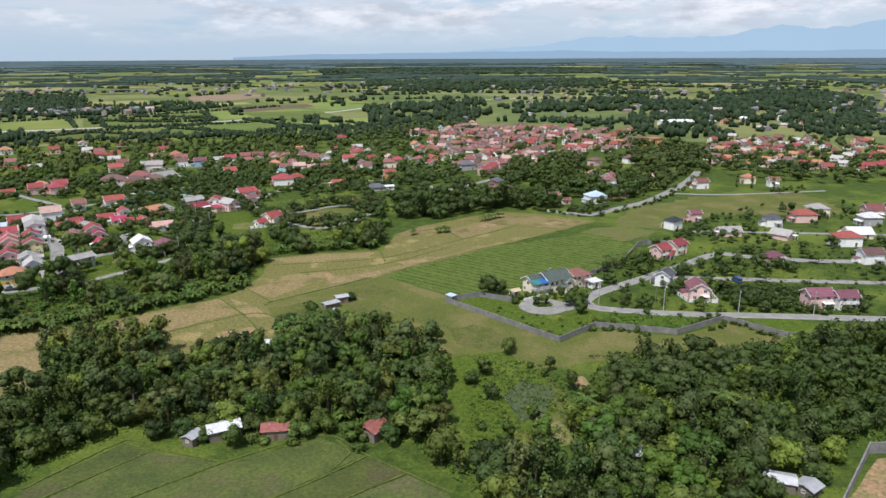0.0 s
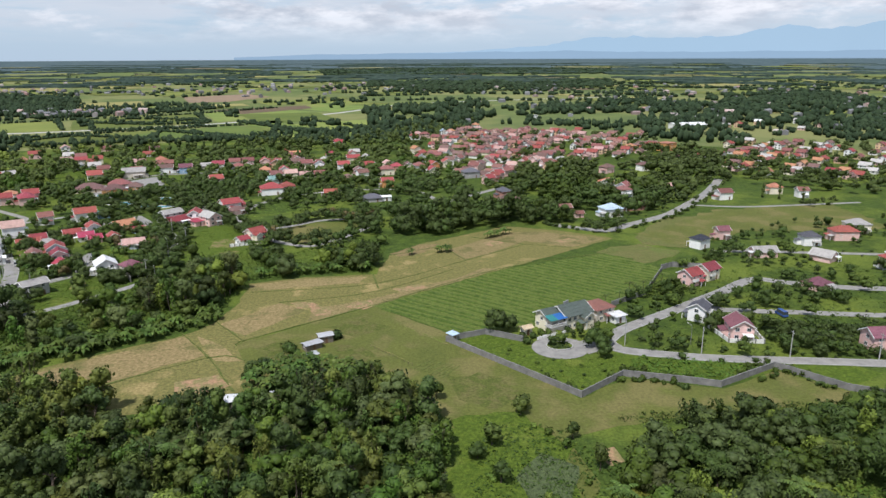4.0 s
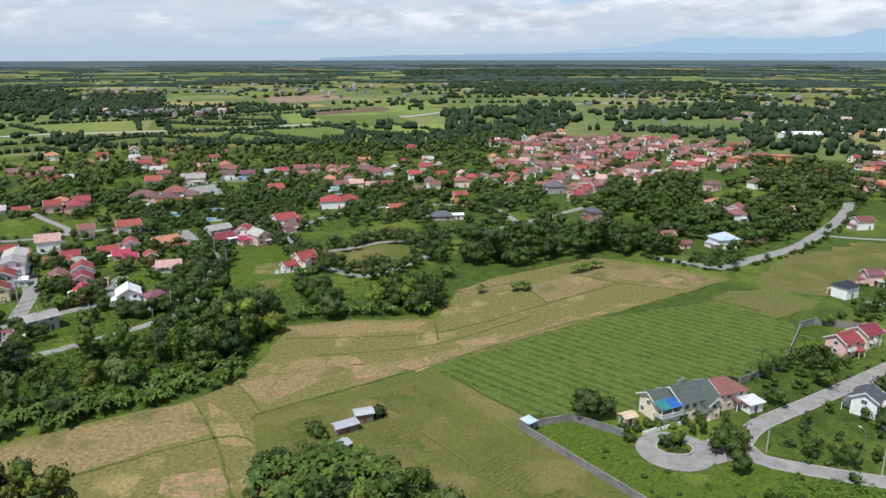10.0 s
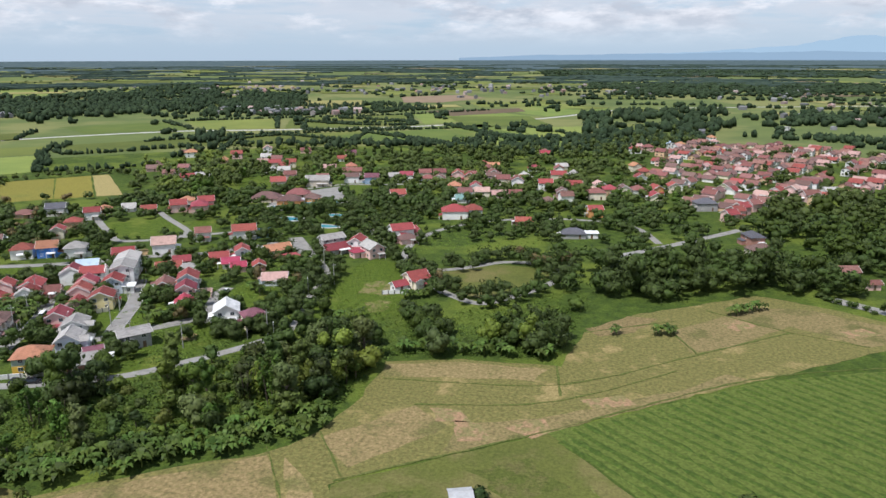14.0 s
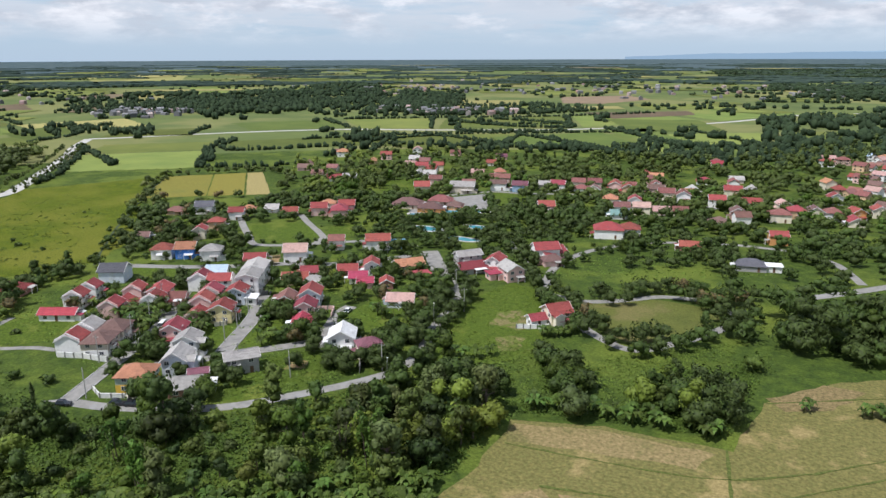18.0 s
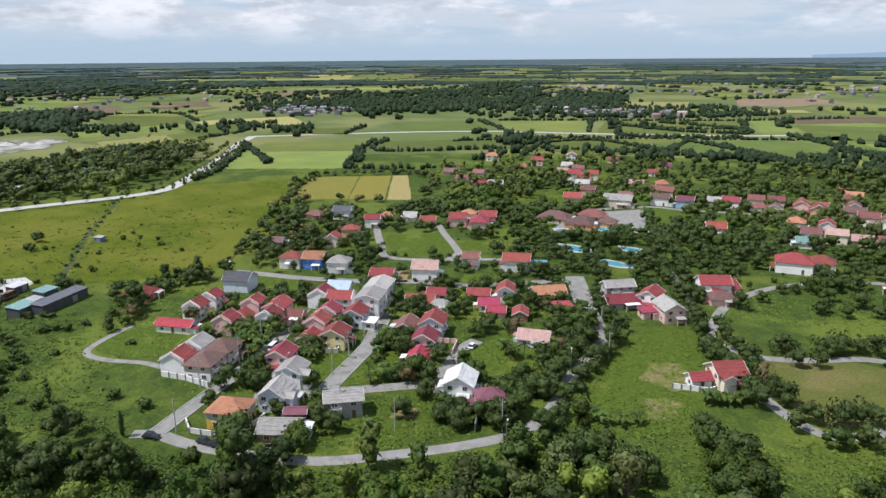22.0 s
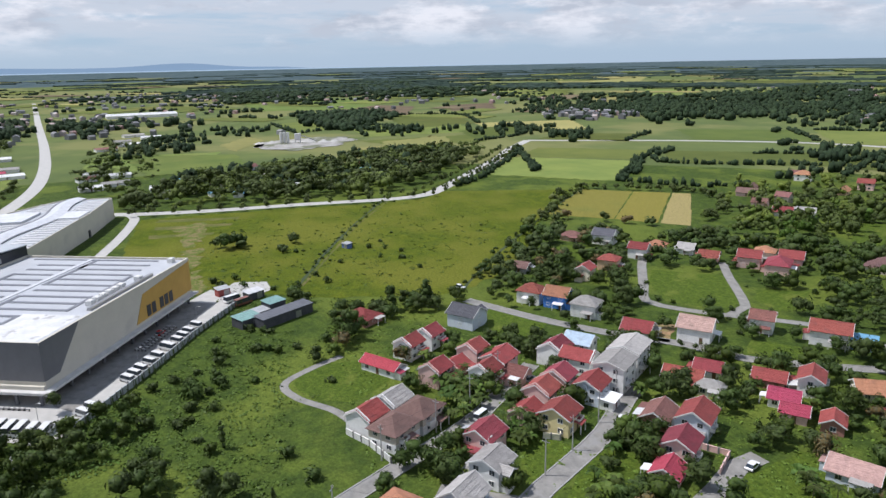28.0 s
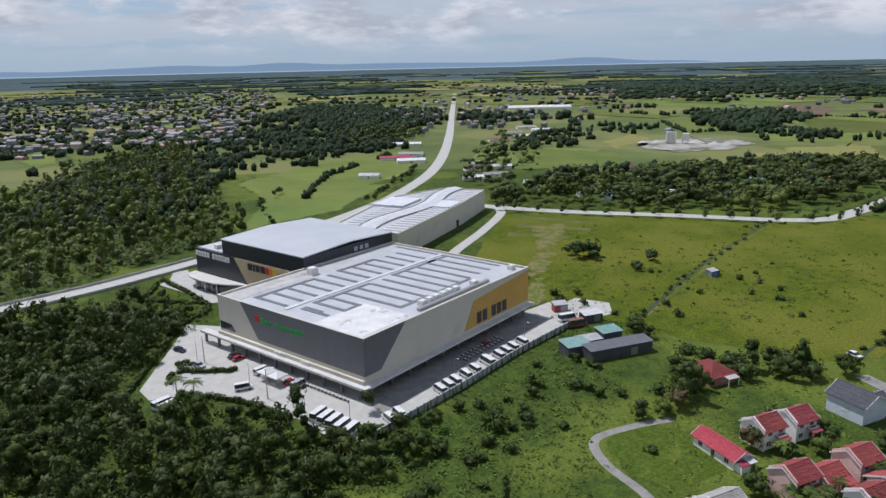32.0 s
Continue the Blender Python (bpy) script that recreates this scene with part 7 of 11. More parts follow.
# ---------------------------------------------------------------- concrete plant and far sheds
def batching_plant(x, y, ang):
    ob = empty("concrete_plant", x, y, 0, ang, "pale concrete batching plant with silos and a conveyor", "plant")
    ob.scale = (0.85, 0.85, 0.8)
    for k in range(3):
        g = Geo().tube([(k * 4.4, 0, 0), (k * 4.4, 0, 3), (k * 4.4, 0, 3.4), (k * 4.4, 0, 16)], [0.7, 1.9, 2.0, 2.0], 12)
        g.ob("silo", M_TRIM, ob)
    Geo().box(18, 26, -3, 3, 5, 14).box(18.5, 19, -2.6, -2, 0, 5).box(25, 25.5, -2.6, -2, 0, 5).box(18.5, 19, 2, 2.6, 0, 5).box(25, 25.5, 2, 2.6, 0, 5).ob("mixer_tower", M_TRIM, ob)
    Geo().slab([(26, -1, 11), (48, -1, 2), (48, 1, 2), (26, 1, 11)], 1.2).ob("conveyor", M_STEEL, ob)
    for xx, yy, r, h in ((-14, 8, 9, 4), (34, 14, 12, 5), (56, 4, 10, 4), (70, 8, 8, 3), (10, 16, 9, 3), (-30, 4, 8, 3)):
        vs = [(xx, yy, h)] + [(xx + r * math.cos(a * 0.5236) * _m.uniform(0.8, 1.1), yy + r * math.sin(a * 0.5236), 0) for a in range(12)]
        link_mesh("gravel_heap", vs, [(0, 1 + i, 1 + (i + 1) % 12) for i in range(12)], M_CONC_NEW, ob)
    return ob


batching_plant(-882, 394, 72)
patch("gravel_yard", [(-844, 358), (-908, 380), (-928, 430), (-924, 475), (-873, 481), (-829, 445), (-809, 392)], mat("pale_gravel", (0.40, 0.385, 0.355), (0.22, 0.21, 0.19), 0.09, 0.9, third=(0.12, 0.13, 0.07), third_scale=0.03, tthr=(0.5, 0.6), coords="World"), 0.45, "pale gravel yard of the concrete plant", "yard", jitter=6)
HOUSES.append((-880, 410, 60))
FARM = random.Random(17)
for x, y, L, W, c in ((-640, 205, 16, 9, "white"), (-655, 222, 20, 9, "grey"), (-690, 200, 14, 9, "rust"), (-700, 225, 16, 8, "white"), (-720, 205, 18, 9, "white"), (-742, 138, 26, 14, "white"), (-760, 120, 30, 12, "magenta"), (-790, 130, 24, 14, "grey"), (-650, 120, 16, 10, "white"),
                      (-880, 105, 40, 16, "white"), (-920, 210, 22, 12, "rust"), (-960, 235, 26, 12, "white"), (-1000, 225, 22, 10, "grey"), (-1040, 260, 24, 12, "white"), (-1080, 240, 26, 12, "grey")):
    tagged(house(x, y, 100 + FARM.uniform(-10, 10), L, W, 1, "white", c, rise=1.2, detail=0, label="low roadside shed with a metal roof"), category="shed", group="roadside sheds")
for x, y in ((-560, 300), (-585, 335), (-610, 380), (-600, 425), (-640, 330), (-660, 420), (-625, 460), (-580, 255), (-610, 250), (-640, 270), (-690, 330), (-600, 290), (-635, 385), (-572, 285), (-590, 360), (-568, 345), (-618, 410), (-650, 450)):
    house(x, y, FARM.uniform(0, 180), FARM.uniform(7, 11), 6.5, 1, "white", FARM.choice(("grey", "rust", "white", "orange", "blue")), detail=0, label="small house half hidden under trees")
tagged(house(-1500, 260, 95, 120, 34, 2, "white", "white", rise=3, detail=0, label="very long white warehouse with a low roof"), category="warehouse")
# rows of small houses along the back lanes of the village
for k, (x, y) in enumerate(((-196, 616), (-186, 621), (-176, 626), (-166, 630.5), (-156, 635), (-146, 639.5), (-331, 652), (-311, 638), (-291, 621), (-269, 589), (-262, 566), (-275, 690), (-229, 617), (-332, 730), (-433, 682), (-373, 680), (-359, 567), (-366, 594), (-322, 660), (-300, 645), (-284, 606), (-246, 596), (-240, 628), (-262, 640), (-126, 560), (-116, 565), (-106, 569.5), (-96, 574), (-72, 560), (-62, 566))):
    if all(math.hypot(x - h[0], y - h[1]) > 8 + h[2] * 0.6 for h in HOUSES[:] if h[2] < 40):
        house(x, y, 24 + FARM.uniform(-6, 6), FARM.uniform(7.5, 9.5), 7.2, FARM.choice((1, 2, 2)), FARM.choice(("white", "cream", "pink", "beige")), FARM.choice(("brick", "red", "brick", "pink", "rust", "grey")), detail=0, label="small far house on a back lane")
finish_far_houses()

# ---------------------------------------------------------------- plants
_road_pts = np.array([(x, y, w) for pts, w in ROADS for x, y in pts])
_house_pts = np.array(HOUSES)


def clear_of(x, y, pad=0.8, house_pad=0.6):
    d = np.hypot(_road_pts[:, 0] - x, _road_pts[:, 1] - y) - _road_pts[:, 2]
    if d.min() < pad:
        return False
    d = np.hypot(_house_pts[:, 0] - x, _house_pts[:, 1] - y) - _house_pts[:, 2]
    return d.min() > house_pad


def leaf_quads(rng, centres, normals, size, stretch=1.5):
    """Leaf sprays: small bent quads at the centres, facing roughly along the normals; with them, how each corner is lit."""
    n = len(centres)
    nr = normals + rng.normal(0, 0.40, (n, 3))
    nr /= np.linalg.norm(nr, axis=1, keepdims=True) + 1e-9
    t = np.cross(nr, rng.normal(0, 1, (n, 3)))
    t /= np.linalg.norm(t, axis=1, keepdims=True) + 1e-9
    b = np.cross(nr, t)
    s = size * rng.uniform(0.6, 1.35, (n, 1))
    t, b = t * s * stretch * 0.5, b * s * 0.5
    droop = np.zeros((n, 3)); droop[:, 2] = -0.25 * s[:, 0]
    v = np.stack([centres - t + droop * 0.5, centres - b * rng.uniform(0.7, 1.1, (n, 1)), centres + t + droop, centres + b * rng.uniform(0.7, 1.1, (n, 1))], 1)
    lit = normals * 0.54 + nr * 0.46
    lit /= np.linalg.norm(lit, axis=1, keepdims=True) + 1e-9
    return v.reshape(-1, 3), np.repeat(lit, 4, 0)


def lump_leaves(rng, lumps, n, size, shell=(0.76, 1.15), up=0.35):
    lumps = np.array(lumps, float)
    area = (lumps[:, 3] * lumps[:, 4] + lumps[:, 3] * lumps[:, 5] + lumps[:, 4] * lumps[:, 5])
    k = rng.choice(len(lumps), n, p=area / area.sum())
    d = rng.normal(0, 1, (n, 3)); d[:, 2] += up
    d /= np.linalg.norm(d, axis=1, keepdims=True)
    c = lumps[k, :3] + d * lumps[k, 3:] * rng.uniform(*shell, (n, 1))
    return leaf_quads(rng, c, d, size)


def three_cornered(leaves):
    """Further off a spray is a single triangle."""
    return tuple(a.reshape(-1, 4, 3)[:, :3].reshape(-1, 3) for a in leaves)


def quads_mesh(name, leaves, material, extra=None, sides=4):
    v, lit = leaves
    n = len(v) // sides
    fl = np.arange(sides * n).reshape(-1, sides).tolist()
    if extra and extra.v:
        m = len(v)
        v = np.concatenate([v, np.array(extra.v, float)])
        fl += [[i + m for i in f] for f in extra.f]
        lit = np.concatenate([lit, np.array(extra.lit, float)])
    me = bpy.data.meshes.new(name)
    me.from_pydata(v.tolist(), [], fl)
    me.update()
    me.materials.append(material)
    me.polygons.foreach_set("use_smooth", [True] * len(me.polygons))
    me.normals_split_custom_set_from_vertices(lit.tolist())
    return me


def blob(g, c, r, rng, n=6, m=4):
    """One core: a closed uneven lump with single points at its poles."""
    vs, nn = [], []
    for j in range(m + 1):
        a = math.pi * j / m
        for i in range(n if 0 < j < m else 1):
            b = 2 * math.pi * (i + 0.5 * j) / n
            k = rng.uniform(0.8, 1.05)
            d = (math.sin(a) * math.cos(b), math.sin(a) * math.sin(b), math.cos(a))
            vs.append((c[0] + r[0] * k * d[0], c[1] + r[1] * k * d[1], c[2] + r[2] * k * d[2]))
            nn.append(d)
    fs = []
    ring = lambda j, i: 0 if j == 0 else 1 + (m - 1) * n if j == m else 1 + (j - 1) * n + i % n
    for j in range(m):
        for i in range(n):
            q = [ring(j, i), ring(j + 1, i), ring(j + 1, i + 1), ring(j, i + 1)]
            fs.append(tuple(dict.fromkeys(q)))
    g.add(vs, fs)
    g.lit += nn


def crown(kind, seed, leaves, size, lod=0):
    rng = np.random.default_rng(seed)
    lumps = []
    if kind == "broad":
        for k in range(10):
            a, r = rng.uniform(0, 6.28), rng.uniform(0.4, 2.6)
            s = rng.uniform(1.5, 2.3)
            lumps.append((r * math.cos(a), r * math.sin(a), rng.uniform(2.6, 5.6) - 0.25 * r, s, s, s * 0.8))
    elif kind == "tall":
        for k in range(11):
            z = rng.uniform(3.0, 9.5)
            r = rng.uniform(0.2, 2.0) * (1.1 - abs(z - 6) / 6)
            a, s = rng.uniform(0, 6.28), rng.uniform(1.1, 1.8)
            lumps.append((r * math.cos(a), r * math.sin(a), z, s, s, s))
    elif kind == "spread":
        for k in range(12):
            a, r = rng.uniform(0, 6.28), rng.uniform(0.8, 4.2)
            s = rng.uniform(1.3, 2.0)
            lumps.append((r * math.cos(a), r * math.sin(a), rng.uniform(4.6, 6.2) - 0.12 * r, s, s, s * 0.55))
    elif kind == "bamboo":
        for k in range(14):
            a, r = rng.uniform(0, 6.28), rng.uniform(0.3, 2.6)
            lumps.append((r * math.cos(a), r * math.sin(a), rng.uniform(2.5, 8.5) - 0.9 * max(0, r - 1.2), 0.8, 0.8, 1.5))
    elif kind == "street":
        for k in range(6):
            a, r = rng.uniform(0, 6.28), rng.uniform(0.1, 0.9)
            s = rng.uniform(0.8, 1.15)
            lumps.append((r * math.cos(a), r * math.sin(a), rng.uniform(2.0, 3.4), s, s, s * 0.85))
    elif kind == "cypress":
        for k in range(9):
            z = 0.9 + k * 0.75
            s = 0.85 * math.sin(math.pi * (0.18 + 0.80 * k / 9)) ** 0.7
            lumps.append((rng.uniform(-0.1, 0.1), rng.uniform(-0.1, 0.1), z, s, s, 0.8))
    else:       # bush
        for k in range(5):
            a, r = rng.uniform(0, 6.28), rng.uniform(0.1, 0.8)
            s = rng.uniform(0.6, 0.95)
            lumps.append((r * math.cos(a), r * math.sin(a), rng.uniform(0.4, 1.0), s, s, s * 0.8))
    v = lump_leaves(rng, lumps, leaves, size)
    g = Geo()
    if kind != "bamboo":
        for l in lumps[:: (1, 2, 3)[lod]]:
            k = (0.86, 0.92, 1.06)[lod]
            blob(g, l[:3], (l[3] * k, l[4] * k, l[5] * k), rng, (6, 5, 5)[lod], (4, 3, 3)[lod])
    if lod:
        v = three_cornered(v)
    return quads_mesh("crown", v, M_LEAF["mid"], g, 3 if lod else 4)


def trunk(kind, seed):
    rng = random.Random(seed)
    g = Geo()
    if kind == "bamboo":
        for k in range(4):
            a, r = rng.uniform(0, 6.28), rng.uniform(0.2, 0.9)
            g.tube([(r * math.cos(a), r * math.sin(a), 0), (1.6 * r * math.cos(a), 1.6 * r * math.sin(a), 5), (2.6 * r * math.cos(a), 2.6 * r * math.sin(a), 8)], [0.09, 0.07, 0.03], 5)
        return g.mesh("trunk", M_BARK)
    h = dict(broad=3.2, tall=6.5, spread=4.6, street=2.2, cypress=5.5, bush=0.5)[kind]
    r = dict(broad=0.32, tall=0.3, spread=0.35, street=0.13, cypress=0.14, bush=0.08)[kind]
    g.tube([(0, 0, -0.2), (rng.uniform(-.15, .15), rng.uniform(-.15, .15), h * 0.5), (rng.uniform(-.3, .3), rng.uniform(-.3, .3), h)], [r * 1.2, r * 0.85, r * 0.5], 7)
    if kind not in ("cypress", "bush"):
        for k in range(4):
            a = k * 1.57 + rng.uniform(-0.5, 0.5)
            q = h * rng.uniform(0.55, 0.9)
            e = r * 6.0
            g.tube([(0, 0, q), (e * 0.5 * math.cos(a), e * 0.5 * math.sin(a), q + e * 0.45), (e * math.cos(a), e * math.sin(a), q + e * 0.7)], [r * 0.45, r * 0.3, r * 0.12], 5)
    return g.mesh("trunk", M_BARK)


def arched(vs):
    """Broad leaves: each corner is lit by its own face, turned a little upwards."""
    v = np.array(vs, float).reshape(-1, 4, 3)
    nn = np.cross(v[:, 2] - v[:, 0], v[:, 3] - v[:, 1])
    flip = nn[:, 2] < 0
    v[flip] = v[flip][:, ::-1]
    nn[flip] *= -1
    nn /= np.linalg.norm(nn, axis=1, keepdims=True) + 1e-9
    nn[:, 2] += 0.25
    nn /= np.linalg.norm(nn, axis=1, keepdims=True)
    return v.reshape(-1, 3), np.repeat(nn, 4, 0)


def banana_mesh(seed):
    rng = np.random.default_rng(seed)
    vs = []
    for k in range(9):
        a = k * 2.4 + rng.uniform(-0.3, 0.3)
        L, w, lift = rng.uniform(1.8, 2.6), rng.uniform(0.45, 0.6), rng.uniform(0.5, 1.3)
        d, s = np.array((math.cos(a), math.sin(a))), np.array((-math.sin(a), math.cos(a)))
        prev = None
        for j in range(5):
            t = j / 4
            r, z = L * (0.1 + 0.9 * t) * (0.8 if lift > 1 else 1), 2.2 + lift * math.sin(t * 2.4) * 1.2 - 0.7 * t * t
            ww = w * math.sin(math.pi * (0.12 + 0.86 * t))
            c = d * r
            cur = [(*(c - s * ww), z - 0.12), (*(c + s * ww), z - 0.12)]
            if prev is not None:
                vs += [prev[0], prev[1], cur[1], cur[0]]
            prev = cur
    return quads_mesh("leaves", arched(vs), M_LEAF["banana"])


def palm_mesh(seed):
    rng = np.random.default_rng(seed)
    vs = []
    for k in range(15):
        a = k * 2.4 + rng.uniform(-0.2, 0.2)
        L, lift = rng.uniform(2.6, 3.6), rng.uniform(-0.3, 1.3)
        d, s = np.array((math.cos(a), math.sin(a))), np.array((-math.sin(a), math.cos(a)))
        for j in range(6):
            t = (j + 0.5) / 6
            r, z = L * t, 7.0 + lift * t * 1.6 - 1.9 * t * t
            ww = 0.65 * math.sin(math.pi * (0.15 + 0.8 * t))
            c = d * r
            for sg in (-1, 1):
                vs += [(*(c - d * 0.25), z), (*(c + d * 0.25), z), (*(c + d * 0.45 + s * sg * ww), z - 0.35), (*(c + d * 0.2 + s * sg * ww), z - 0.4)]
    return quads_mesh("fronds", arched(vs), M_LEAF["mid"])


# kind: leaves and leaf size near, then further off
SPEC = dict(broad=((470, 0.53), (215, 0.82), (62, 1.35)), tall=((440, 0.53), (220, 0.76), (62, 1.25)), spread=((500, 0.55), (260, 0.82), (72, 1.35)), bamboo=((560, 0.52), (300, 0.85), (90, 1.4)), street=((240, 0.36), (150, 0.55), (60, 0.8)), cypress=((240, 0.3), (160, 0.45), (70, 0.6)), bush=((150, 0.34), (90, 0.5), (40, 0.75)))
SPREAD = dict(broad=3.6, tall=3.0, spread=5.0, bamboo=2.8, street=1.6, cypress=0.8, bush=1.3)
WORDS = dict(broad="round leafy tree", tall="tall leafy tree", spread="wide spreading tree", bamboo="feathery clump of bamboo", street="small clipped street tree", cypress="slim dark cypress", bush="leafy green bush")
TONE = dict(yellow="yellow-green", grey="grey-green", dark="dark green", mid="green", light="bright green", bamboo="yellow-green", scrub="fresh green", bloom="red-flowering", dry="straw-coloured", banana="green", grass="grass-green")


QUEUE = []


def tree(x, y, kind="broad", scale=1.0, tone="mid", rng=random):
    QUEUE.append((far_from_walk(x, y), x, y, kind, scale, tone, rng.randrange(4), rng.uniform(0, 360), rng.uniform(0.85, 1.15)))


def plant_all(singles):
    """The nearest plants become things of their own; the rest are joined by colour and stretch of land."""
    QUEUE.sort()
    joined, wood = {}, {}
    for i, (far, x, y, kind, scale, tone, var, turn, tall) in enumerate(QUEUE):
        lod = 0 if far < 100 else 1 if far < 270 else 2
        gx, gy, gz = place(x, y)
        n, s = SPEC[kind][lod]
        cm = cached(("crown", kind, lod, var), lambda: crown(kind, 100 * var + len(kind) * 7 + 1, n, s, lod))
        m = pose(gx, gy, gz, 0, 0, turn) @ Matrix.Diagonal((scale, scale, scale * tall, 1))
        label = f"{TONE[tone]} {WORDS[kind]}"
        if i < singles:
            if kind == "bush":
                ob = share("bush", cm, M_LEAF[tone], None, m)
                tagged(ob, label, "bush", "bushes")
                continue
            tm = cached(("trunk", kind, var), lambda: trunk(kind, var))
            ob = share("tree" if kind != "bamboo" else "bamboo", tm, None, None, m)
            tagged(ob, label, "tree" if kind != "bamboo" else "bamboo", "trees")
            share("crown", cm, M_LEAF[tone], ob)
            continue
        if cm.name not in wood:
            v = np.empty(len(cm.vertices) * 3, np.float32)
            cm.vertices.foreach_get("co", v)
            lit = np.zeros((len(cm.vertices), 3), np.float32)
            corner = np.empty(len(cm.loops) * 3, np.float32)
            cm.corner_normals.foreach_get("vector", corner)
            at = np.empty(len(cm.loops), np.int32)
            cm.loops.foreach_get("vertex_index", at)
            lit[at] = corner.reshape(-1, 3)
            wood[cm.name] = (v.reshape(-1, 3), [tuple(p.vertices) for p in cm.polygons], lit)
        v, f, lit = wood[cm.name]
        mm = np.array(m)
        spin = np.array(Matrix.Rotation(radians(turn), 3, "Z"))
        zone = "near" if far < 330 else ("west" if x < -330 else "north" if x < 20 else "east")
        joined.setdefault((tone, zone), []).append((v @ mm[:3, :3].T + mm[:3, 3], f, lit @ spin.T))
    for (tone, zone), pieces in joined.items():
        vs = np.concatenate([p[0] for p in pieces])
        fs, at = [], 0
        for p, f, _ in pieces:
            fs += [tuple(i + at for i in q) for q in f]
            at += len(p)
        me = bpy.data.meshes.new("tree_canopy")
        me.from_pydata(vs.tolist(), [], fs)
        me.update()
        me.materials.append(M_LEAF[tone])
        me.polygons.foreach_set("use_smooth", [True] * len(me.polygons))
        me.normals_split_custom_set_from_vertices(np.concatenate([p[2] for p in pieces]).tolist())
        tagged(new("tree_canopy", me), f"many {TONE[tone]} trees and bushes among the houses and fields", "trees", kind="stuff")


def banana(x, y, scale, rng):
    var = rng.randrange(3)
    sm = cached("bstem", lambda: Geo().tube([(0, 0, -0.1), (0.05, 0, 1.2), (0, 0.05, 2.5)], [0.17, 0.14, 0.09], 6).mesh("stem", M_LEAF["bamboo"]))
    ob = share("banana_plant", sm)
    ob.matrix_basis = pose(x, y, 0, 0, 0, rng.uniform(0, 360)) @ Matrix.Diagonal((scale, scale, scale, 1))
    tagged(ob, "banana plant with broad arching green leaves", "banana plant", "banana plants")
    share("leaves", cached(("ban", var), lambda: banana_mesh(var)), None, ob)
    return ob


def palm(x, y, scale, rng):
    var = rng.randrange(3)
    sm = cached("pstem", lambda: Geo().tube([(0, 0, -0.2), (0.3, 0.1, 3.5), (0.0, 0.0, 7.1)], [0.24, 0.17, 0.13], 7).mesh("trunk", M_BARK))
    ob = share("palm", sm)
    ob.matrix_basis = pose(x, y, 0, 0, 0, rng.uniform(0, 360)) @ Matrix.Diagonal((scale, scale, scale, 1))
    tagged(ob, "palm with long drooping green fronds", "palm", "palms")
    share("fronds", cached(("palm", var), lambda: palm_mesh(var)), None, ob)
    return ob


def points_in(poly, spacing, rng, jitter=0.45):
    xs, ys = [p[0] for p in poly], [p[1] for p in poly]
    x = min(xs)
    while x < max(xs):
        y = min(ys)
        while y < max(ys):
            px, py = x + rng.uniform(-jitter, jitter) * spacing, y + rng.uniform(-jitter, jitter) * spacing
            if inside(px, py, poly):
                yield px, py
            y += spacing
        x += spacing


OPEN = ([(-182, 304), (-195, 314), (-195, 318), (-187, 321.5), (-179, 308)], [(-171.6, 309.7), (-184, 324.5), (-179, 336), (-171, 327), (-164.6, 317.7)], [(-161.5, 348.6), (-163, 367), (-149.6, 378), (-142.7, 362.7), (-140, 352), (-137, 342), (-144, 333.6), (-157, 339.6)],
        [(-249, 270), (-260, 279), (-255, 295), (-239, 296), (-231, 282), (-236, 274)], [(-151, 281.4), (-160, 295.4), (-160, 308), (-150, 322.6), (-134.6, 303.4), (-142.4, 286)], *PLOTS, CLUB)


def grove(poly, spacing, kinds, tones, scales, seed, pad=0.5, keep=1.0, hp=0.2, over=0.3, out=(), clump=False):
    """Trees over a stretch of ground, off the roads and houses."""
    rng = random.Random(seed)
    for x, y in points_in(poly, spacing, rng):
        lush = math.sin(x * 0.118 + 1.3) * math.sin(y * 0.131 + 0.7) + 0.6 * math.sin(x * 0.052 - y * 0.071 + 2.0) + 0.4 * math.sin(x * 0.29 + y * 0.23)
        if rng.random() > keep * (1.0 if not clump else 1.45 if lush > 0.12 else 0.45) or any(inside(x, y, q) for q in out):
            continue
        k = rng.choice(kinds)
        s = rng.uniform(*scales)
        if clear_of(x, y, pad + (over * SPREAD[k] * s if k != "bush" else 0.3), hp + (0.30 * SPREAD[k] * s)):
            tree(x, y, k, s, rng.choice(tones), rng)


def row_of(pts, spacing, kinds, tones, scales, seed, wob=1.0):
    rng = random.Random(seed)
    for p in smooth_line(pts, spacing):
        tree(p.x + rng.uniform(-wob, wob), p.y + rng.uniform(-wob, wob), rng.choice(kinds), rng.uniform(*scales), rng.choice(tones), rng)


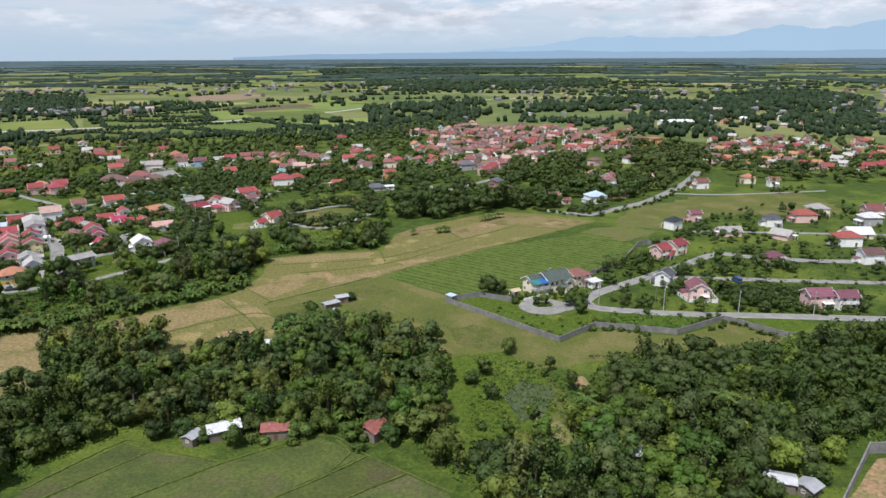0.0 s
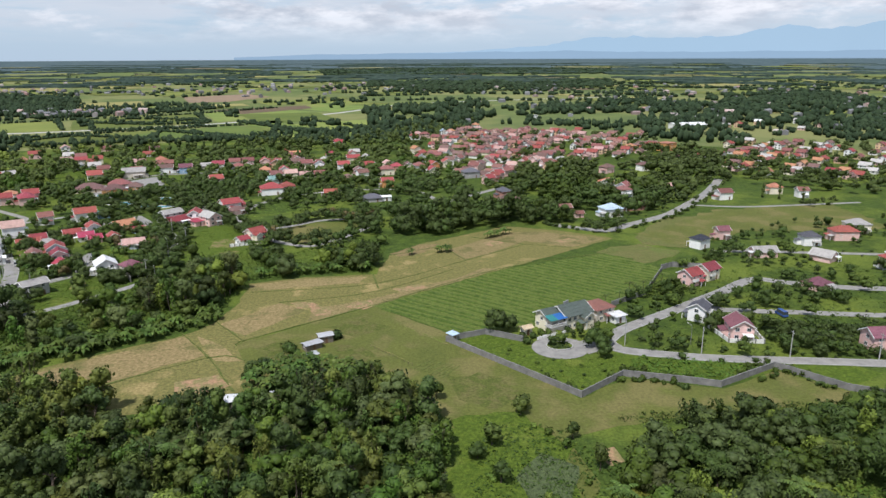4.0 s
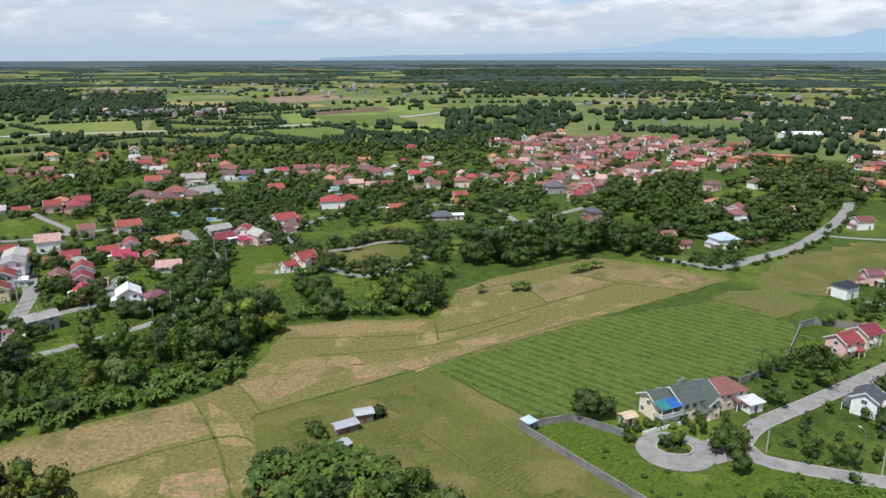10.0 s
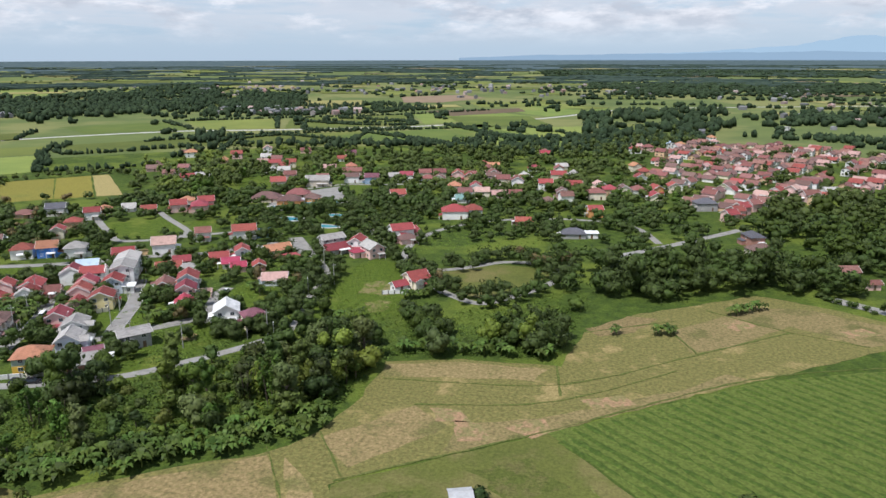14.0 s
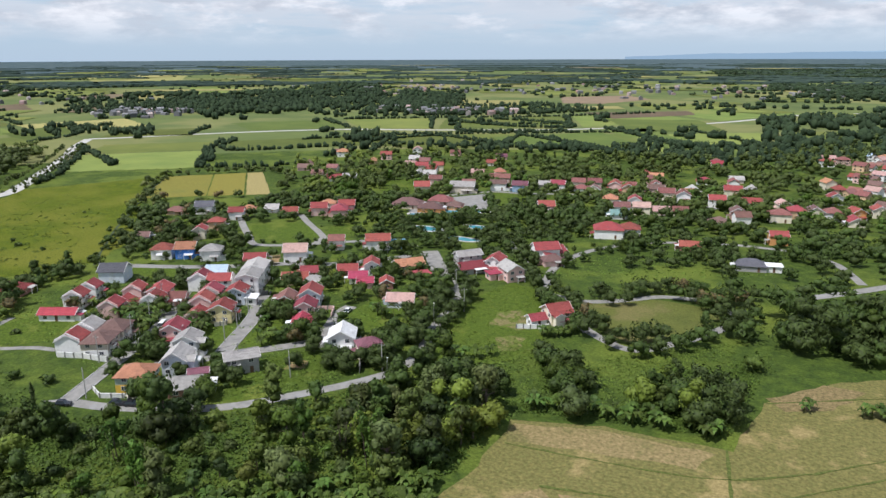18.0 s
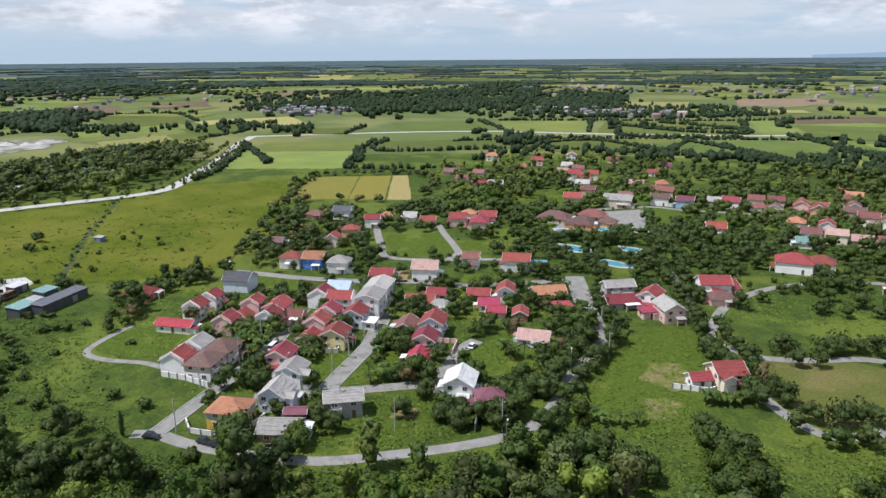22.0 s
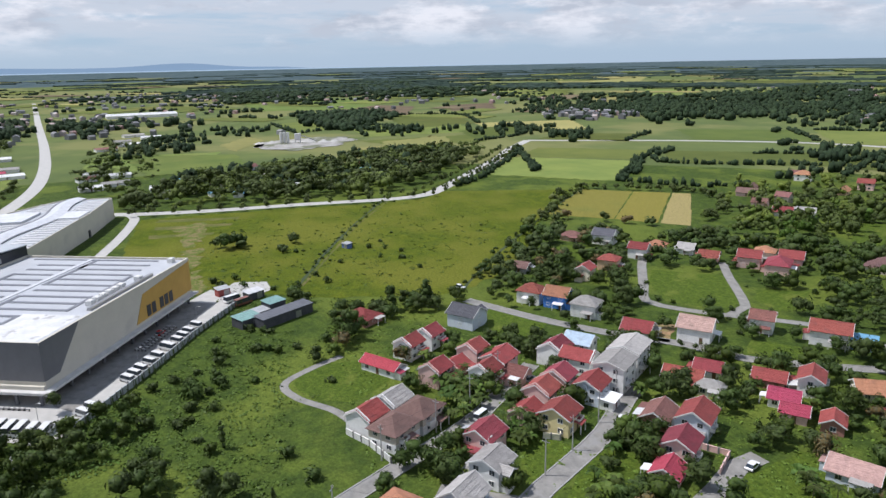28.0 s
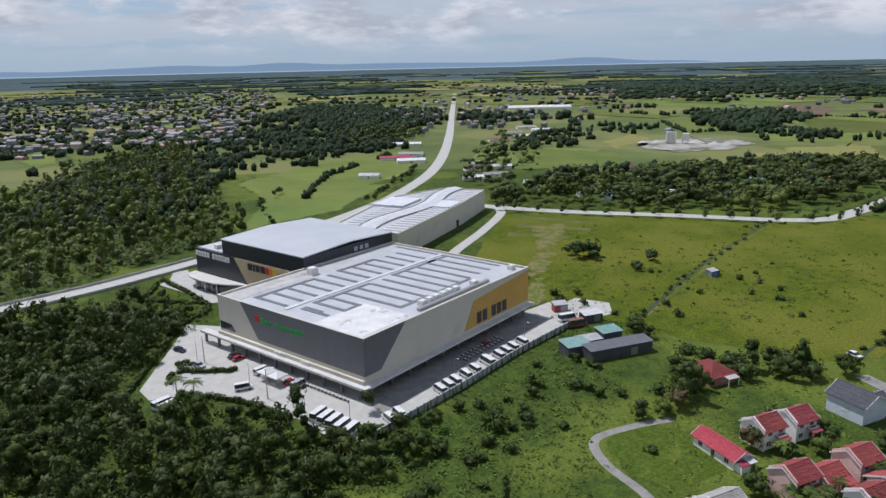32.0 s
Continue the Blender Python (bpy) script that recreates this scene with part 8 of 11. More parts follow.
def undergrowth(name, poly, spacing, tone, size, height, seed, label, per=14, pad=0.4, keep=1.0, leafsize=0.45, out=()):
    """Low tangled plants as one mesh: many sprays on small mounds."""
    rng, nr = random.Random(seed), np.random.default_rng(seed)
    vs = []
    for x, y in points_in(poly, spacing, rng):
        if rng.random() > keep or not clear_of(x, y, pad, 0.0) or any(inside(x, y, q) for q in out):
            continue
        gx, gy, gz = place(x, y)
        s = size * rng.uniform(0.6, 1.4)
        h = height * rng.uniform(0.4, 1.3)
        d = nr.normal(0, 1, (per, 3)); d[:, 2] = np.abs(d[:, 2]) + 0.2
        d /= np.linalg.norm(d, axis=1, keepdims=True)
        c = np.array((gx, gy, gz)) + d * (s, s, h) * nr.uniform(0.6, 1.05, (per, 1))
        d = d * 0.45 + np.array((0, 0, 0.75))
        vs.append(leaf_quads(nr, c, d / np.linalg.norm(d, axis=1, keepdims=True), leafsize * s / size))
    if not vs:
        return None
    ob = new(name, quads_mesh(name, tuple(np.concatenate(a) for a in zip(*vs)), M_LEAF[tone]))
    return tagged(ob, label, "undergrowth", kind="stuff")


# --- woods under the start of the flight
BANANA_PLOT = [(-58, 224), (-51, 234), (-31, 233), (-22, 225), (-26, 215), (-44, 211), (-57, 215)]
WOOD_W = [(-100, 128), (-96, 136), (-78, 156), (-62, 160), (-48, 160), (-31, 160), (-20, 158), (-8, 150), (8, 128), (14, 112), (34, 112), (28, 136), (14, 150), (4, 168), (0, 190), (-4, 204), (-14, 216), (-26, 224), (-44, 220), (-54, 211), (-72, 200), (-92, 196), (-102, 197), (-107, 180), (-116, 152), (-120, 136)]
grove(WOOD_W, 5.0, ["broad", "broad", "broad", "spread", "bamboo", "bamboo", "tall"], ["dark", "mid", "dark", "mid", "scrub", "bamboo", "grey", "bamboo"], (0.7, 1.3), 11, keep=1.0, out=([(1, 203), (20, 207), (32, 188), (28, 161), (18, 143), (9, 138), (2, 141), (0, 167)], BANANA_PLOT))
CLEARING = [(1, 203), (20, 207), (32, 188), (28, 161), (18, 143), (9, 138), (2, 141), (0, 167)]
WOOD_E = [(30, 150), (38, 172), (46, 184), (68, 198), (88, 196), (106, 200), (118, 212), (150, 218), (160, 190), (150, 150), (100, 150), (80, 134), (68, 128), (50, 116), (34, 112), (30, 130)]
grove(WOOD_E, 5.6, ["broad", "spread", "broad", "broad", "bamboo"], ["dark", "mid", "mid", "yellow", "scrub", "dark", "grey"], (0.75, 1.3), 12, keep=0.97, out=(CLEARING,))
grove([(4, 152), (10, 200), (28, 196), (40, 178), (30, 150), (18, 140)], 5.5, ["bush", "bush", "street"], ["scrub", "light", "mid"], (0.7, 1.6), 13, keep=0.4)
undergrowth("undergrowth", WOOD_W, 1.7, "scrub", 1.3, 1.2, 14, "tangled green undergrowth beneath the trees", per=9, out=(CLEARING,))
undergrowth("undergrowth", WOOD_E, 1.8, "scrub", 1.3, 1.2, 15, "tangled green undergrowth beneath the trees", per=9)
_b = random.Random(16)
for x, y in points_in(BANANA_PLOT, 3.1, _b):
    if clear_of(x, y, 0.5, 0.2):
        banana(x, y, _b.uniform(0.9, 1.3), _b)
for x, y in points_in([(-34, 160), (-26, 170), (-8, 172), (-2, 160), (-14, 158)], 3.2, _b):
    if clear_of(x, y, 0.5, 0.2):
        banana(x, y, _b.uniform(0.9, 1.3), _b)
for x, y in ((12, 190), (20, 202), (-2, 178), (8, 182)):
    tree(x, y, "broad", 0.7, "mid", _b)
for x, y in ((58, 168), (70, 160), (48, 158), (86, 176), (-24, 168), (-60, 176), (-94, 176), (36, 160), (62, 190)):
    palm(x, y, _b.uniform(0.9, 1.2), _b)
grove(BANANA_PLOT, 6.0, ["bush", "street", "bush"], ["mid", "light", "scrub", "dark"], (0.9, 1.7), 17, keep=0.55)
for x, y, k, sc, c in ((-56, 226, "broad", 0.75, "dark"), (-52, 228, "broad", 0.7, "dark"), (-20, 222, "broad", 0.9, "mid"), (-12, 216, "broad", 0.9, "bamboo"), (-2, 211, "street", 1.5, "light"), (21, 205, "street", 1.4, "mid")):
    tree(x, y, k, sc, c, _b)
tree(-34.5, 253, "bush", 2.2, "dark", _b); tree(-48.5, 242.5, "bush", 1.9, "mid", _b); tree(-46.5, 241, "bush", 1.6, "mid", _b)
for p in ((-88, 204), (-98, 206), (-106, 204)):
    tree(*p, "tall", 1.15, "bamboo", _b)

for x, y, k, sc in ((-57.5, 151.5, "broad", 0.6), (-50.5, 152, "bush", 1.5), (-54, 159, "broad", 1.2), (-47, 156, "broad", 0.9), (-43.5, 150.6, "bush", 1.3), (-38, 157.5, "broad", 1.1), (-12.5, 154, "broad", 0.9), (-19.5, 151, "bush", 1.4), (-50, 149, "broad", 0.8), (-46, 151, "bush", 1.5), (-59, 156, "broad", 1.0), (-63, 153, "broad", 0.8), (-37, 150, "bush", 1.6), (-35, 153, "broad", 0.9), (-22, 152, "broad", 0.9), (-13, 150, "broad", 0.8), (-15, 158, "broad", 1.1), (-30, 156, "broad", 1.0), (-70, 153, "broad", 0.9), (-20, 147, "bush", 1.5),
                 (48, 140, "broad", 0.9), (42, 139, "bush", 1.6), (69, 128, "broad", 0.8), (80, 133, "broad", 0.9), (76, 125, "bush", 1.6), (-61, 203, "broad", 0.8), (-52, 203, "broad", 0.9), (-66, 204, "bush", 1.7)):
    tree(x, y, k, sc, _b.choice(("mid", "dark", "light")), _b)

# --- the green band between the fields and the village lane
BAND = [(-205, 232), (-190, 246), (-172, 258), (-150, 271), (-137, 285), (-125, 302), (-116, 318), (-112, 330), (-96, 336), (-88, 346), (-72, 352), (-60, 364), (-44, 372), (-30, 380), (-28, 356), (-31, 328), (-58, 322), (-80, 314), (-81, 290), (-82, 272), (-88, 261), (-112, 243), (-131, 229), (-150, 215), (-190, 215)]
CLUMP_A = [(-76, 327), (-84, 344), (-81, 352), (-72, 346), (-67, 329)]
CLUMP_B = [(-49, 327), (-53, 342), (-49, 354), (-33, 350), (-29, 330), (-38, 328)]
MEAD = [(-92, 318), (-107, 327), (-117, 347), (-93, 361), (-78, 328), (-65, 333), (-72, 359), (-47, 382), (-39, 392), (-35, 368), (-55, 361), (-53, 333), (-71, 322)]
WEST = [(-114, 164), (-116, 186), (-122, 204), (-110, 216), (-95, 212), (-86, 199), (-90, 180), (-97, 160)]
undergrowth("undergrowth", BAND, 1.5, "scrub", 1.25, 1.3, 21, "dense fresh green creepers and weeds", per=13, out=(MEAD,))
undergrowth("rough_grass", MEAD, 1.5, "grass", 1.1, 0.4, 20, "tall bright meadow grass", per=9, leafsize=0.4)
grove(BAND, 7.8, ["broad", "tall", "bush", "bush", "bamboo"], ["dark", "mid", "mid", "scrub", "grey", "yellow"], (0.75, 1.3), 22, keep=0.5, out=(MEAD,))
grove([(-190, 240), (-150, 268), (-125, 296), (-100, 300), (-84, 284), (-84, 268), (-112, 250), (-150, 224), (-190, 220)], 4.6, ["bush", "bush", "bush", "street"], ["scrub", "mid", "light", "dark", "bamboo"], (0.9, 2.2), 27, keep=0.6)
MASS_A = [(-102, 270), (-115, 295), (-120, 318), (-107, 326), (-95, 328), (-83, 321), (-81, 305), (-84, 288), (-84, 276), (-92, 268)]

grove(MASS_A, 6.2, ["broad", "tall", "broad", "bamboo"], ["dark", "mid", "grey", "mid", "scrub", "yellow"], (0.9, 1.4), 23, keep=0.9)
grove(CLUMP_A, 5.0, ["broad", "broad"], ["dark", "mid", "mid", "scrub"], (0.9, 1.2), 24)
grove(CLUMP_B, 5.6, ["broad", "bamboo", "broad"], ["dark", "grey", "mid"], (0.9, 1.3), 25)
grove(WEST, 5.4, ["bamboo", "broad", "bamboo", "tall"], ["bamboo", "grey", "bamboo", "mid", "yellow"], (0.9, 1.3), 26, pad=-2, hp=-1)

for pts, sp in (([(-150, 217), (-131, 231), (-112, 245), (-89, 263), (-84, 274)], 1.7), ([(-150, 220), (-132, 234), (-113, 248), (-91, 266)], 2.0), ([(-151, 224), (-133, 238), (-114, 252), (-94, 268)], 2.4),
                ([(-77, 319), (-58, 324), (-32, 327)], 1.9), ([(-78, 322), (-58, 327), (-34, 330)], 2.4)):
    for p in smooth_line(pts, sp * 1.7):
        banana(p.x + _b.uniform(-1.8, 1.8), p.y + _b.uniform(-1.8, 1.8), _b.uniform(0.75, 1.35), _b)
for x, y in points_in([(-152, 213), (-124, 228), (-104, 244), (-86, 258), (-79, 266), (-80, 286), (-85, 284), (-88, 268), (-110, 252), (-130, 238), (-154, 226)], 3.5, _b):
    if _b.random() < 0.8:
        banana(x, y, _b.uniform(0.8, 1.4), _b)
for x, y, k, s, c in ((-148, 262, "tall", 1.35, "dark"), (-145, 259, "broad", 1.3, "dark"), (-151, 259, "broad", 1.1, "dark"), (-92, 320, "broad", 1.2, "mid"), (-90, 303, "spread", 0.9, "dark"), (-86, 297, "broad", 1.2, "light"), (-88, 288, "broad", 1.1, "mid"),
                      (-96, 300, "broad", 1.25, "dark"), (-104, 300, "broad", 1.1, "dark"), (-99, 312, "tall", 1.0, "dark"), (-108, 285, "broad", 1.0, "mid"), (-112, 292, "broad", 1.0, "dark")):
    tree(x, y, k, s, c, _b)
for x, y, k, s, c in ((-86, 348, "broad", 1.15, "dark"), (-84, 345, "broad", 0.9, "mid"), (-48, 334, "tall", 0.9, "bamboo"), (-44, 338, "broad", 1.2, "mid"),
                      (-38, 336, "broad", 1.2, "dark"), (-52, 344, "broad", 1.0, "mid"), (-36, 350, "broad", 1.0, "mid"), (-30, 372, "broad", 1.1, "light")):
    tree(x, y, k, s, c, _b)
palm(-106, 292, 0.9, _b); palm(-100, 286, 0.8, _b)
for x, y in ((-16, 352), (-15, 354), (-1, 357), (1, 358.5), (3, 360), (-3, 356), (-2, 358), (2, 357), (27, 388), (31, 392), (25, 387), (26, 386), (28, 388), (30, 390), (32, 391), (24, 384), (34, 393), (22, 383)):
    banana(x, y, _b.uniform(0.8, 1.15), _b)
for x, y in ((-94, 366), (-92.5, 368), (-91, 367), (-89.5, 369), (-88, 370), (-86.5, 372), (-85.5, 374), (-92, 365.5), (-87.5, 368.5)):
    banana(x, y, _b.uniform(0.9, 1.2), _b)

# --- large trees behind the fields, and the park
grove([(-30, 384), (-20, 410), (10, 440), (40, 446), (66, 428), (60, 414), (34, 414), (0, 392)], 6.4, ["broad", "spread", "tall"], ["dark", "dark", "mid"], (1.15, 1.6), 31)
grove([(-60, 430), (-34, 430), (-20, 440), (20, 440), (60, 460), (100, 520), (160, 560), (190, 540), (150, 480), (118, 440), (70, 416), (30, 418), (-10, 396), (-40, 392)], 7.8, ["broad", "spread", "broad"], ["dark", "mid", "mid", "scrub"], (1.0, 1.6), 32, keep=0.62, hp=2.0)
PARK = [(-107, 406), (-96, 404), (-87, 408), (-78, 416), (-70, 424), (-58, 427), (-47, 424), (-41, 412), (-46, 397), (-53, 384), (-64, 369.5), (-76, 373), (-89, 384), (-107, 405)]
_p = random.Random(33)
for off in (-4.4, 4.6):
    line = smooth_line(PARK, 5.6)
    for i in range(1, len(line) - 1):
        a = line[i + 1] - line[i - 1]
        q = line[i] + Vector((-a.y, a.x)).normalized() * off
        if _p.random() < 0.85:
            tree(q.x + _p.uniform(-1, 1), q.y + _p.uniform(-1, 1), "broad", _p.uniform(0.8, 1.15), _p.choice(("dark", "dark", "mid", "bloom" if _p.random() < 0.25 else "dark")), _p)
grove([(58, 655), (108, 675), (122, 609), (102, 482), (83, 445), (64, 476), (46, 500)], 8.0, ["broad", "spread", "broad"], ["dark", "mid", "mid", "scrub"], (1.0, 1.6), 36, keep=0.55, hp=2.0)
grove([(192, 724), (257, 704), (177, 507), (150, 503), (171, 628)], 9.0, ["broad", "spread"], ["dark", "mid", "mid"], (1.2, 1.8), 37, keep=0.45, hp=3.0)
# lane trees
for off in (-3.6, 3.8):
    line = smooth_line([(-126, 312), (-121, 322), (-122, 335), (-127, 350), (-131, 365), (-134, 380), (-145, 397), (-156, 408)], 4.6)
    for i in range(1, len(line) - 1):
        a = line[i + 1] - line[i - 1]
        q = line[i] + Vector((-a.y, a.x)).normalized() * off
        if _p.random() < (0.65 if off > 0 else 0.35 if i < 12 else 0.8):
            tree(q.x + _p.uniform(-0.8, 0.8), q.y + _p.uniform(-0.8, 0.8), "broad", _p.uniform(0.75, 1.1), _p.choice(("dark", "mid", "dark")), _p)
for pts, s in (([(-127, 340), (-131, 352), (-136, 366), (-140, 378)], 0.95), ([(-117, 330), (-122, 348), (-126, 362), (-128, 372)], 0.75), ([(-131, 318), (-132, 330), (-136, 342)], 1.0), ([(-125, 318), (-128, 330)], 0.8)):
    row_of(pts, 5.5, ["broad"], ["dark", "dark", "mid"], (s * 0.8, s * 1.15), 34, 0.8)
grove([(-150, 375), (-136, 382), (-140, 396), (-150, 400), (-160, 392), (-158, 378)], 5.5, ["broad", "broad", "bush"], ["dark", "mid", "light"], (0.7, 1.0), 35, keep=0.9)
for x, y in ((-147, 306), (-139, 312), (-138, 318), (-150, 318), (-172, 286), (-154, 290)):
    tree(x, y, "broad", 0.8, "dark", _p)

for off in (-3.4, 3.6):
    line = smooth_line([(-160, 478), (-147, 459), (-134, 442), (-123, 428), (-114, 415), (-107, 404), (-93, 388), (-82, 376)], 5.0)
    for i in range(1, len(line) - 1):
        a = line[i + 1] - line[i - 1]
        q = line[i] + Vector((-a.y, a.x)).normalized() * off
        if _p.random() < 0.7 and clear_of(q.x, q.y, 0.2, 0.8):
            tree(q.x, q.y, "broad", _p.uniform(0.7, 1.05), _p.choice(("dark", "mid", "dark")), _p)

# --- the village gardens
VILLAGE = [(-300, 320), (-290, 290), (-250, 285), (-205, 278), (-170, 270), (-140, 290), (-125, 320), (-140, 380), (-150, 395), (-130, 440), (-110, 470), (-60, 470), (-20, 480), (10, 520), (20, 560), (-10, 660), (-200, 640), (-330, 640), (-400, 600), (-330, 520), (-330, 430)]
GARDENS = [(-286, 300), (-246, 281), (-228, 292), (-212, 306), (-228, 322), (-236, 350), (-258, 374), (-287, 374), (-292, 336)]
grove(VILLAGE, 5.6, ["broad", "broad", "broad", "street", "bush"], ["dark", "mid", "dark", "mid", "mid", "scrub"], (0.65, 1.2), 41, keep=0.73, out=OPEN + (GARDENS,), clump=True)
grove([(-275, 287), (-301, 297), (-302, 318), (-294, 336), (-285, 330), (-285, 308), (-272, 297)], 4.8, ["broad", "broad", "tall"], ["dark", "mid", "mid"], (0.7, 1.05), 42, keep=0.85)
for x, y, k, s, c in ((-249, 303, "street", 1.3, "dark"), (-251, 322, "street", 1.3, "mid"), (-246, 312, "bush", 1.5, "mid"), (-251, 334, "broad", 0.85, "dark"), (-242, 338, "broad", 0.8, "dark"), (-236, 339, "broad", 0.9, "dark"), (-238, 346, "broad", 0.8, "mid"), (-233, 300, "broad", 0.6, "light"),
                      (-272, 361, "street", 1.2, "dark"), (-278, 356, "street", 1.2, "mid"), (-255, 364, "street", 1.4, "dark"), (-218, 317, "broad", 0.85, "light"), (-229, 302, "bush", 1.4, "light")):
    tree(x, y, k, s, c, _p)
for x, y in ((-227, 306), (-223, 308.5), (-226, 312), (-221, 312), (-217, 306.5), (-224, 315.5), (-218.5, 304), (-232, 307), (-247, 309.5), (-220, 309)):
    banana(x, y, _p.uniform(1.0, 1.5), _p)
grove([(-330, 400), (-318, 378), (-290, 385), (-285, 410), (-310, 430), (-350, 425), (-372, 452), (-355, 462), (-330, 450)], 6.0, ["broad", "broad", "bush"], ["dark", "mid", "dark", "bloom"], (0.65, 1.0), 43, keep=0.9)
grove([(-215, 440), (-150, 455), (-130, 480), (-140, 520), (-180, 540), (-215, 500)], 8.0, ["spread", "broad"], ["dark", "dark", "mid"], (0.7, 1.1), 44, keep=0.6)
grove([(-330, 520), (-400, 575), (-430, 640), (-380, 720), (-200, 780), (-100, 740), (-60, 700), (-120, 640), (-250, 620)], 11.0, ["broad", "broad", "tall"], ["dark", "dark", "mid", "light"], (0.7, 1.3), 45, keep=0.6, clump=True)
row_of([(-408, 452), (-440, 484), (-470, 516)], 4.5, ["bush", "broad"], ["dark", "mid"], (0.5, 0.8), 46)
row_of([(-470, 520), (-440, 552), (-418, 574), (-380, 560), (-350, 520)], 6, ["broad"], ["dark"], (0.6, 1.0), 47, 2)
for x, y in ((-376, 470), (-366, 478), (-357, 486), (-392, 455)):
    tree(x, y, "broad", 0.95, "bloom" if y in (478, 455) else "dark", _p)
_q = random.Random(48)
for x, y in points_in([(-236, 300), (-222, 308), (-214, 318), (-226, 322), (-238, 310)], 4.0, _q):
    if clear_of(x, y, 0.8, -1.0):
        palm(x, y, _q.uniform(0.5, 0.65), _q)
for x, y in ((-203, 312), (-200, 315), (-206, 316), (-165, 318), (-163, 321), (-148, 352), (-152, 355), (-146, 356), (-210, 305), (70, 290), (74, 294), (66, 288), (78, 299), (82, 302), (60, 284), (88, 308), (72, 297), (102, 262), (105, 265)):
    palm(x, y, _q.uniform(0.5, 0.75), _q)
for x, y, k, s, c in ((-196, 293, "broad", 0.9, "mid"), (-192, 296, "broad", 0.7, "mid"), (-176, 324, "broad", 0.7, "dark"), (-166, 326, "broad", 0.7, "dark"), (-160, 290, "broad", 0.75, "dark"), (-183, 341, "broad", 0.7, "dark"), (-184, 334, "broad", 0.75, "mid"),
                      (-246, 338, "broad", 0.95, "dark"), (-243, 346, "broad", 1.0, "dark"), (-238, 340, "broad", 0.85, "dark"), (-252, 342, "broad", 0.8, "dark"), (-258, 322, "broad", 0.7, "mid")):
    tree(x, y, k, s, c, _q)
undergrowth("weeds", [(-170, 296), (-158, 312), (-148, 322), (-138, 316), (-130, 306), (-140, 294), (-152, 282), (-160, 288)], 1.3, "grass", 0.9, 0.5, 49, "rank weeds on an empty plot", per=9, leafsize=0.35)

# single garden trees and clumps of bananas
for i, (x, y) in enumerate(((-190, 290), (-187, 291), (-181, 334), (-184, 334), (-174, 333), (-160, 321), (-156, 325), (-200, 366), (-210, 364), (-222, 318), (-249, 319), (-261, 312), (-249, 303), (-230, 299), (-234, 325), (-191, 289), (-187, 290), (-264, 286), (-262, 280), (-268, 290), (-190, 380), (-168, 363), (-168, 359), (-162, 370), (-174, 384), (-170, 392), (-165, 395), (-151, 378), (-154, 397), (-157, 415), (-143, 400), (-144, 390), (-142, 382), (-139, 364), (-133, 362), (-137, 354), (-133, 342), (-135, 394), (-130, 386), (-136, 312), (-135, 328), (-130, 338), (-163, 336), (-182, 336), (-152, 274), (-155, 280), (-153, 270), (-159, 369), (-192, 290))):
    tree(x, y, "broad", _q.uniform(0.75, 1.05), ("dark", "mid", "dark", "light", "dark", "bloom", "mid")[i % 7], _q)
for x, y in ((-223, 312), (-220, 307), (-215, 310), (-198, 312), (-194, 313), (-197, 316), (-168, 318), (-167, 315), (-169, 320), (-200, 351), (-227, 308), (-221, 309), (-216, 308), (-232, 307), (-198, 310), (-151, 356), (-155, 358), (-148, 354)):
    for k in range(2):
        banana(x + _q.uniform(-1.6, 1.6), y + _q.uniform(-1.6, 1.6), _q.uniform(0.9, 1.3), _q)

# trees along the eastern streets
for pts in ([(60, 264), (77, 277), (93, 290), (110, 304), (122, 315)], [(96, 283), (130, 279.5), (146, 277.5), (210, 271.5)], [(104, 275), (130, 272.5), (210, 264.5)], [(66, 243.6), (86, 239.8), (121, 237.2), (180, 231.5), (250, 224)], [(132, 319), (142, 314), (165, 307), (230, 302)], [(140, 306), (165, 299), (230, 294)],
            [(128, 361.5), (160, 359.5), (200, 355.5), (260, 348.5)], [(130, 354), (160, 352), (200, 348)]):
    row_of(pts, 8.5, ["street", "bush", "broad", "bush"], ["dark", "mid", "mid", "light"], (0.55, 0.95), 50, 1.2)

# creepers and bushes over the boundary wall
for pts, sp in (([(48, 224), (54, 228), (60, 225.5), (70, 222.5)], 1.5), ([(50, 221.5), (58, 221), (68, 217.6)], 1.8), ([(86, 226), (98, 232), (106, 224)], 1.6), ([(90, 221), (100, 226), (108, 216)], 2.0), ([(30, 224), (36, 216)], 3.0)):
    row_of(pts, sp, ["bush"], ["scrub", "mid", "light"], (0.6, 1.2), 63, 0.9)
grove([(4, 253), (38, 216), (50, 228), (52, 238), (30, 238), (26, 248)], 4.2, ["bush"], ["light", "scrub", "mid"], (0.3, 0.7), 48, keep=0.4)
grove([(34, 244), (40, 244), (40, 248), (34, 248)], 1.4, ["bush"], ["dark", "mid"], (0.6, 0.9), 47, pad=-9, hp=-9, over=-3)

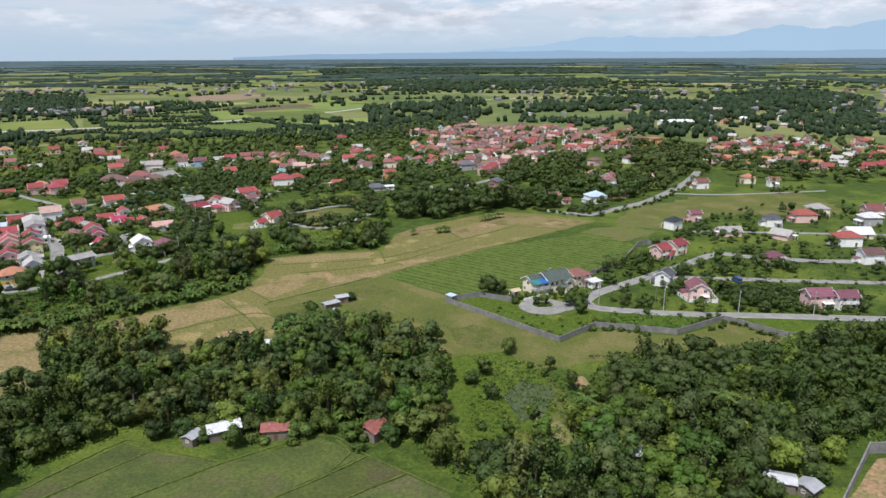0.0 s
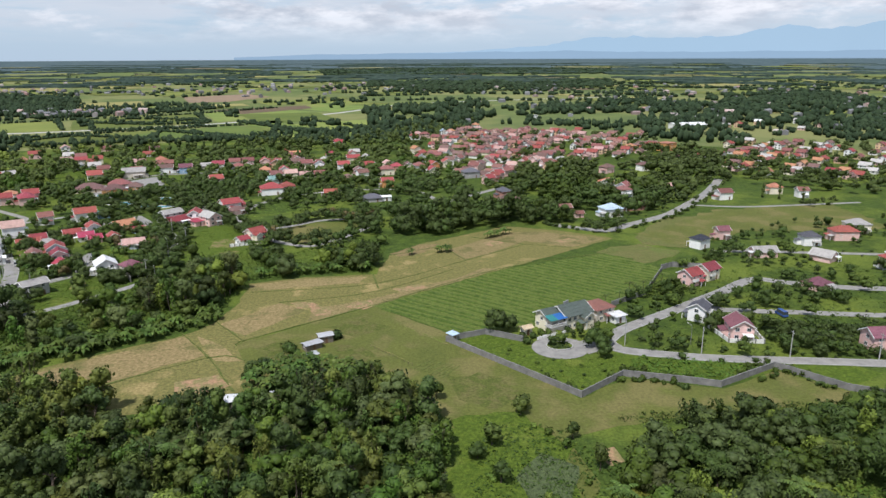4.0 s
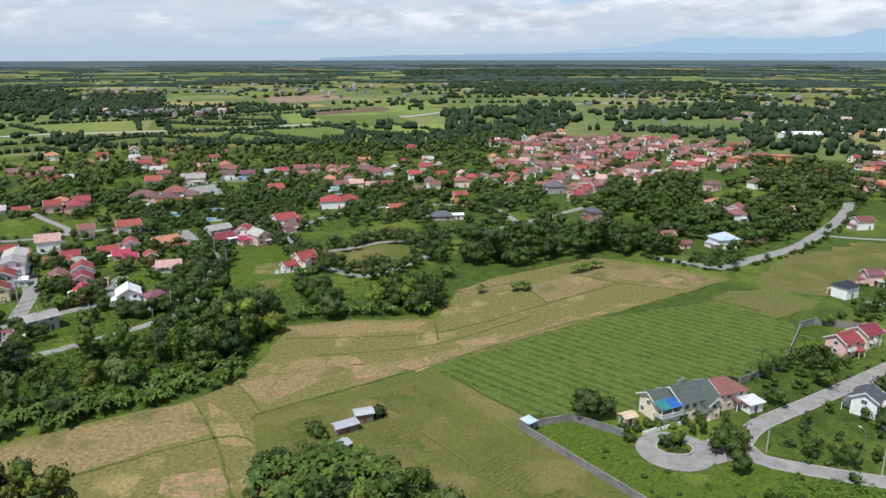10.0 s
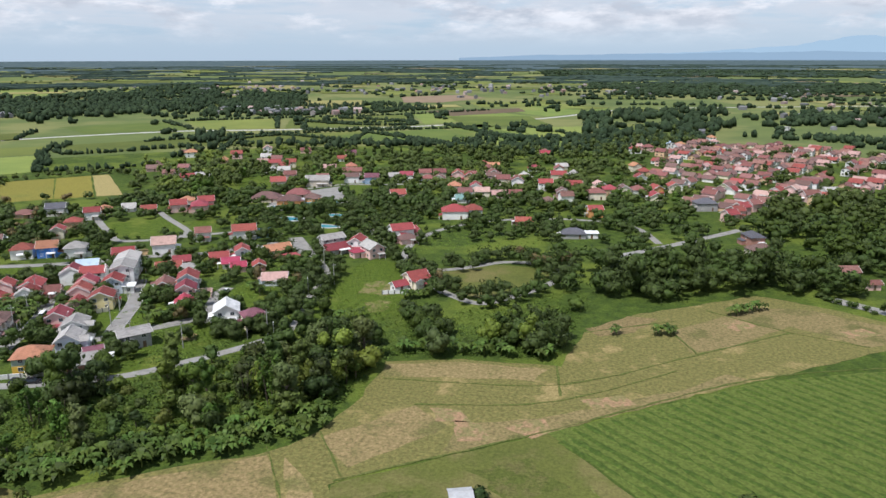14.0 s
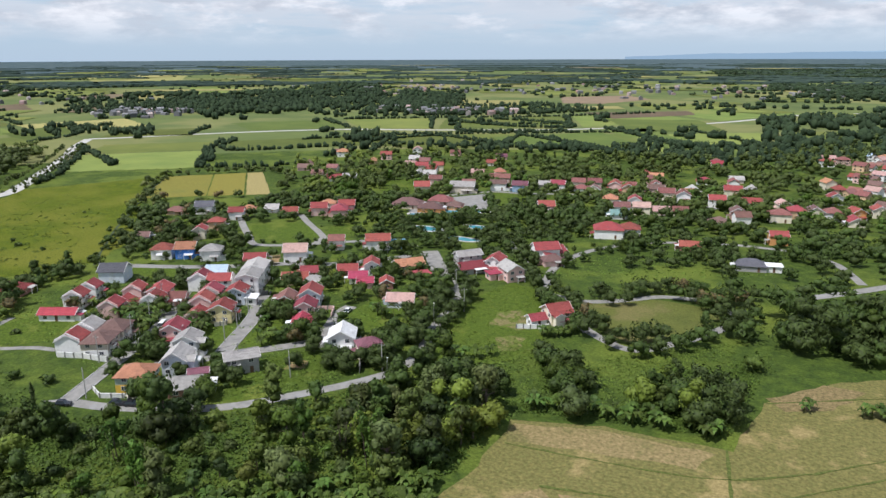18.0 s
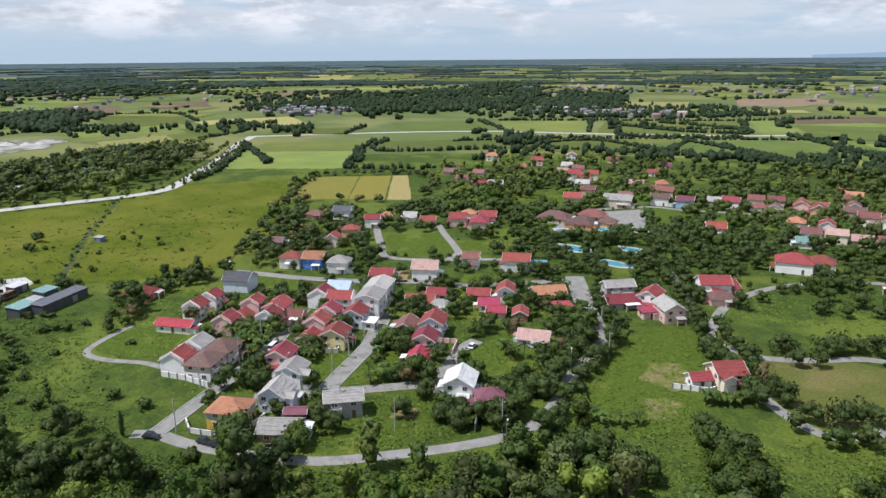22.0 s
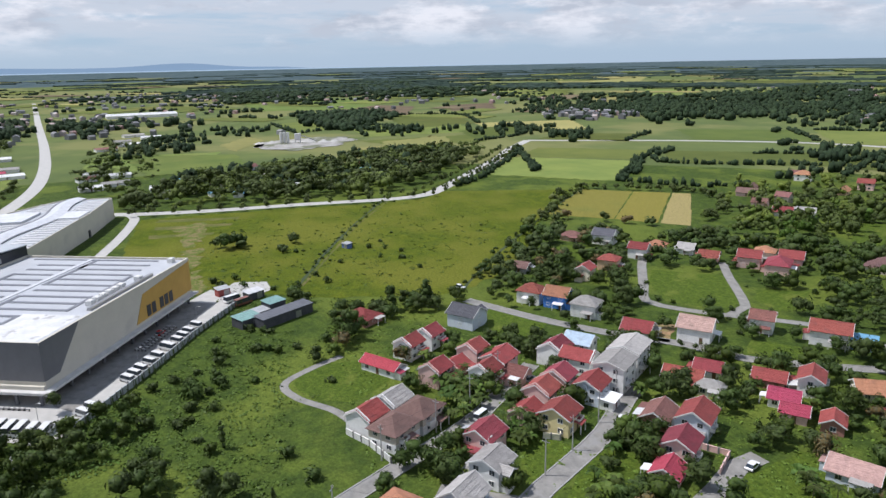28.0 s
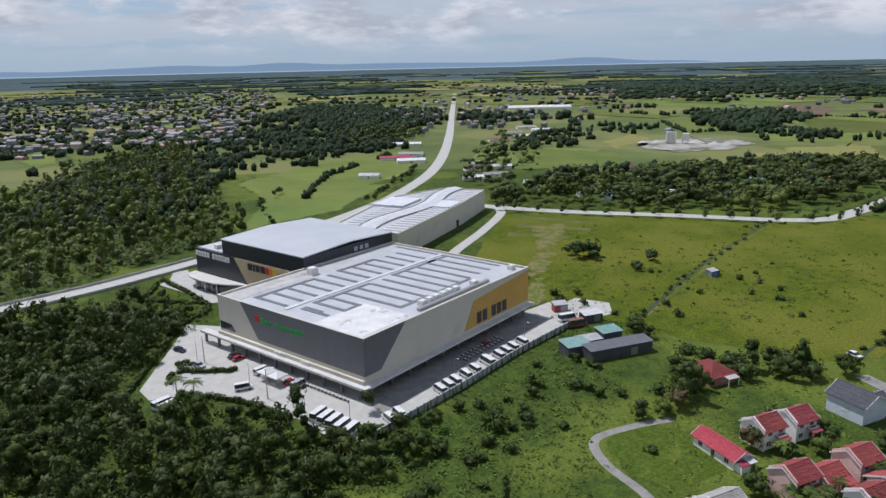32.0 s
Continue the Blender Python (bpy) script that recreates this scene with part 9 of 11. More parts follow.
# --- eastern plots
for x, y, k, s, c in ((17.5, 257.5, "broad", 1.15, "dark"), (21.5, 259.5, "broad", 1.0, "dark"), (48.5, 244.6, "broad", 1.15, "mid"), (51, 247.5, "broad", 0.95, "light"), (29.5, 253.2, "bush", 1.2, "mid"), (34.8, 255.2, "bush", 1.3, "light"), (38.2, 256.0, "bush", 1.1, "yellow"), (41.5, 258.0, "bush", 1.2, "mid"), (45.5, 258.6, "street", 0.8, "light"), (49.5, 262.4, "bush", 1.3, "mid"), (26.0, 253.0, "bush", 1.2, "dark"), (37, 246, "street", 1.15, "light"), (39, 247.5, "street", 0.9, "light"), (34.5, 245.5, "street", 0.9, "mid"), (32, 256, "bush", 1.4, "light"), (27, 248, "bush", 1.3, "mid"),
                      (72, 262, "street", 0.9, "dark"), (68, 246, "bush", 1.2, "dark"), (80, 268, "street", 0.9, "light"), (88, 243, "bush", 1.2, "mid")):
    tree(x, y, k, s, c, _q)
for x, y, k, s, c in ((98, 280, "broad", 1.0, "dark"), (101, 283, "broad", 0.9, "dark"), (130, 298, "broad", 0.9, "dark"), (140, 296, "broad", 0.85, "dark"), (108, 240, "broad", 0.7, "mid"), (73, 236.5, "bush", 1.3, "mid"), (100, 238.5, "bush", 1.3, "light"), (136, 235, "bush", 1.4, "mid"), (90, 258, "bush", 1.2, "dark"),
                      (28, 233, "bush", 0.6, "light"), (20, 240, "bush", 0.5, "light"), (84, 234, "bush", 0.9, "mid"), (94, 234, "bush", 1.2, "mid")):
    tree(x, y, k, s, c, _q)
grove([(104, 240), (108, 262), (140, 262), (160, 250), (150, 236), (122, 236)], 5.0, ["spread", "broad"], ["mid", "mid", "dark"], (0.55, 0.75), 51)
grove([(60, 284), (66, 278), (92, 300), (96, 316), (80, 300)], 4.0, ["street", "bush", "street"], ["mid", "mid", "light"], (0.9, 1.5), 52, keep=0.85)
grove([(96, 334), (118, 332), (118, 322), (140, 325), (170, 330), (230, 335), (280, 330), (300, 260), (250, 235), (180, 240), (170, 290), (130, 320)], 6.5, ["broad", "street", "bush", "bush"], ["dark", "mid", "mid", "light"], (0.6, 1.0), 53, keep=0.75)
grove([(150, 362), (160, 400), (200, 420), (300, 430), (320, 360), (260, 352)], 10, ["broad", "street", "bush"], ["dark", "mid"], (0.7, 1.0), 54, keep=0.6)
grove([(110, 338), (116, 352), (132, 354), (168, 352), (168, 338), (140, 330)], 4.5, ["bush", "bush", "street"], ["dark", "scrub", "mid"], (0.8, 1.5), 55, keep=0.7)
row_of([(100, 404), (128, 428), (152, 458), (176, 492)], 5, ["bush", "bush", "street"], ["mid", "scrub", "dark"], (0.8, 1.4), 56, 1.5)
row_of([(92, 418), (120, 442), (142, 470), (166, 506), (184, 540)], 8, ["broad", "street"], ["dark", "mid"], (0.7, 1.0), 57, 1.5)
for x, y in ((206, 486), (227, 476), (172, 540), (214, 480)):
    tree(x, y, "cypress", 1.6, "dark", _q)
grove([(216, 470), (250, 480), (250, 466), (222, 456)], 5, ["bush", "street"], ["dark", "mid"], (0.9, 1.4), 58)
undergrowth("undergrowth", [(54, 226), (68, 222), (78, 219), (97, 231), (84, 234), (60, 240)], 1.5, "scrub", 1.0, 0.8, 59, "rank weeds and creepers along the wall", per=10)
undergrowth("undergrowth", [(40, 200), (70, 206), (100, 209), (112, 206), (96, 198), (60, 196)], 1.6, "scrub", 1.1, 0.9, 60, "rank weeds below the wall", per=9)
grove([(-20, 640), (20, 900), (230, 850), (220, 720), (100, 600), (40, 560)], 9, ["broad", "broad", "street"], ["dark", "mid", "mid"], (0.7, 1.1), 61, keep=0.5, hp=0.5)
grove([(225, 590), (250, 690), (300, 780), (420, 760), (470, 650), (400, 560), (300, 540)], 14, ["broad"], ["dark", "mid", "mid"], (0.8, 1.3), 62, keep=0.6, hp=0.5)
grove([(140, 600), (180, 660), (240, 680), (300, 540), (420, 540), (420, 500), (280, 490), (190, 545)], 11, ["spread", "broad"], ["dark", "mid", "mid"], (1.0, 1.5), 63, keep=0.6, hp=2.5)

grove([(84, 262), (92, 276), (112, 270), (128, 262), (124, 240), (104, 242), (92, 246)], 5.2, ["bush", "street", "broad", "bush"], ["mid", "scrub", "light", "dark"], (0.7, 1.1), 64, keep=0.75)
grove([(62, 250), (78, 262), (86, 258), (84, 240), (66, 244)], 3.6, ["bush", "bush", "street"], ["mid", "dark", "light"], (0.7, 1.3), 65, keep=0.7)
grove([(104, 288), (126, 304), (150, 296), (150, 280), (120, 280)], 5.0, ["bush", "broad", "street"], ["dark", "mid"], (0.7, 1.1), 66, keep=0.7)
grove([(28, 250), (52, 262), (60, 262), (52, 252), (36, 254)], 2.6, ["bush", "bush", "street"], ["light", "mid", "dark"], (0.5, 0.9), 67, keep=0.6)

for x, y, k, sc in ((-279, 252.6, "broad", 0.6), (-256, 243, "broad", 0.75), (-260, 251, "broad", 0.65), (-278.6, 265, "bush", 1.9), (-256, 228, "broad", 0.5), (-258.6, 240, "street", 1.3), (-240.5, 221, "broad", 0.6), (-228, 216, "broad", 0.8), (-246, 281, "bush", 1.5), (-243, 248, "bush", 1.6), (-326, 287, "broad", 0.9), (-347.5, 262.6, "bush", 2.0), (-277, 268, "bush", 1.7),
                 (-291, 254, "bush", 1.5), (-272, 253, "bush", 1.8), (-296, 266, "bush", 1.6), (-259, 244, "broad", 0.55), (-292, 272, "bush", 1.4), (-245, 242, "bush", 1.5), (-274, 277, "bush", 1.4), (-237, 239, "bush", 1.6), (-255, 261, "bush", 1.4), (-364, 317, "bush", 1.3), (-350, 302, "bush", 1.5), (-338, 304, "bush", 1.6), (-341, 346, "bush", 1.3), (-359, 344, "bush", 1.5), (-365, 336, "bush", 1.2), (-321, 286, "broad", 0.7), (-240, 226, "bush", 1.7), (-234, 220, "bush", 1.9), (-262, 234, "bush", 1.5), (-268, 246, "bush", 1.3), (-412, 305, "broad", 0.8), (-394, 298, "broad", 0.6), (-359, 260.5, "bush", 2.0), (-413, 273, "broad", 1.3), (-417, 279, "broad", 1.3)):
    tree(x, y, k, sc, _q.choice(("dark", "mid", "dark")), _q)
row_of([(-296, 342), (-341, 383), (-393, 436), (-431, 476), (-468, 520)], 4.5, ["bush"], ["dark", "mid", "scrub"], (0.5, 1.7), 68, 2.8)
row_of([(-336, 290), (-391, 319), (-440, 347), (-492, 380)], 4.6, ["bush"], ["mid", "scrub", "dark"], (0.3, 1.1), 69, 2.6)
row_of([(54, 414), (66, 404), (84, 393), (92, 397)], 2.6, ["bush", "bush", "street"], ["dark", "scrub", "mid"], (0.9, 1.6), 70, 1.0)
for x, y in ((82, 405), (86, 409), (78, 408), (93, 404), (97, 412)):
    tree(x, y, "broad", 0.8, "dark", _q)

# --- meadow and woods by the mall
for x, y, k, s, c in ((-200, 247, "broad", 1.0, "dark"), (-196, 243, "tall", 0.95, "dark"), (-204, 243, "broad", 0.8, "dark"), (-188, 238, "broad", 1.2, "dark"), (-184, 234, "broad", 1.1, "dark"), (-191, 234, "broad", 1.0, "dark"), (-222, 248, "cypress", 1.1, "dark"), (-190, 254, "cypress", 0.9, "dark"), (-246, 243, "bush", 1.6, "dark"),
                      (-253, 248, "bush", 1.4, "dark"), (-240, 232, "bush", 1.8, "dark"), (-244, 230, "bush", 1.6, "dark"), (-228, 243, "bush", 1.2, "dark")):
    tree(x, y, k, s, c, _q)
for x, y, k, s, c in ((-416, 275, "broad", 1.2, "dark"), (-411, 280, "broad", 1.0, "dark"), (-419, 270, "broad", 1.0, "dark"), (-408, 306, "street", 1.5, "dark"), (-398, 297, "bush", 1.9, "dark"), (-392, 302, "bush", 1.3, "mid"), (-352, 264, "bush", 1.6, "dark"), (-360, 270, "bush", 1.4, "mid"), (-348, 272, "bush", 1.5, "mid"),
                      (-322, 288, "broad", 0.75, "dark"), (-316, 290, "broad", 0.7, "dark"), (-338, 282, "bush", 1.3, "mid")):
    tree(x, y, k, s, c, _q)
grove([(-350, 262), (-315, 285), (-280, 300), (-262, 270), (-250, 240), (-222, 228), (-200, 250), (-206, 272), (-230, 262), (-262, 262), (-300, 258)], 11, ["bush", "bush", "street"], ["scrub", "mid", "scrub"], (0.9, 1.7), 71, keep=0.2)
grove([(-490, 300), (-360, 300), (-320, 330), (-380, 420), (-490, 400)], 17, ["bush"], ["mid", "scrub", "light"], (0.5, 1.2), 72, keep=0.28)
grove([(-246, 203), (-253, 217), (-260, 228), (-246, 231), (-233, 227), (-224, 221), (-225, 210)], 4.6, ["bush", "bush", "street"], ["scrub", "mid", "light", "dark"], (1.0, 2.1), 80, keep=0.7)
for x, y, k, s, c in ((-252, 244, "bush", 2.6, "mid"), (-256, 252, "bush", 2.0, "mid"), (-278, 265, "bush", 1.7, "scrub"), (-273, 271, "bush", 1.6, "scrub"), (-213, 233, "broad", 1.0, "dark"), (-221, 230, "bush", 2.4, "dark"), (-212, 261, "bush", 1.7, "mid"), (-200, 264, "bush", 2.0, "mid"), (-221, 245, "bush", 1.5, "scrub"), (-278, 255, "bush", 1.6, "light")):
    tree(x, y, k, s, c, _q)
undergrowth("undergrowth", [(-246, 203), (-253, 217), (-262, 230), (-246, 234), (-233, 230), (-222, 223), (-223, 208)], 2.0, "scrub", 1.5, 1.2, 103, "shrubby tangle below the car park fence", per=9)
WOOD_MALL = [(-214, 214), (-236, 216), (-245, 202), (-247, 186), (-250, 174), (-245, 157), (-253, 145), (-264, 136), (-300, 130), (-314, 134), (-322, 116), (-318, 84), (-300, 62), (-262, 60), (-222, 100), (-200, 150), (-196, 200)]
grove(WOOD_MALL, 5.4, ["broad", "tall", "broad", "bamboo"], ["dark", "mid", "dark", "mid", "grey", "bamboo", "scrub"], (0.75, 1.25), 73)
grove([(-322, 62), (-334, 70), (-345, 94), (-352, 106), (-328, 131), (-312, 134), (-268, 138), (-262, 120), (-264, 100)], 5.6, ["broad", "bamboo", "bush", "bush"], ["scrub", "mid", "scrub", "bamboo", "light"], (0.6, 1.0), 70, keep=0.24)
undergrowth("undergrowth", [(-322, 62), (-334, 70), (-345, 94), (-352, 112), (-339, 130), (-327, 137), (-305, 135), (-268, 138), (-262, 120), (-264, 100)], 2.0, "scrub", 1.4, 1.1, 99, "tangled creepers in the marshy hollow", per=8)
grove([(-196, 214), (-150, 214), (-140, 190), (-170, 140), (-200, 90), (-240, 50), (-262, 60), (-222, 100), (-200, 150)], 8.0, ["broad", "tall"], ["dark", "mid"], (0.8, 1.2), 74)
undergrowth("undergrowth", WOOD_MALL, 2.0, "scrub", 1.4, 1.1, 75, "tangled undergrowth beside the car park", per=8)
grove([(-300, 10), (-345, 45), (-400, 78), (-450, 98), (-520, 60), (-640, -20), (-800, -110), (-900, -160), (-700, -170), (-450, -80)], 11, ["broad", "tall", "bamboo"], ["mid", "grey", "dark", "mid", "bamboo", "scrub"], (0.9, 1.5), 76)
for pts in ([mxy(-36, 58), mxy(-22, 71), mxy(-11, 81), mxy(2, 95), mxy(10, 96)], [mxy(-29, 44), mxy(-22, 27), mxy(-20, 8)], [mxy(-15, 60), mxy(-18, 63), mxy(-19, 57), mxy(-15, 50), mxy(-10, 45)], [mxy(-19, 57), mxy(-24, 57), mxy(-27, 53)],
            [mxy(24, 147), mxy(16, 138), mxy(9, 131), mxy(14, 120), mxy(21, 107)], [mxy(28, 150), mxy(26, 135), mxy(24, 121), mxy(20, 104), mxy(14, 97)], [mxy(14, 97), mxy(4, 94), mxy(-6, 86)]):
    row_of(pts, 1.1, ["bush"], ["mid", "scrub", "scrub"], (0.85, 1.1), 77, 0.2)
patch("lawn", [(-318, 70), (-331, 84), (-318, 100), (-296, 96), (-290, 78)], M_LAWN, 0.06, "rank bright grass in the hollow below the highway", "grass", jitter=1.5)
patch("pond", [(-333, 117), (-327, 124), (-316, 120), (-314, 113), (-324, 111)], mat("pond_water", (0.045, 0.06, 0.045), (0.06, 0.075, 0.05), 0.3, 0.15), 0.08, "small dark pond in the marshy hollow", "pond", jitter=1.0)
patch("lawn", [mxy(-2, 96), mxy(12, 99), mxy(20, 108), mxy(24, 132), mxy(22, 144), mxy(9, 130)], M_LAWN, 0.07, "trimmed lawn between hedges", "lawn")
palm(*mxy(-31, 42), 0.9, _q); palm(*mxy(-28, 38), 0.8, _q); tree(*mxy(-5, -5), "street", 1.5, "dark", _q); tree(*mxy(12, 122), "street", 1.3, "dark", _q)
row_of([(-540, 145), (-600, 150), (-690, 152)], 9, ["street"], ["dark"], (1.3, 1.8), 78, 2)
row_of([(-470, 105), (-520, 80), (-580, 70)], 12, ["street", "bush"], ["dark"], (1.2, 1.8), 79, 3)
row_of([mxy(-17, -18.2), mxy(20, -19.2), mxy(50, -18.8), mxy(84, -20.8)], 3.0, ["cypress"], ["dark", "mid"], (0.32, 0.5), 95, 0.3)
# boulevard trees
for off, seed in ((8.5, 81), (-8.5, 82), (0.0, 83)):
    line = smooth_line([(-531, 226), (-519, 271), (-509, 336), (-499, 385), (-501, 414), (-520, 436), (-563, 476), (-640, 545), (-697, 590)], 11)
    rr = random.Random(seed)
    for i in range(1, len(line) - 1):
        a = line[i + 1] - line[i - 1]
        q = line[i] + Vector((-a.y, a.x)).normalized() * off
        tree(q.x, q.y, "street", rr.uniform(1.25, 1.75) * (0.6 if off == 0 else 1), rr.choice(("dark", "dark", "mid")), rr)
grove([(-548, 226), (-530, 300), (-522, 380), (-535, 420), (-600, 480), (-690, 560), (-720, 530), (-700, 440), (-660, 330), (-600, 230)], 10, ["broad", "spread", "broad"], ["dark", "dark", "mid"], (1.2, 1.9), 84, keep=0.8, hp=3.5)
for x, y in ((-590, 305), (-586, 309)):
    tree(x, y, "cypress", 2.8, "dark", _q)

# rows of trees north of the round park and behind the village
for x, y in ((-110, 487), (-100, 492), (-95, 504), (-87, 513), (-66, 538), (-50, 536), (-38, 524), (-27, 543), (-17, 534), (-63, 511), (-54, 549), (-86, 549), (-91, 457), (-84, 458), (-75, 465), (-69, 487), (-57, 467), (-51, 460), (-30, 471), (-18, 487), (-11, 474), (-4, 484), (4, 488), (-78, 420), (-87, 412), (-69, 430), (-60, 434), (-45, 428), (-39, 437),
             (-31, 438), (-114, 442), (-111, 455), (-123, 452), (17, 501), (8, 504)):
    if clear_of(x, y, 0.5, 0.8):
        tree(x, y, "broad", _q.uniform(0.8, 1.15), _q.choice(("dark", "dark", "mid")), _q)
grove([(-250, 691), (-216, 746), (-185, 800), (-100, 800), (-50, 930), (20, 1010), (50, 960), (-20, 800), (10, 640), (-101, 640), (-200, 640)], 10.5, ["broad", "broad", "tall"], ["dark", "dark", "mid"], (0.9, 1.4), 85, keep=0.62, clump=True)
grove([(-190, 520), (-170, 480), (-140, 500), (-120, 580), (-60, 590), (10, 590), (0, 650), (-150, 640), (-200, 600)], 8.0, ["broad", "broad", "street"], ["dark", "dark", "mid"], (0.8, 1.25), 86, keep=0.55)
undergrowth("undergrowth", [(-318, 40), (-348, 52), (-402, 76), (-450, 92), (-500, 60), (-520, -30), (-420, -60), (-330, -20)], 4.0, "mid", 2.6, 2.6, 87, "dark leafy thicket under the wood beyond the highway", per=10, leafsize=1.0)

grove([(-300, 345), (-328, 372), (-355, 396), (-395, 432), (-447, 486), (-420, 480), (-375, 444), (-340, 420), (-322, 400), (-300, 370)], 6.0, ["broad", "broad", "bush"], ["dark", "mid", "dark", "grey"], (0.7, 1.2), 88, keep=0.7)
grove([(-640, 192), (-740, 188), (-880, 196), (-1000, 208), (-918, 262), (-690, 258), (-582, 246), (-596, 220)], 13, ["broad", "spread", "bush"], ["dark", "mid", "dark"], (0.9, 1.4), 89, keep=0.6, hp=-1)
grove([(-820, 60), (-980, -4), (-1100, 30), (-1020, 112), (-900, 100)], 11, ["broad", "tall"], ["dark", "dark", "mid"], (0.9, 1.4), 90, keep=0.85)
grove([(-345, 330), (-358, 356), (-332, 336), (-372, 374), (-400, 350), (-380, 300)], 7.5, ["bush"], ["scrub", "mid", "dark"], (0.6, 1.6), 91, keep=0.35, clump=True)
undergrowth("scrub", [(-345, 262), (-330, 300), (-318, 340), (-345, 372), (-400, 420), (-470, 440), (-485, 380), (-490, 300), (-470, 262)], 3.4, "scrub", 1.5, 0.35, 101, "darker tussocks scattered over the savanna", per=7, leafsize=0.6, keep=0.22)

undergrowth("scrub", [(-378, 265), (-343, 298), (-267, 296), (-235, 272), (-205, 262), (-180, 250), (-171, 245), (-191, 224), (-215, 226), (-250, 228), (-300, 255)], 3.4, "scrub", 1.9, 0.7, 102, "weedy scrub patches over the meadow", per=12, leafsize=0.5, keep=0.16)
for x, y, k, s in ((-209, 231, "broad", 1.1), (-191, 230, "broad", 1.2), (-187, 244, "bush", 2.0), (-174, 245, "broad", 0.9), (-222, 232, "broad", 0.8), (-168, 249, "bush", 2.2), (-182, 233, "broad", 1.2), (-163, 252, "bush", 2.0), (-200, 227, "tall", 1.1), (-178, 240, "broad", 0.8), (49.5, 238, "broad", 0.75)):
    tree(x, y, k, s, _q.choice(("dark", "mid", "dark")), _q)
for x, y in ((-212.3, 305.9), (-209.7, 301.8), (-195, 312.5), (-191.8, 310.7), (-208, 331), (-180, 328), (-174, 318.5), (-218.7, 312.9), (-111, 337.5), (-107.5, 337.5), (-104.5, 340), (-101.5, 343)):
    banana(x, y, _q.uniform(0.9, 1.3), _q)
grove([(85, 301), (98, 311), (100, 300), (91, 288), (80, 276), (72, 277), (76, 290)], 3.4, ["bush", "street", "bush"], ["mid", "light", "scrub"], (0.8, 1.5), 92, keep=0.7)

for off in (5.2, -5.2):
    line = smooth_line([(100, 411), (128, 435), (150, 464), (173, 498), (190, 528), (206, 562), (240, 640)], 9)
    for i in range(1, len(line) - 1):
        a = line[i + 1] - line[i - 1]
        q = line[i] + Vector((-a.y, a.x)).normalized() * (off * 1.15)
        if _q.random() < 0.7:
            tree(q.x + _q.uniform(-1, 1), q.y + _q.uniform(-1, 1), _q.choice(("broad", "street", "bush")), _q.uniform(0.6, 1.0), _q.choice(("dark", "mid")), _q)
grove([(110, 372), (165, 398), (225, 398), (242, 410), (240, 440), (250, 400), (230, 380), (160, 376)], 6.5, ["bush", "street", "broad"], ["dark", "mid", "scrub"], (0.6, 1.0), 93, keep=0.55)
grove([(11, 505), (59, 585), (125, 627), (107, 560), (68, 512), (35, 479)], 8.5, ["broad", "broad", "street"], ["dark", "mid", "mid"], (0.7, 1.15), 94, keep=0.55, hp=1.0)

# --- rough grass as stuff
undergrowth("weeds", VILLAGE[:13], 2.6, "grass", 1.0, 0.35, 95, "rank garden weeds and grass tufts", per=6, leafsize=0.5, keep=0.8)
undergrowth("weeds", [(4, 150), (10, 200), (28, 196), (40, 178), (30, 150), (18, 140)], 1.6, "scrub", 1.1, 0.6, 97, "bushy weeds on rough ground", per=8, keep=0.7)
undergrowth("weeds", [(56, 262), (90, 296), (120, 330), (180, 345), (190, 280), (150, 236), (120, 240), (80, 245), (60, 250)], 2.4, "grass", 1.0, 0.4, 98, "rank grass on empty plots", per=6, leafsize=0.5, keep=0.75)
undergrowth("scrub", [(-330, 292), (-245, 268), (-196, 256), (-200, 236), (-220, 226), (-250, 226), (-290, 250), (-330, 266)], 2.1, "scrub", 1.2, 0.7, 91, "low scrub and tall weeds over the meadow", per=9, leafsize=0.46, keep=0.75)
undergrowth("scrub", [(-345, 262), (-330, 300), (-318, 340), (-345, 372), (-400, 420), (-440, 380), (-430, 300), (-390, 262)], 4.4, "scrub", 1.5, 0.5, 96, "soft clumps of tall grass and weeds", per=8, leafsize=0.6, keep=0.35)
undergrowth("rough_grass", [(-132, 385), (-126, 412), (-112, 408), (-95, 372), (-88, 350), (-100, 336), (-116, 332), (-124, 350)], 1.5, "grass", 0.8, 0.3, 92, "rough tufted meadow grass", per=7, leafsize=0.3, keep=0.7)
undergrowth("rough_grass", [(2, 250), (37, 213), (52, 226), (54, 240), (40, 236), (28, 238), (24, 248)], 1.3, "grass", 0.7, 0.3, 93, "rough tufted grass inside the wall", per=7, leafsize=0.3, keep=0.6)

plant_all(520)

# ---------------------------------------------------------------- the plain beyond


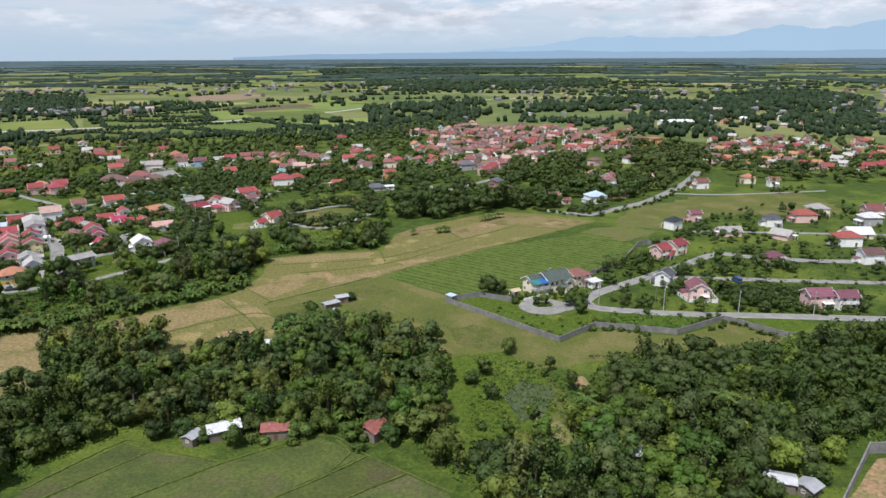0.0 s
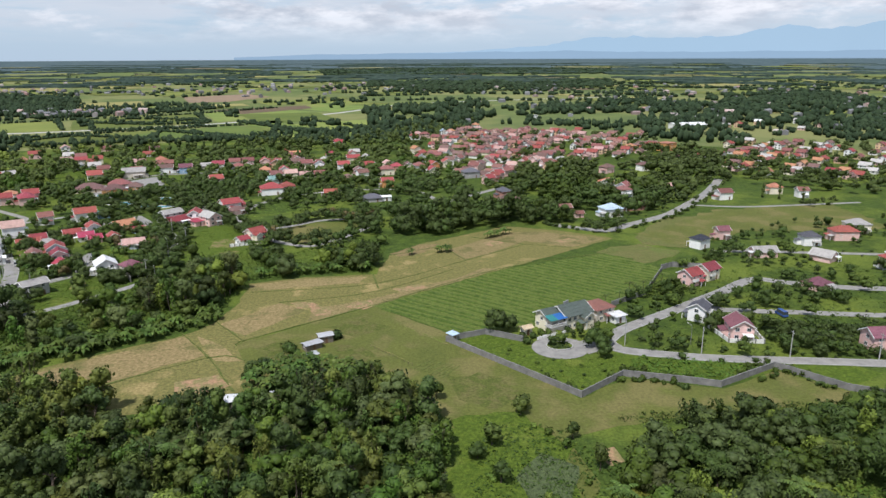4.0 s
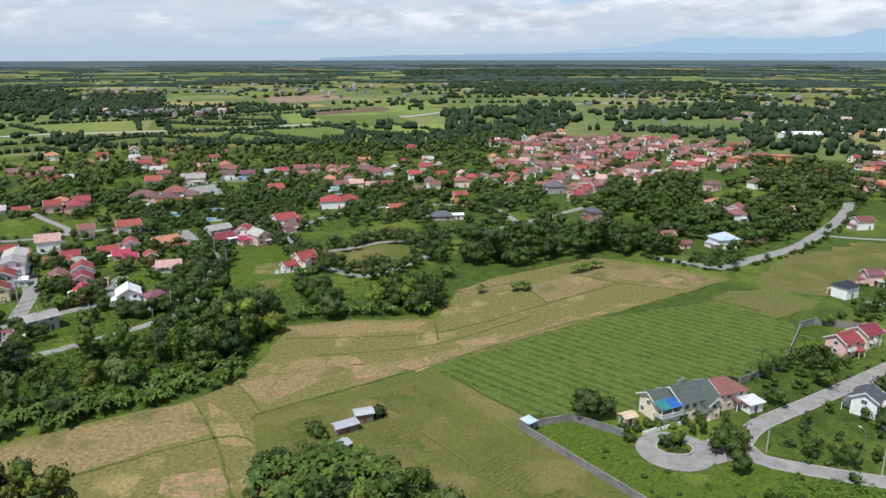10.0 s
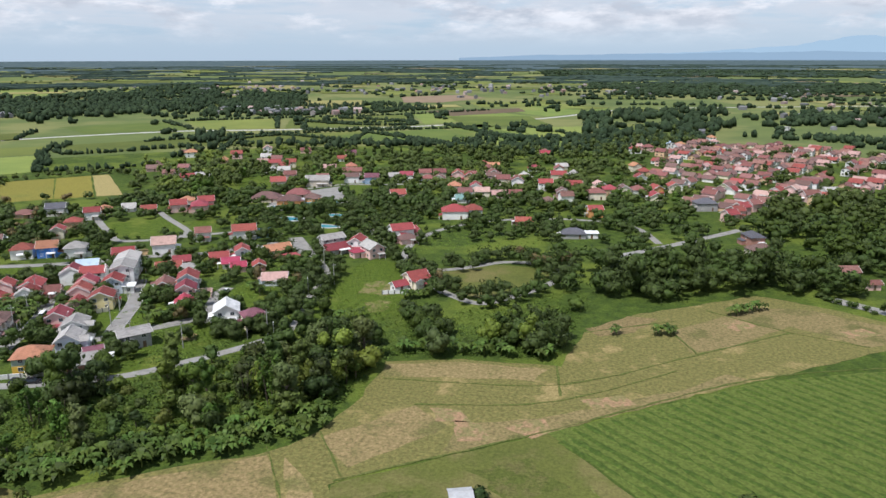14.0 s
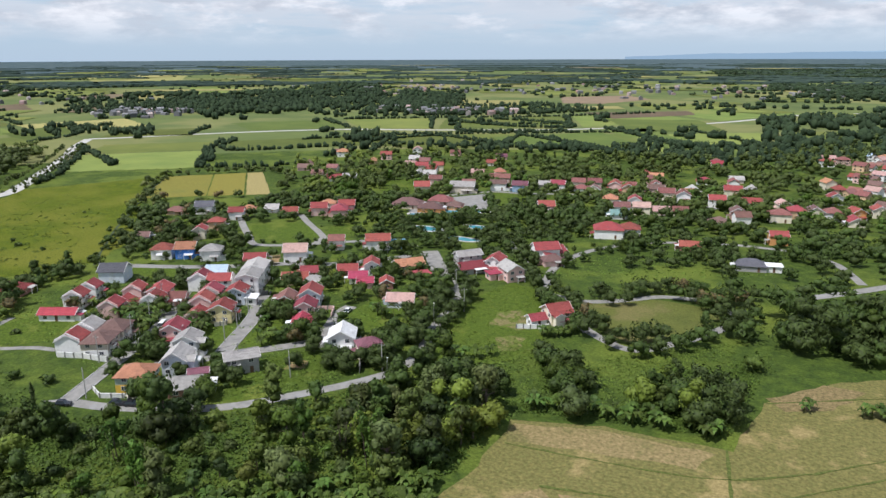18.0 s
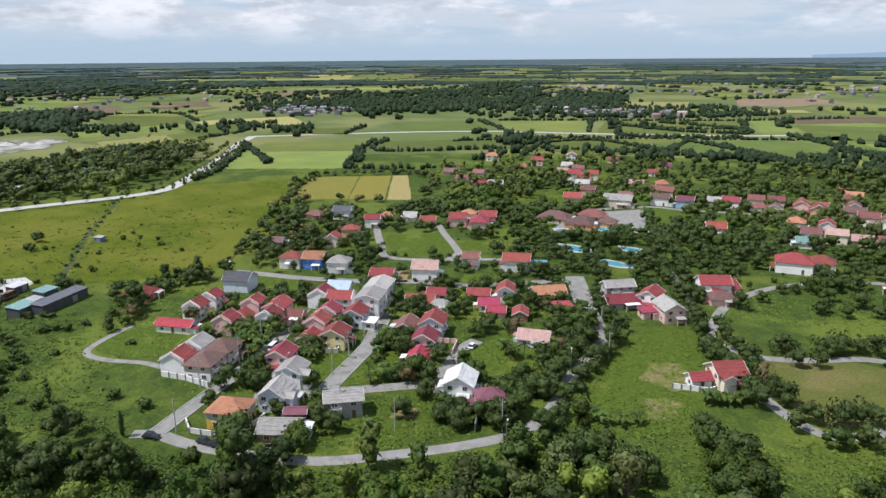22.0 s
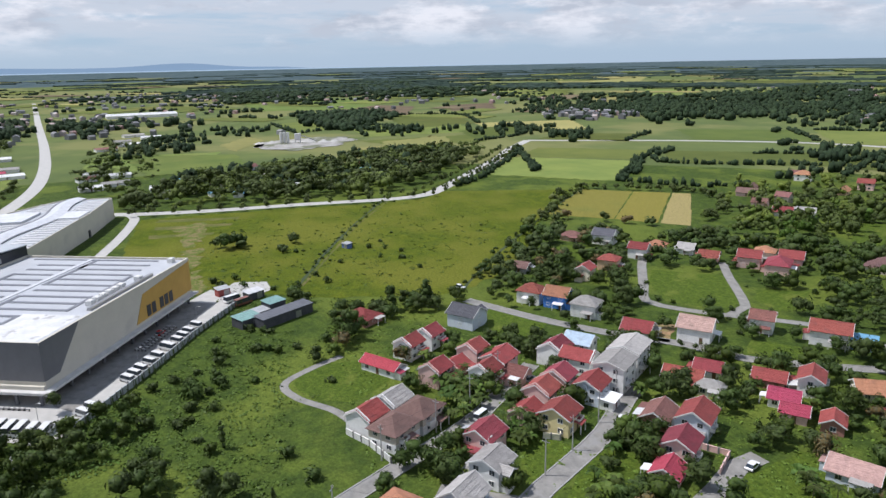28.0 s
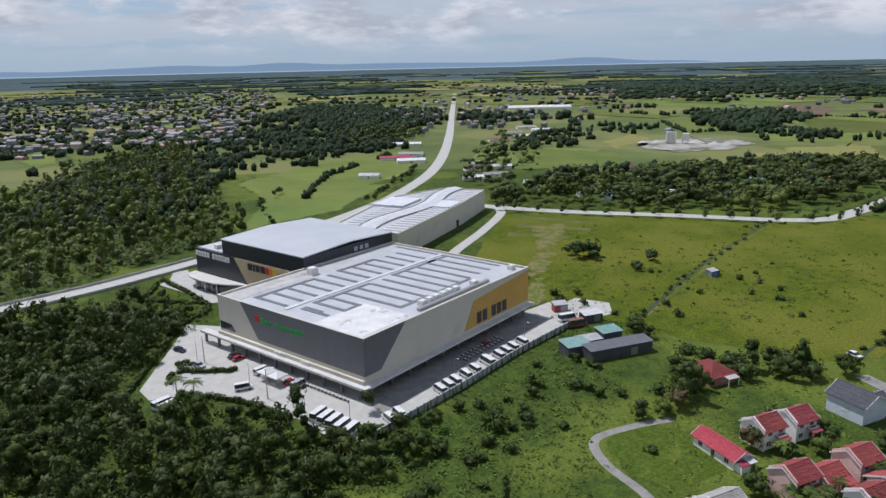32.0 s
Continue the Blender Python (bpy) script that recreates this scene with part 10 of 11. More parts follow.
def wood_stuff(name, spots, seed, label, leaf=1.6, per=10):
    """Far trees too many to count: leafy mounds joined into one mesh."""
    nr = np.random.default_rng(seed)
    vs, core = [], Geo()
    for x, y, r, h in spots:
        gx, gy, gz = place(x, y)
        far = math.hypot(x - HUB[0], y - HUB[1])
        k = math.hypot(gx - HUB[0], gy - HUB[1]) / max(1.0, far)
        for part_of in range(3 if far < 1100 else 2 if far < 1700 else 1):      # a crown of uneven lumps
            a, o = nr.uniform(0, 6.28), nr.uniform(0.25, 0.65) * r * k if far < 1700 else 0.0
            rr = r * k * (nr.uniform(0.5, 0.78) if far < 1700 else 0.95)
            hh = h * k * nr.uniform(0.6, 1.05)
            m = max(4, int(per * (0.45 if far < 1700 else 0.6)))
            d = nr.normal(0, 1, (m, 3)); d[:, 2] = np.abs(d[:, 2]) * 0.9 + 0.1
            d /= np.linalg.norm(d, axis=1, keepdims=True)
            at = np.array((gx + o * math.cos(a), gy + o * math.sin(a), gz + 0.4 * hh))
            vs.append(three_cornered(leaf_quads(nr, at + d * (rr, rr, 0.6 * hh) * nr.uniform(0.8, 1.12, (m, 1)), d, leaf * k * r / 5.0, 1.3)))
            blob(core, tuple(at), (rr * 0.9, rr * 0.9, 0.55 * hh), nr, 5, 3)
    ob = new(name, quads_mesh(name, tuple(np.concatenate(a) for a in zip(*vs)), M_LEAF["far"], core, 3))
    return tagged(ob, label, "trees", kind="stuff")


def line_spots(pts, spacing, rng, w=3.0, r=(2.5, 4.0), h=(4, 8)):
    out = []
    for p in smooth_line(pts, spacing):
        out.append((p.x + rng.uniform(-w, w), p.y + rng.uniform(-w, w), rng.uniform(*r), rng.uniform(*h)))
    return out


def poly_spots(poly, spacing, rng, keep=1.0, r=(3.5, 6.5), h=(6, 11)):
    lush = lambda x, y: math.sin(x * 0.021 + 0.4) * math.sin(y * 0.018 + 1.1) + 0.7 * math.sin(x * 0.009 - y * 0.012)
    return [(x, y, rng.uniform(*r), rng.uniform(*h)) for x, y in points_in(poly, spacing, rng) if rng.random() < keep * (1.2 if lush(x, y) > -0.1 else 0.4) and clear_of(x, y, 4, 0)]


_f = random.Random(101)
# open green fields beyond the village, with hedges between
for i, poly in enumerate((
    [(-640, 560), (-560, 490), (-480, 560), (-560, 640)], [(-690, 620), (-640, 565), (-565, 645), (-610, 700)], [(-600, 710), (-540, 650), (-440, 760), (-480, 850)], [(-470, 850), (-430, 770), (-330, 800), (-350, 930)],
    [(-340, 930), (-320, 810), (-200, 830), (-220, 1000)], [(-210, 1000), (-190, 840), (-90, 860), (-100, 1080)], [(-90, 1100), (-80, 870), (0, 960), (20, 1160)], [(-660, 800), (-580, 890), (-680, 960), (-760, 860)],
    [(-560, 890), (-480, 930), (-560, 1060), (-660, 980)], [(-470, 930), (-330, 1030), (-400, 1180), (-540, 1070)], [(-320, 1040), (-200, 1200), (-300, 1300), (-390, 1190)], [(-180, 1210), (-90, 1400), (-220, 1480), (-290, 1320)],
    [(-800, 720), (-760, 660), (-690, 730), (-740, 800)], [(-860, 480), (-780, 500), (-770, 600), (-850, 620)], [(-720, 440), (-800, 460), (-790, 560), (-720, 540)], [(-740, 190), (-860, 200), (-840, 320), (-720, 300)],
    [(-1050, 520), (-900, 500), (-880, 640), (-1020, 680)], [(-1000, 700), (-870, 660), (-830, 780), (-960, 840)], [(-600, 60), (-460, 90), (-520, 130), (-620, 140)], [(-780, 80), (-640, 60), (-640, 140), (-760, 150)],
)):
    patch("field", poly, M_FAR_FIELD if i not in (14, 17) else M_FAR_YELLOW, 0.12, "open green field on the plain", "field", jitter=2)
for name, poly, m, lab in (
    ("field", [(-904, 329), (-988, 372), (-930, 385), (-835, 335)], M_FAR_YELLOW, "ripe ochre field beside the concrete plant"), ("field", [(-778, 473), (-874, 578), (-816, 578), (-711, 472)], M_FAR_YELLOW, "dry ochre field on the plain"),
    ("field", [(-1677, 605), (-1834, 736), (-1591, 693), (-1473, 582)], M_FAR_BROWN, "reddish bare field on the plain"), ("field", [(-1440, 852), (-1468, 974), (-1262, 876), (-1266, 785)], M_FAR_BROWN, "bare field on the plain"),
    ("field", [(-1164, 440), (-1239, 581), (-1059, 561), (-1004, 441)], M_FAR_FIELD, "pale green field on the plain"), ("field", [(-1284, 651), (-1187, 741), (-995, 700), (-969, 582)], M_FAR_FIELD, "pale green field on the plain"),
    ("field", [(-901, 628), (-946, 731), (-828, 678), (-782, 597)], M_FAR_FIELD, "pale green field on the plain"), ("field", [(-620, 20), (-758, 56), (-836, 118), (-705, 150), (-621, 128), (-520, 96)], M_FAR_FIELD, "bright green meadow beside the highway"),
):
    patch(name, poly, m, 0.2, lab, "field", jitter=3)
hedges = []
for pts in ([(-560, 640), (-480, 560)], [(-610, 705), (-560, 645), (-500, 590)], [(-485, 855), (-440, 765), (-420, 720)], [(-355, 930), (-325, 805)], [(-225, 1000), (-195, 835)], [(-105, 1085), (-88, 865)],
            [(-600, 712), (-540, 652), (-440, 760), (-330, 800), (-200, 832), (-90, 862), (20, 930)], [(-480, 560), (-440, 590), (-420, 620)], [(-580, 890), (-680, 962)], [(-480, 930), (-560, 1062)], [(-330, 1032), (-400, 1182)],
            [(-660, 985), (-560, 1065), (-400, 1185), (-300, 1305)], [(-690, 730), (-742, 802)], [(-700, 600), (-640, 560), (-560, 492), (-520, 450)], [(-540, 760), (-470, 850), (-360, 930), (-240, 1010)],
            [(-270, 1028), (-163, 885)], [(-197, 1063), (-102, 951)], [(-350, 914), (-231, 834)], [(-445, 1000), (-354, 1074)], [(-1164, 436), (-1004, 437)], [(-1000, 445), (-1055, 565), (-969, 582)], [(-1240, 585), (-1187, 745), (-995, 704)], [(-780, 595), (-826, 682), (-946, 735)], [(-560, 96), (-640, 84), (-720, 92)]):
    hedges += line_spots(pts, 5, _f, 2, (2.2, 4.2), (3, 7))
wood_stuff("hedgerow", hedges, 1, "dark green hedgerows between far fields", 1.6, 11)
belts = []
for poly, keep in (
    ([(-600, 240), (-560, 300), (-545, 380), (-560, 420), (-640, 500), (-700, 540), (-760, 480), (-720, 380), (-660, 260)], 0.62),
    ([(-430, 660), (-380, 740), (-200, 800), (-80, 760), (20, 920), (60, 1000), (-60, 960), (-240, 850), (-400, 790), (-450, 720)], 0.55),
    ([(-700, 1000), (-600, 1080), (-420, 1220), (-380, 1340), (-520, 1420), (-760, 1250), (-820, 1080)], 0.75), ([(-900, 560), (-800, 640), (-780, 700), (-880, 760), (-960, 660)], 0.3),
    ([(-430, -60), (-640, -140), (-900, -190), (-1050, -120), (-1000, 60), (-860, 120), (-760, 60), (-620, 0), (-480, 60)], 0.85), ([(-800, 210), (-1000, 250), (-1100, 330), (-980, 330), (-860, 300)], 0.5),
    ([(-1150, 830), (-900, 980), (-760, 1240), (-640, 1400), (-800, 1480), (-1050, 1250), (-1250, 950)], 0.95),
    ([(60, 1000), (300, 1000), (560, 1100), (640, 900), (520, 800), (420, 780), (330, 900), (240, 930)], 0.5), ([(420, 520), (520, 640), (560, 800), (760, 900), (900, 700), (700, 500), (520, 460)], 0.75),
    ([(300, 440), (420, 500), (560, 460), (640, 380), (500, 300), (330, 300)], 0.35),
):
    belts += poly_spots(poly, 11, _f, keep)
belts += poly_spots([(-900, 500), (-860, 560), (-960, 600), (-1010, 520)], 10, _f, 0.6) + poly_spots([(-1010, 300), (-985, 372), (-1080, 430), (-1130, 340)], 10, _f, 0.5) + poly_spots([(-700, 660), (-740, 720), (-800, 760), (-790, 690)], 9, _f, 0.8, (4, 7), (7, 12))
wood_stuff("far_wood", belts, 2, "dark belts of far trees", 1.8, 13)
# fields that stand out on the plain
for m, lab, polys in (
    (M_FAR_FIELD, "bright green field between hedges", ([(-481, 813), (-465, 888), (-382, 874), (-335, 797), (-373, 756), (-438, 755)], [(-278, 1004), (-241, 1064), (-183, 960), (-137, 912), (-75, 847), (-93, 814), (-180, 876)], [(-369, 878), (-280, 988), (-209, 890), (-282, 834), (-332, 830)],
                                                        [(-329, 1165), (-210, 1206), (-154, 1076), (-246, 1008)], [(-852, 225), (-808, 332), (-706, 331), (-695, 245)], [(-854, -374), (-862, -311), (-744, -223), (-712, -224)], [(-807, -255), (-854, -175), (-792, -128), (-704, -166)])),
    (M_FAR_YELLOW, "pale yellow field on the plain", ([(-110, 3001), (221, 3106), (573, 3225), (487, 2755), (188, 2655), (-95, 2619)], [(-1433, 2199), (-1255, 2353), (-1006, 1940), (-1146, 1794)], [(-801, 1431), (-629, 1524), (-541, 1331), (-663, 1230)], [(-836, 500), (-850, 585), (-738, 550), (-716, 466)],
                                                      [(-1567, 1273), (-1481, 1448), (-1198, 1339), (-1332, 1123)], [(-3723, 2580), (-3284, 2914), (-2538, 2259), (-2728, 1967)], [(-1193, 3167), (-936, 3301), (-816, 2876), (-1022, 2771)], [(-146, 2862), (490, 2951), (433, 2609), (-90, 2535)])),
    (M_FAR_BROWN, "reddish bare field on the plain", ([(-595, 1669), (-488, 1811), (-397, 1676), (-441, 1486), (-511, 1466)], [(-398, 1262), (-258, 1373), (-233, 1298), (-323, 1176)], [(-1728, 676), (-1454, 785), (-1215, 676), (-1340, 574)])),
    (M_FAR_FIELD, "wide pale green field on the plain", ([(-387, 1502), (-221, 1592), (-190, 1454), (-332, 1381)], [(-1942, 1797), (-1682, 1775), (-1383, 1462), (-1429, 1352)], [(-2369, 2554), (-2171, 2883), (-1701, 2295), (-1892, 2104)], [(-1875, 499), (-1936, 777), (-1654, 776), (-1434, 684), (-1519, 472)])),
):
    for poly in polys:
        patch("field", poly, m, 0.3, lab, "field", jitter=2)
hedges = []
for pts in ([(-492, 1024), (-395, 1001), (-332, 1020)], [(-471, 1089), (-377, 1077), (-337, 1035)], [(-287, 1033), (-174, 906)], [(-212, 925), (-110, 897)], [(-468, 979), (-419, 916), (-321, 975)], [(-306, 897), (-210, 806)], [(-465, 784), (-427, 858), (-324, 813)], [(-300, 806), (-191, 831)], [(-694, 596), (-553, 533)]):
    hedges += line_spots(pts, 3.2, _f, 2.2, (2.4, 4.6), (3, 7))
hedges += poly_spots([(-466, 728), (-541, 838), (-500, 850), (-440, 790)], 8, _f, 0.9, (4, 7), (8, 13))
wood_stuff("hedgerow", hedges, 4, "thick dark hedgerows between bright fields", 1.4, 12)
# the woods of the plain; their leaf colour is darkened for cloud shade
masses = []
for poly, gap, thick in (
    ([(-1313, 1251), (-1399, 1512), (-1513, 1704), (-1289, 1597), (-1517, 1894), (-1629, 2265), (-1283, 1951), (-880, 1404), (-722, 1297), (-611, 1124), (-663, 1085), (-786, 1108), (-824, 1061), (-885, 997), (-818, 873), (-1005, 984)], 17, 0.62), ([(-946, 1685), (-869, 1705), (-731, 1466), (-800, 1447)], 18, 0.8),
    ([(-294, 2738), (12, 2599), (660, 2815), (492, 2121), (280, 2111), (11, 2159), (-206, 2247)], 24, 0.85), ([(-195, 2386), (120, 2095), (105, 1825), (-126, 1902)], 22, 0.8), ([(-1071, 1759), (-809, 1594), (-665, 1331), (-675, 1202), (-732, 1204)], 18, 0.6),
    ([(-1791, 1156), (-1503, 1179), (-1602, 1490), (-1218, 1324), (-1206, 1461), (-815, 1042), (-792, 898), (-893, 918), (-1103, 1012), (-1303, 991)], 18, 0.38), ([(-3019, 855), (-2834, 964), (-1844, 697), (-1818, 610), (-2165, 652)], 24, 0.6), ([(-3919, 1275), (-3764, 1658), (-2727, 1336), (-2322, 1445), (-1791, 1156), (-1816, 893), (-2082, 777)], 32, 0.5),
    ([(-1760, -269), (-1466, 71), (-1234, 107), (-1031, 67), (-862, 61), (-905, -66), (-1190, -205), (-1468, -248)], 15, 0.95), ([(-1497, 89), (-1319, 188), (-1332, 265), (-1291, 353), (-1139, 336), (-1117, 215), (-1053, 164), (-1220, 127)], 17, 0.6),
):
    masses += [(x, y, r * gap / 14, h) for x, y, r, h in poly_spots(poly, gap, _f, thick, (6, 9.5), (9, 15))]
for poly, gap in (
    ([(-136, 1255), (70, 1419), (120, 1238), (51, 1045), (-19, 932), (-93, 952)], 14), ([(123, 1357), (411, 1474), (496, 1295), (428, 1127), (322, 1170), (110, 1137)], 15),
    ([(287, 1078), (442, 1112), (351, 836), (282, 726), (230, 755), (223, 839)], 13), ([(561, 1596), (938, 1913), (862, 1427), (555, 919), (401, 954), (433, 1113)], 18),
    ([(-2601, 504), (-2957, 857), (-2349, 779), (-1933, 602), (-1859, 457)], 22), ([(-1276, 505), (-1372, 664), (-1193, 655), (-986, 510), (-1021, 459)], 17), ([(-937, 5495), (248, 6468), (1371, 5742), (946, 3990), (147, 3827), (-572, 3728)], 60),
):
    masses += [(x, y, r * gap / 13, h) for x, y, r, h in poly_spots(poly, gap, _f, 0.55 if gap < 16 else 0.9, (6, 9.5), (9, 15))]
for q in range(95):       # broken belts along field edges
    a, d = radians(_f.uniform(40, 195)), _f.uniform(1250, 2700)
    x, y, t, n = HUB[0] + d * math.cos(a), HUB[1] + d * math.sin(a), a + math.pi / 2 + _f.gauss(0, 0.3), _f.randrange(8, 26)
    if x < -700 and abs(y - 165 - 0.0966 * (x + 732)) < 150:
        continue
    for k in range(n):
        u = (k - n / 2) * (9 + d / 300)
        masses.append((x + u * math.cos(t) + _f.uniform(-9, 9), y + u * math.sin(t) + _f.uniform(-9, 9), _f.uniform(5, 9) * (0.6 + d / 2600), _f.uniform(6, 12)))
wood_stuff("far_wood", masses, 6, "dense woods on the plain, darkened for cloud shade", 1.7, 7)


def far_plain():
    """Fields, belts of trees and small pale houses out to the skyline."""
    rng = random.Random(7)
    spots, canopies, sheets = [], Geo(), {}
    for ring, (d0, d1, count, size) in enumerate(((560, 1150, 90, 80), (1150, 1700, 120, 120), (1700, 2600, 170, 190), (2600, 4500, 200, 300), (4500, 9000, 70, 600))):
        for k in range(count):
            a = radians(rng.uniform(-8, 215))
            d = rng.uniform(d0, d1)
            x, y = HUB[0] + d * math.cos(a), HUB[1] + d * math.sin(a)
            L, W = size * rng.uniform(0.5, 1.4), size * rng.uniform(0.3, 0.7)
            t = radians(35 + rng.gauss(0, 8)) + rng.choice((0, math.pi / 2))
            u, n = Vector((math.cos(t), math.sin(t))), Vector((-math.sin(t), math.cos(t)))
            c = Vector((x, y))
            if not clear_of(x, y, 30, 60 if d > 1150 else 25) or (d < 1150 and (far_from_walk(x, y) < 480 or inside(x, y, [(-760, 660), (-300, 380), (60, 700), (60, 1000)]))):
                continue
            if rng.random() < (0.75 if d > 1150 else 0.0):
                poly = [tuple(c + u * sx * L / 2 + n * sy * W / 2) for sx, sy in ((-1, -1), (1, -1), (1, 1), (-1, 1))]
                g = sheets.setdefault(rng.choice((M_FAR_FIELD,) * 7 + (M_FAR_YELLOW, M_FAR_YELLOW, M_FAR_BROWN)).name, Geo())
                g.add([(q[0], q[1], q[2] + 0.15 + 0.0005 * d) for q in (place(*c) for c in poly)], [(0, 1, 2, 3)])
            for q in range(int(L * rng.uniform(0.3, 1.0) / (11 + d / 300))):
                p = c + u * rng.uniform(-L / 2, L / 2) + n * (W / 2 + rng.uniform(-1, 1) * (6 + d / 200))
                spots.append((p.x, p.y, rng.uniform(4, 8) * (1 + d / 4000), rng.uniform(6, 11)))
    for name, g in sheets.items():
        tagged(g.ob("far_field", bpy.data.materials[name]), "patchwork of small fields on the far plain", "fields", kind="stuff")
    wood_stuff("far_wood", spots, 3, "scattered far trees on the plain", 1.8, 9)
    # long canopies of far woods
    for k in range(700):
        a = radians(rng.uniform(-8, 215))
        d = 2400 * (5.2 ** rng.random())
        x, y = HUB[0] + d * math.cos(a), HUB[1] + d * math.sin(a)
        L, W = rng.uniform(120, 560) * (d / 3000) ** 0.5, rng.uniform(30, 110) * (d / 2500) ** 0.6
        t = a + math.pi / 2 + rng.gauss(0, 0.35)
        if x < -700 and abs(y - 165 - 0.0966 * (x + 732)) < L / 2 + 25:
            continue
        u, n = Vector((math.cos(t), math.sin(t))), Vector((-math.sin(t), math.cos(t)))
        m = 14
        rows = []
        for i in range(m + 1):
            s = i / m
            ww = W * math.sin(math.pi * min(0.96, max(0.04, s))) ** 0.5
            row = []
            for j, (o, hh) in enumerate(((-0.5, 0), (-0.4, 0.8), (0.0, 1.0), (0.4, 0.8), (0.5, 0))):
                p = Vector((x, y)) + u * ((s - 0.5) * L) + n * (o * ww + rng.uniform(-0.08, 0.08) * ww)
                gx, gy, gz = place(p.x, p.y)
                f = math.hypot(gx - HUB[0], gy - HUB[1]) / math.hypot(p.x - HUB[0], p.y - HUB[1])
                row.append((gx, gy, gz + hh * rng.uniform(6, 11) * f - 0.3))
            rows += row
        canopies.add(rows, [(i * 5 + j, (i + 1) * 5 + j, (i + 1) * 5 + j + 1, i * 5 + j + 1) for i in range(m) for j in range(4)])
    # cloud shade and blue air haze are mixed into this canopy colour
    tagged(canopies.ob("far_wood", mat("far_canopy", (0.024, 0.040, 0.034), (0.050, 0.072, 0.054), 0.05, 0.95, bump=0, coords="World", spec=0.05)), "unbroken woods on the far plain, tinted for shade and haze", "trees", kind="stuff")
    def in_town():
        """A spot in the town: spread out with distance beyond the highway woods."""
        a, d = radians(rng.uniform(199, 227)), 860 * 4.2 ** rng.random()
        return HUB[0] + d * math.cos(a), HUB[1] + d * math.sin(a)
    town = [(*in_town(), rng.uniform(4.5, 9), rng.uniform(6, 10)) for k in range(1500)]
    wood_stuff('far_wood', [q for q in town if clear_of(q[0], q[1], 6, 0) and abs(q[1] - 165 - 0.0966 * (q[0] + 732)) > 22], 5, 'dark trees among the far town houses', 1.8, 9)
    # roofs of far hamlets and the town; the grey is darkened for cloud shade
    g, gw = Geo(), Geo()
    for cx, cy, sx, sy, count in ((-620, 1180, 60, 30, 40), (-1020, 920, 60, 30, 46), (-1300, -320, 0, 0, 900), (-1400, 20, 160, 50, 60), (-2300, 300, 300, 200, 120), (-900, 1900, 300, 100, 60), (200, 1900, 600, 150, 60), (700, 1100, 260, 200, 130), (900, 1500, 400, 200, 80), (-500, 2300, 500, 150, 60), (-1700, 900, 400, 200, 60), (-1300, 150, 150, 90, 80)):
        for k in range(count):
            x, y = (rng.gauss(cx, sx), rng.gauss(cy, sy)) if sx else in_town()
            if x < -700 and abs(y - 165 - 0.0966 * (x + 732)) < 18:
                continue
            gx, gy, gz = place(x, y)
            f = math.hypot(gx - HUB[0], gy - HUB[1]) / max(1, math.hypot(x - HUB[0], y - HUB[1]))
            L, W, h = rng.uniform(7, 14) * f, rng.uniform(6, 9) * f, rng.uniform(3, 6.5) * f
            t = rng.uniform(0, 3.14)
            c, s = math.cos(t), math.sin(t)
            P = lambda a, b, z: (gx + a * c - b * s, gy + a * s + b * c, gz + z)
            tgt = g if rng.random() < 0.7 else gw
            tgt.add([P(-L / 2, -W / 2, 0), P(L / 2, -W / 2, 0), P(L / 2, W / 2, 0), P(-L / 2, W / 2, 0), P(-L / 2, -W / 2, h), P(L / 2, -W / 2, h), P(L / 2, W / 2, h), P(-L / 2, W / 2, h), P(-L / 2, 0, h * 1.35), P(L / 2, 0, h * 1.35)],
                    [(0, 1, 5, 4), (2, 3, 7, 6), (1, 2, 6, 9, 5), (3, 0, 4, 8, 7), (4, 5, 9, 8), (6, 7, 8, 9)])
    tagged(g.ob("far_town", mat("far_roofs", (0.20, 0.20, 0.205), (0.13, 0.13, 0.135), 0.02, 0.7, coords="World", island=0.45, rand=0.01)), "grey roofs of a far town, darkened for cloud shade", "town", kind="stuff")
    tagged(gw.ob("far_town", mat("far_red_roofs", (0.29, 0.145, 0.12), (0.38, 0.36, 0.35), 0.02, 0.7, coords="World", island=0.3, rand=0.01)), "reddish roofs of a far town", "town", kind="stuff")


far_plain()


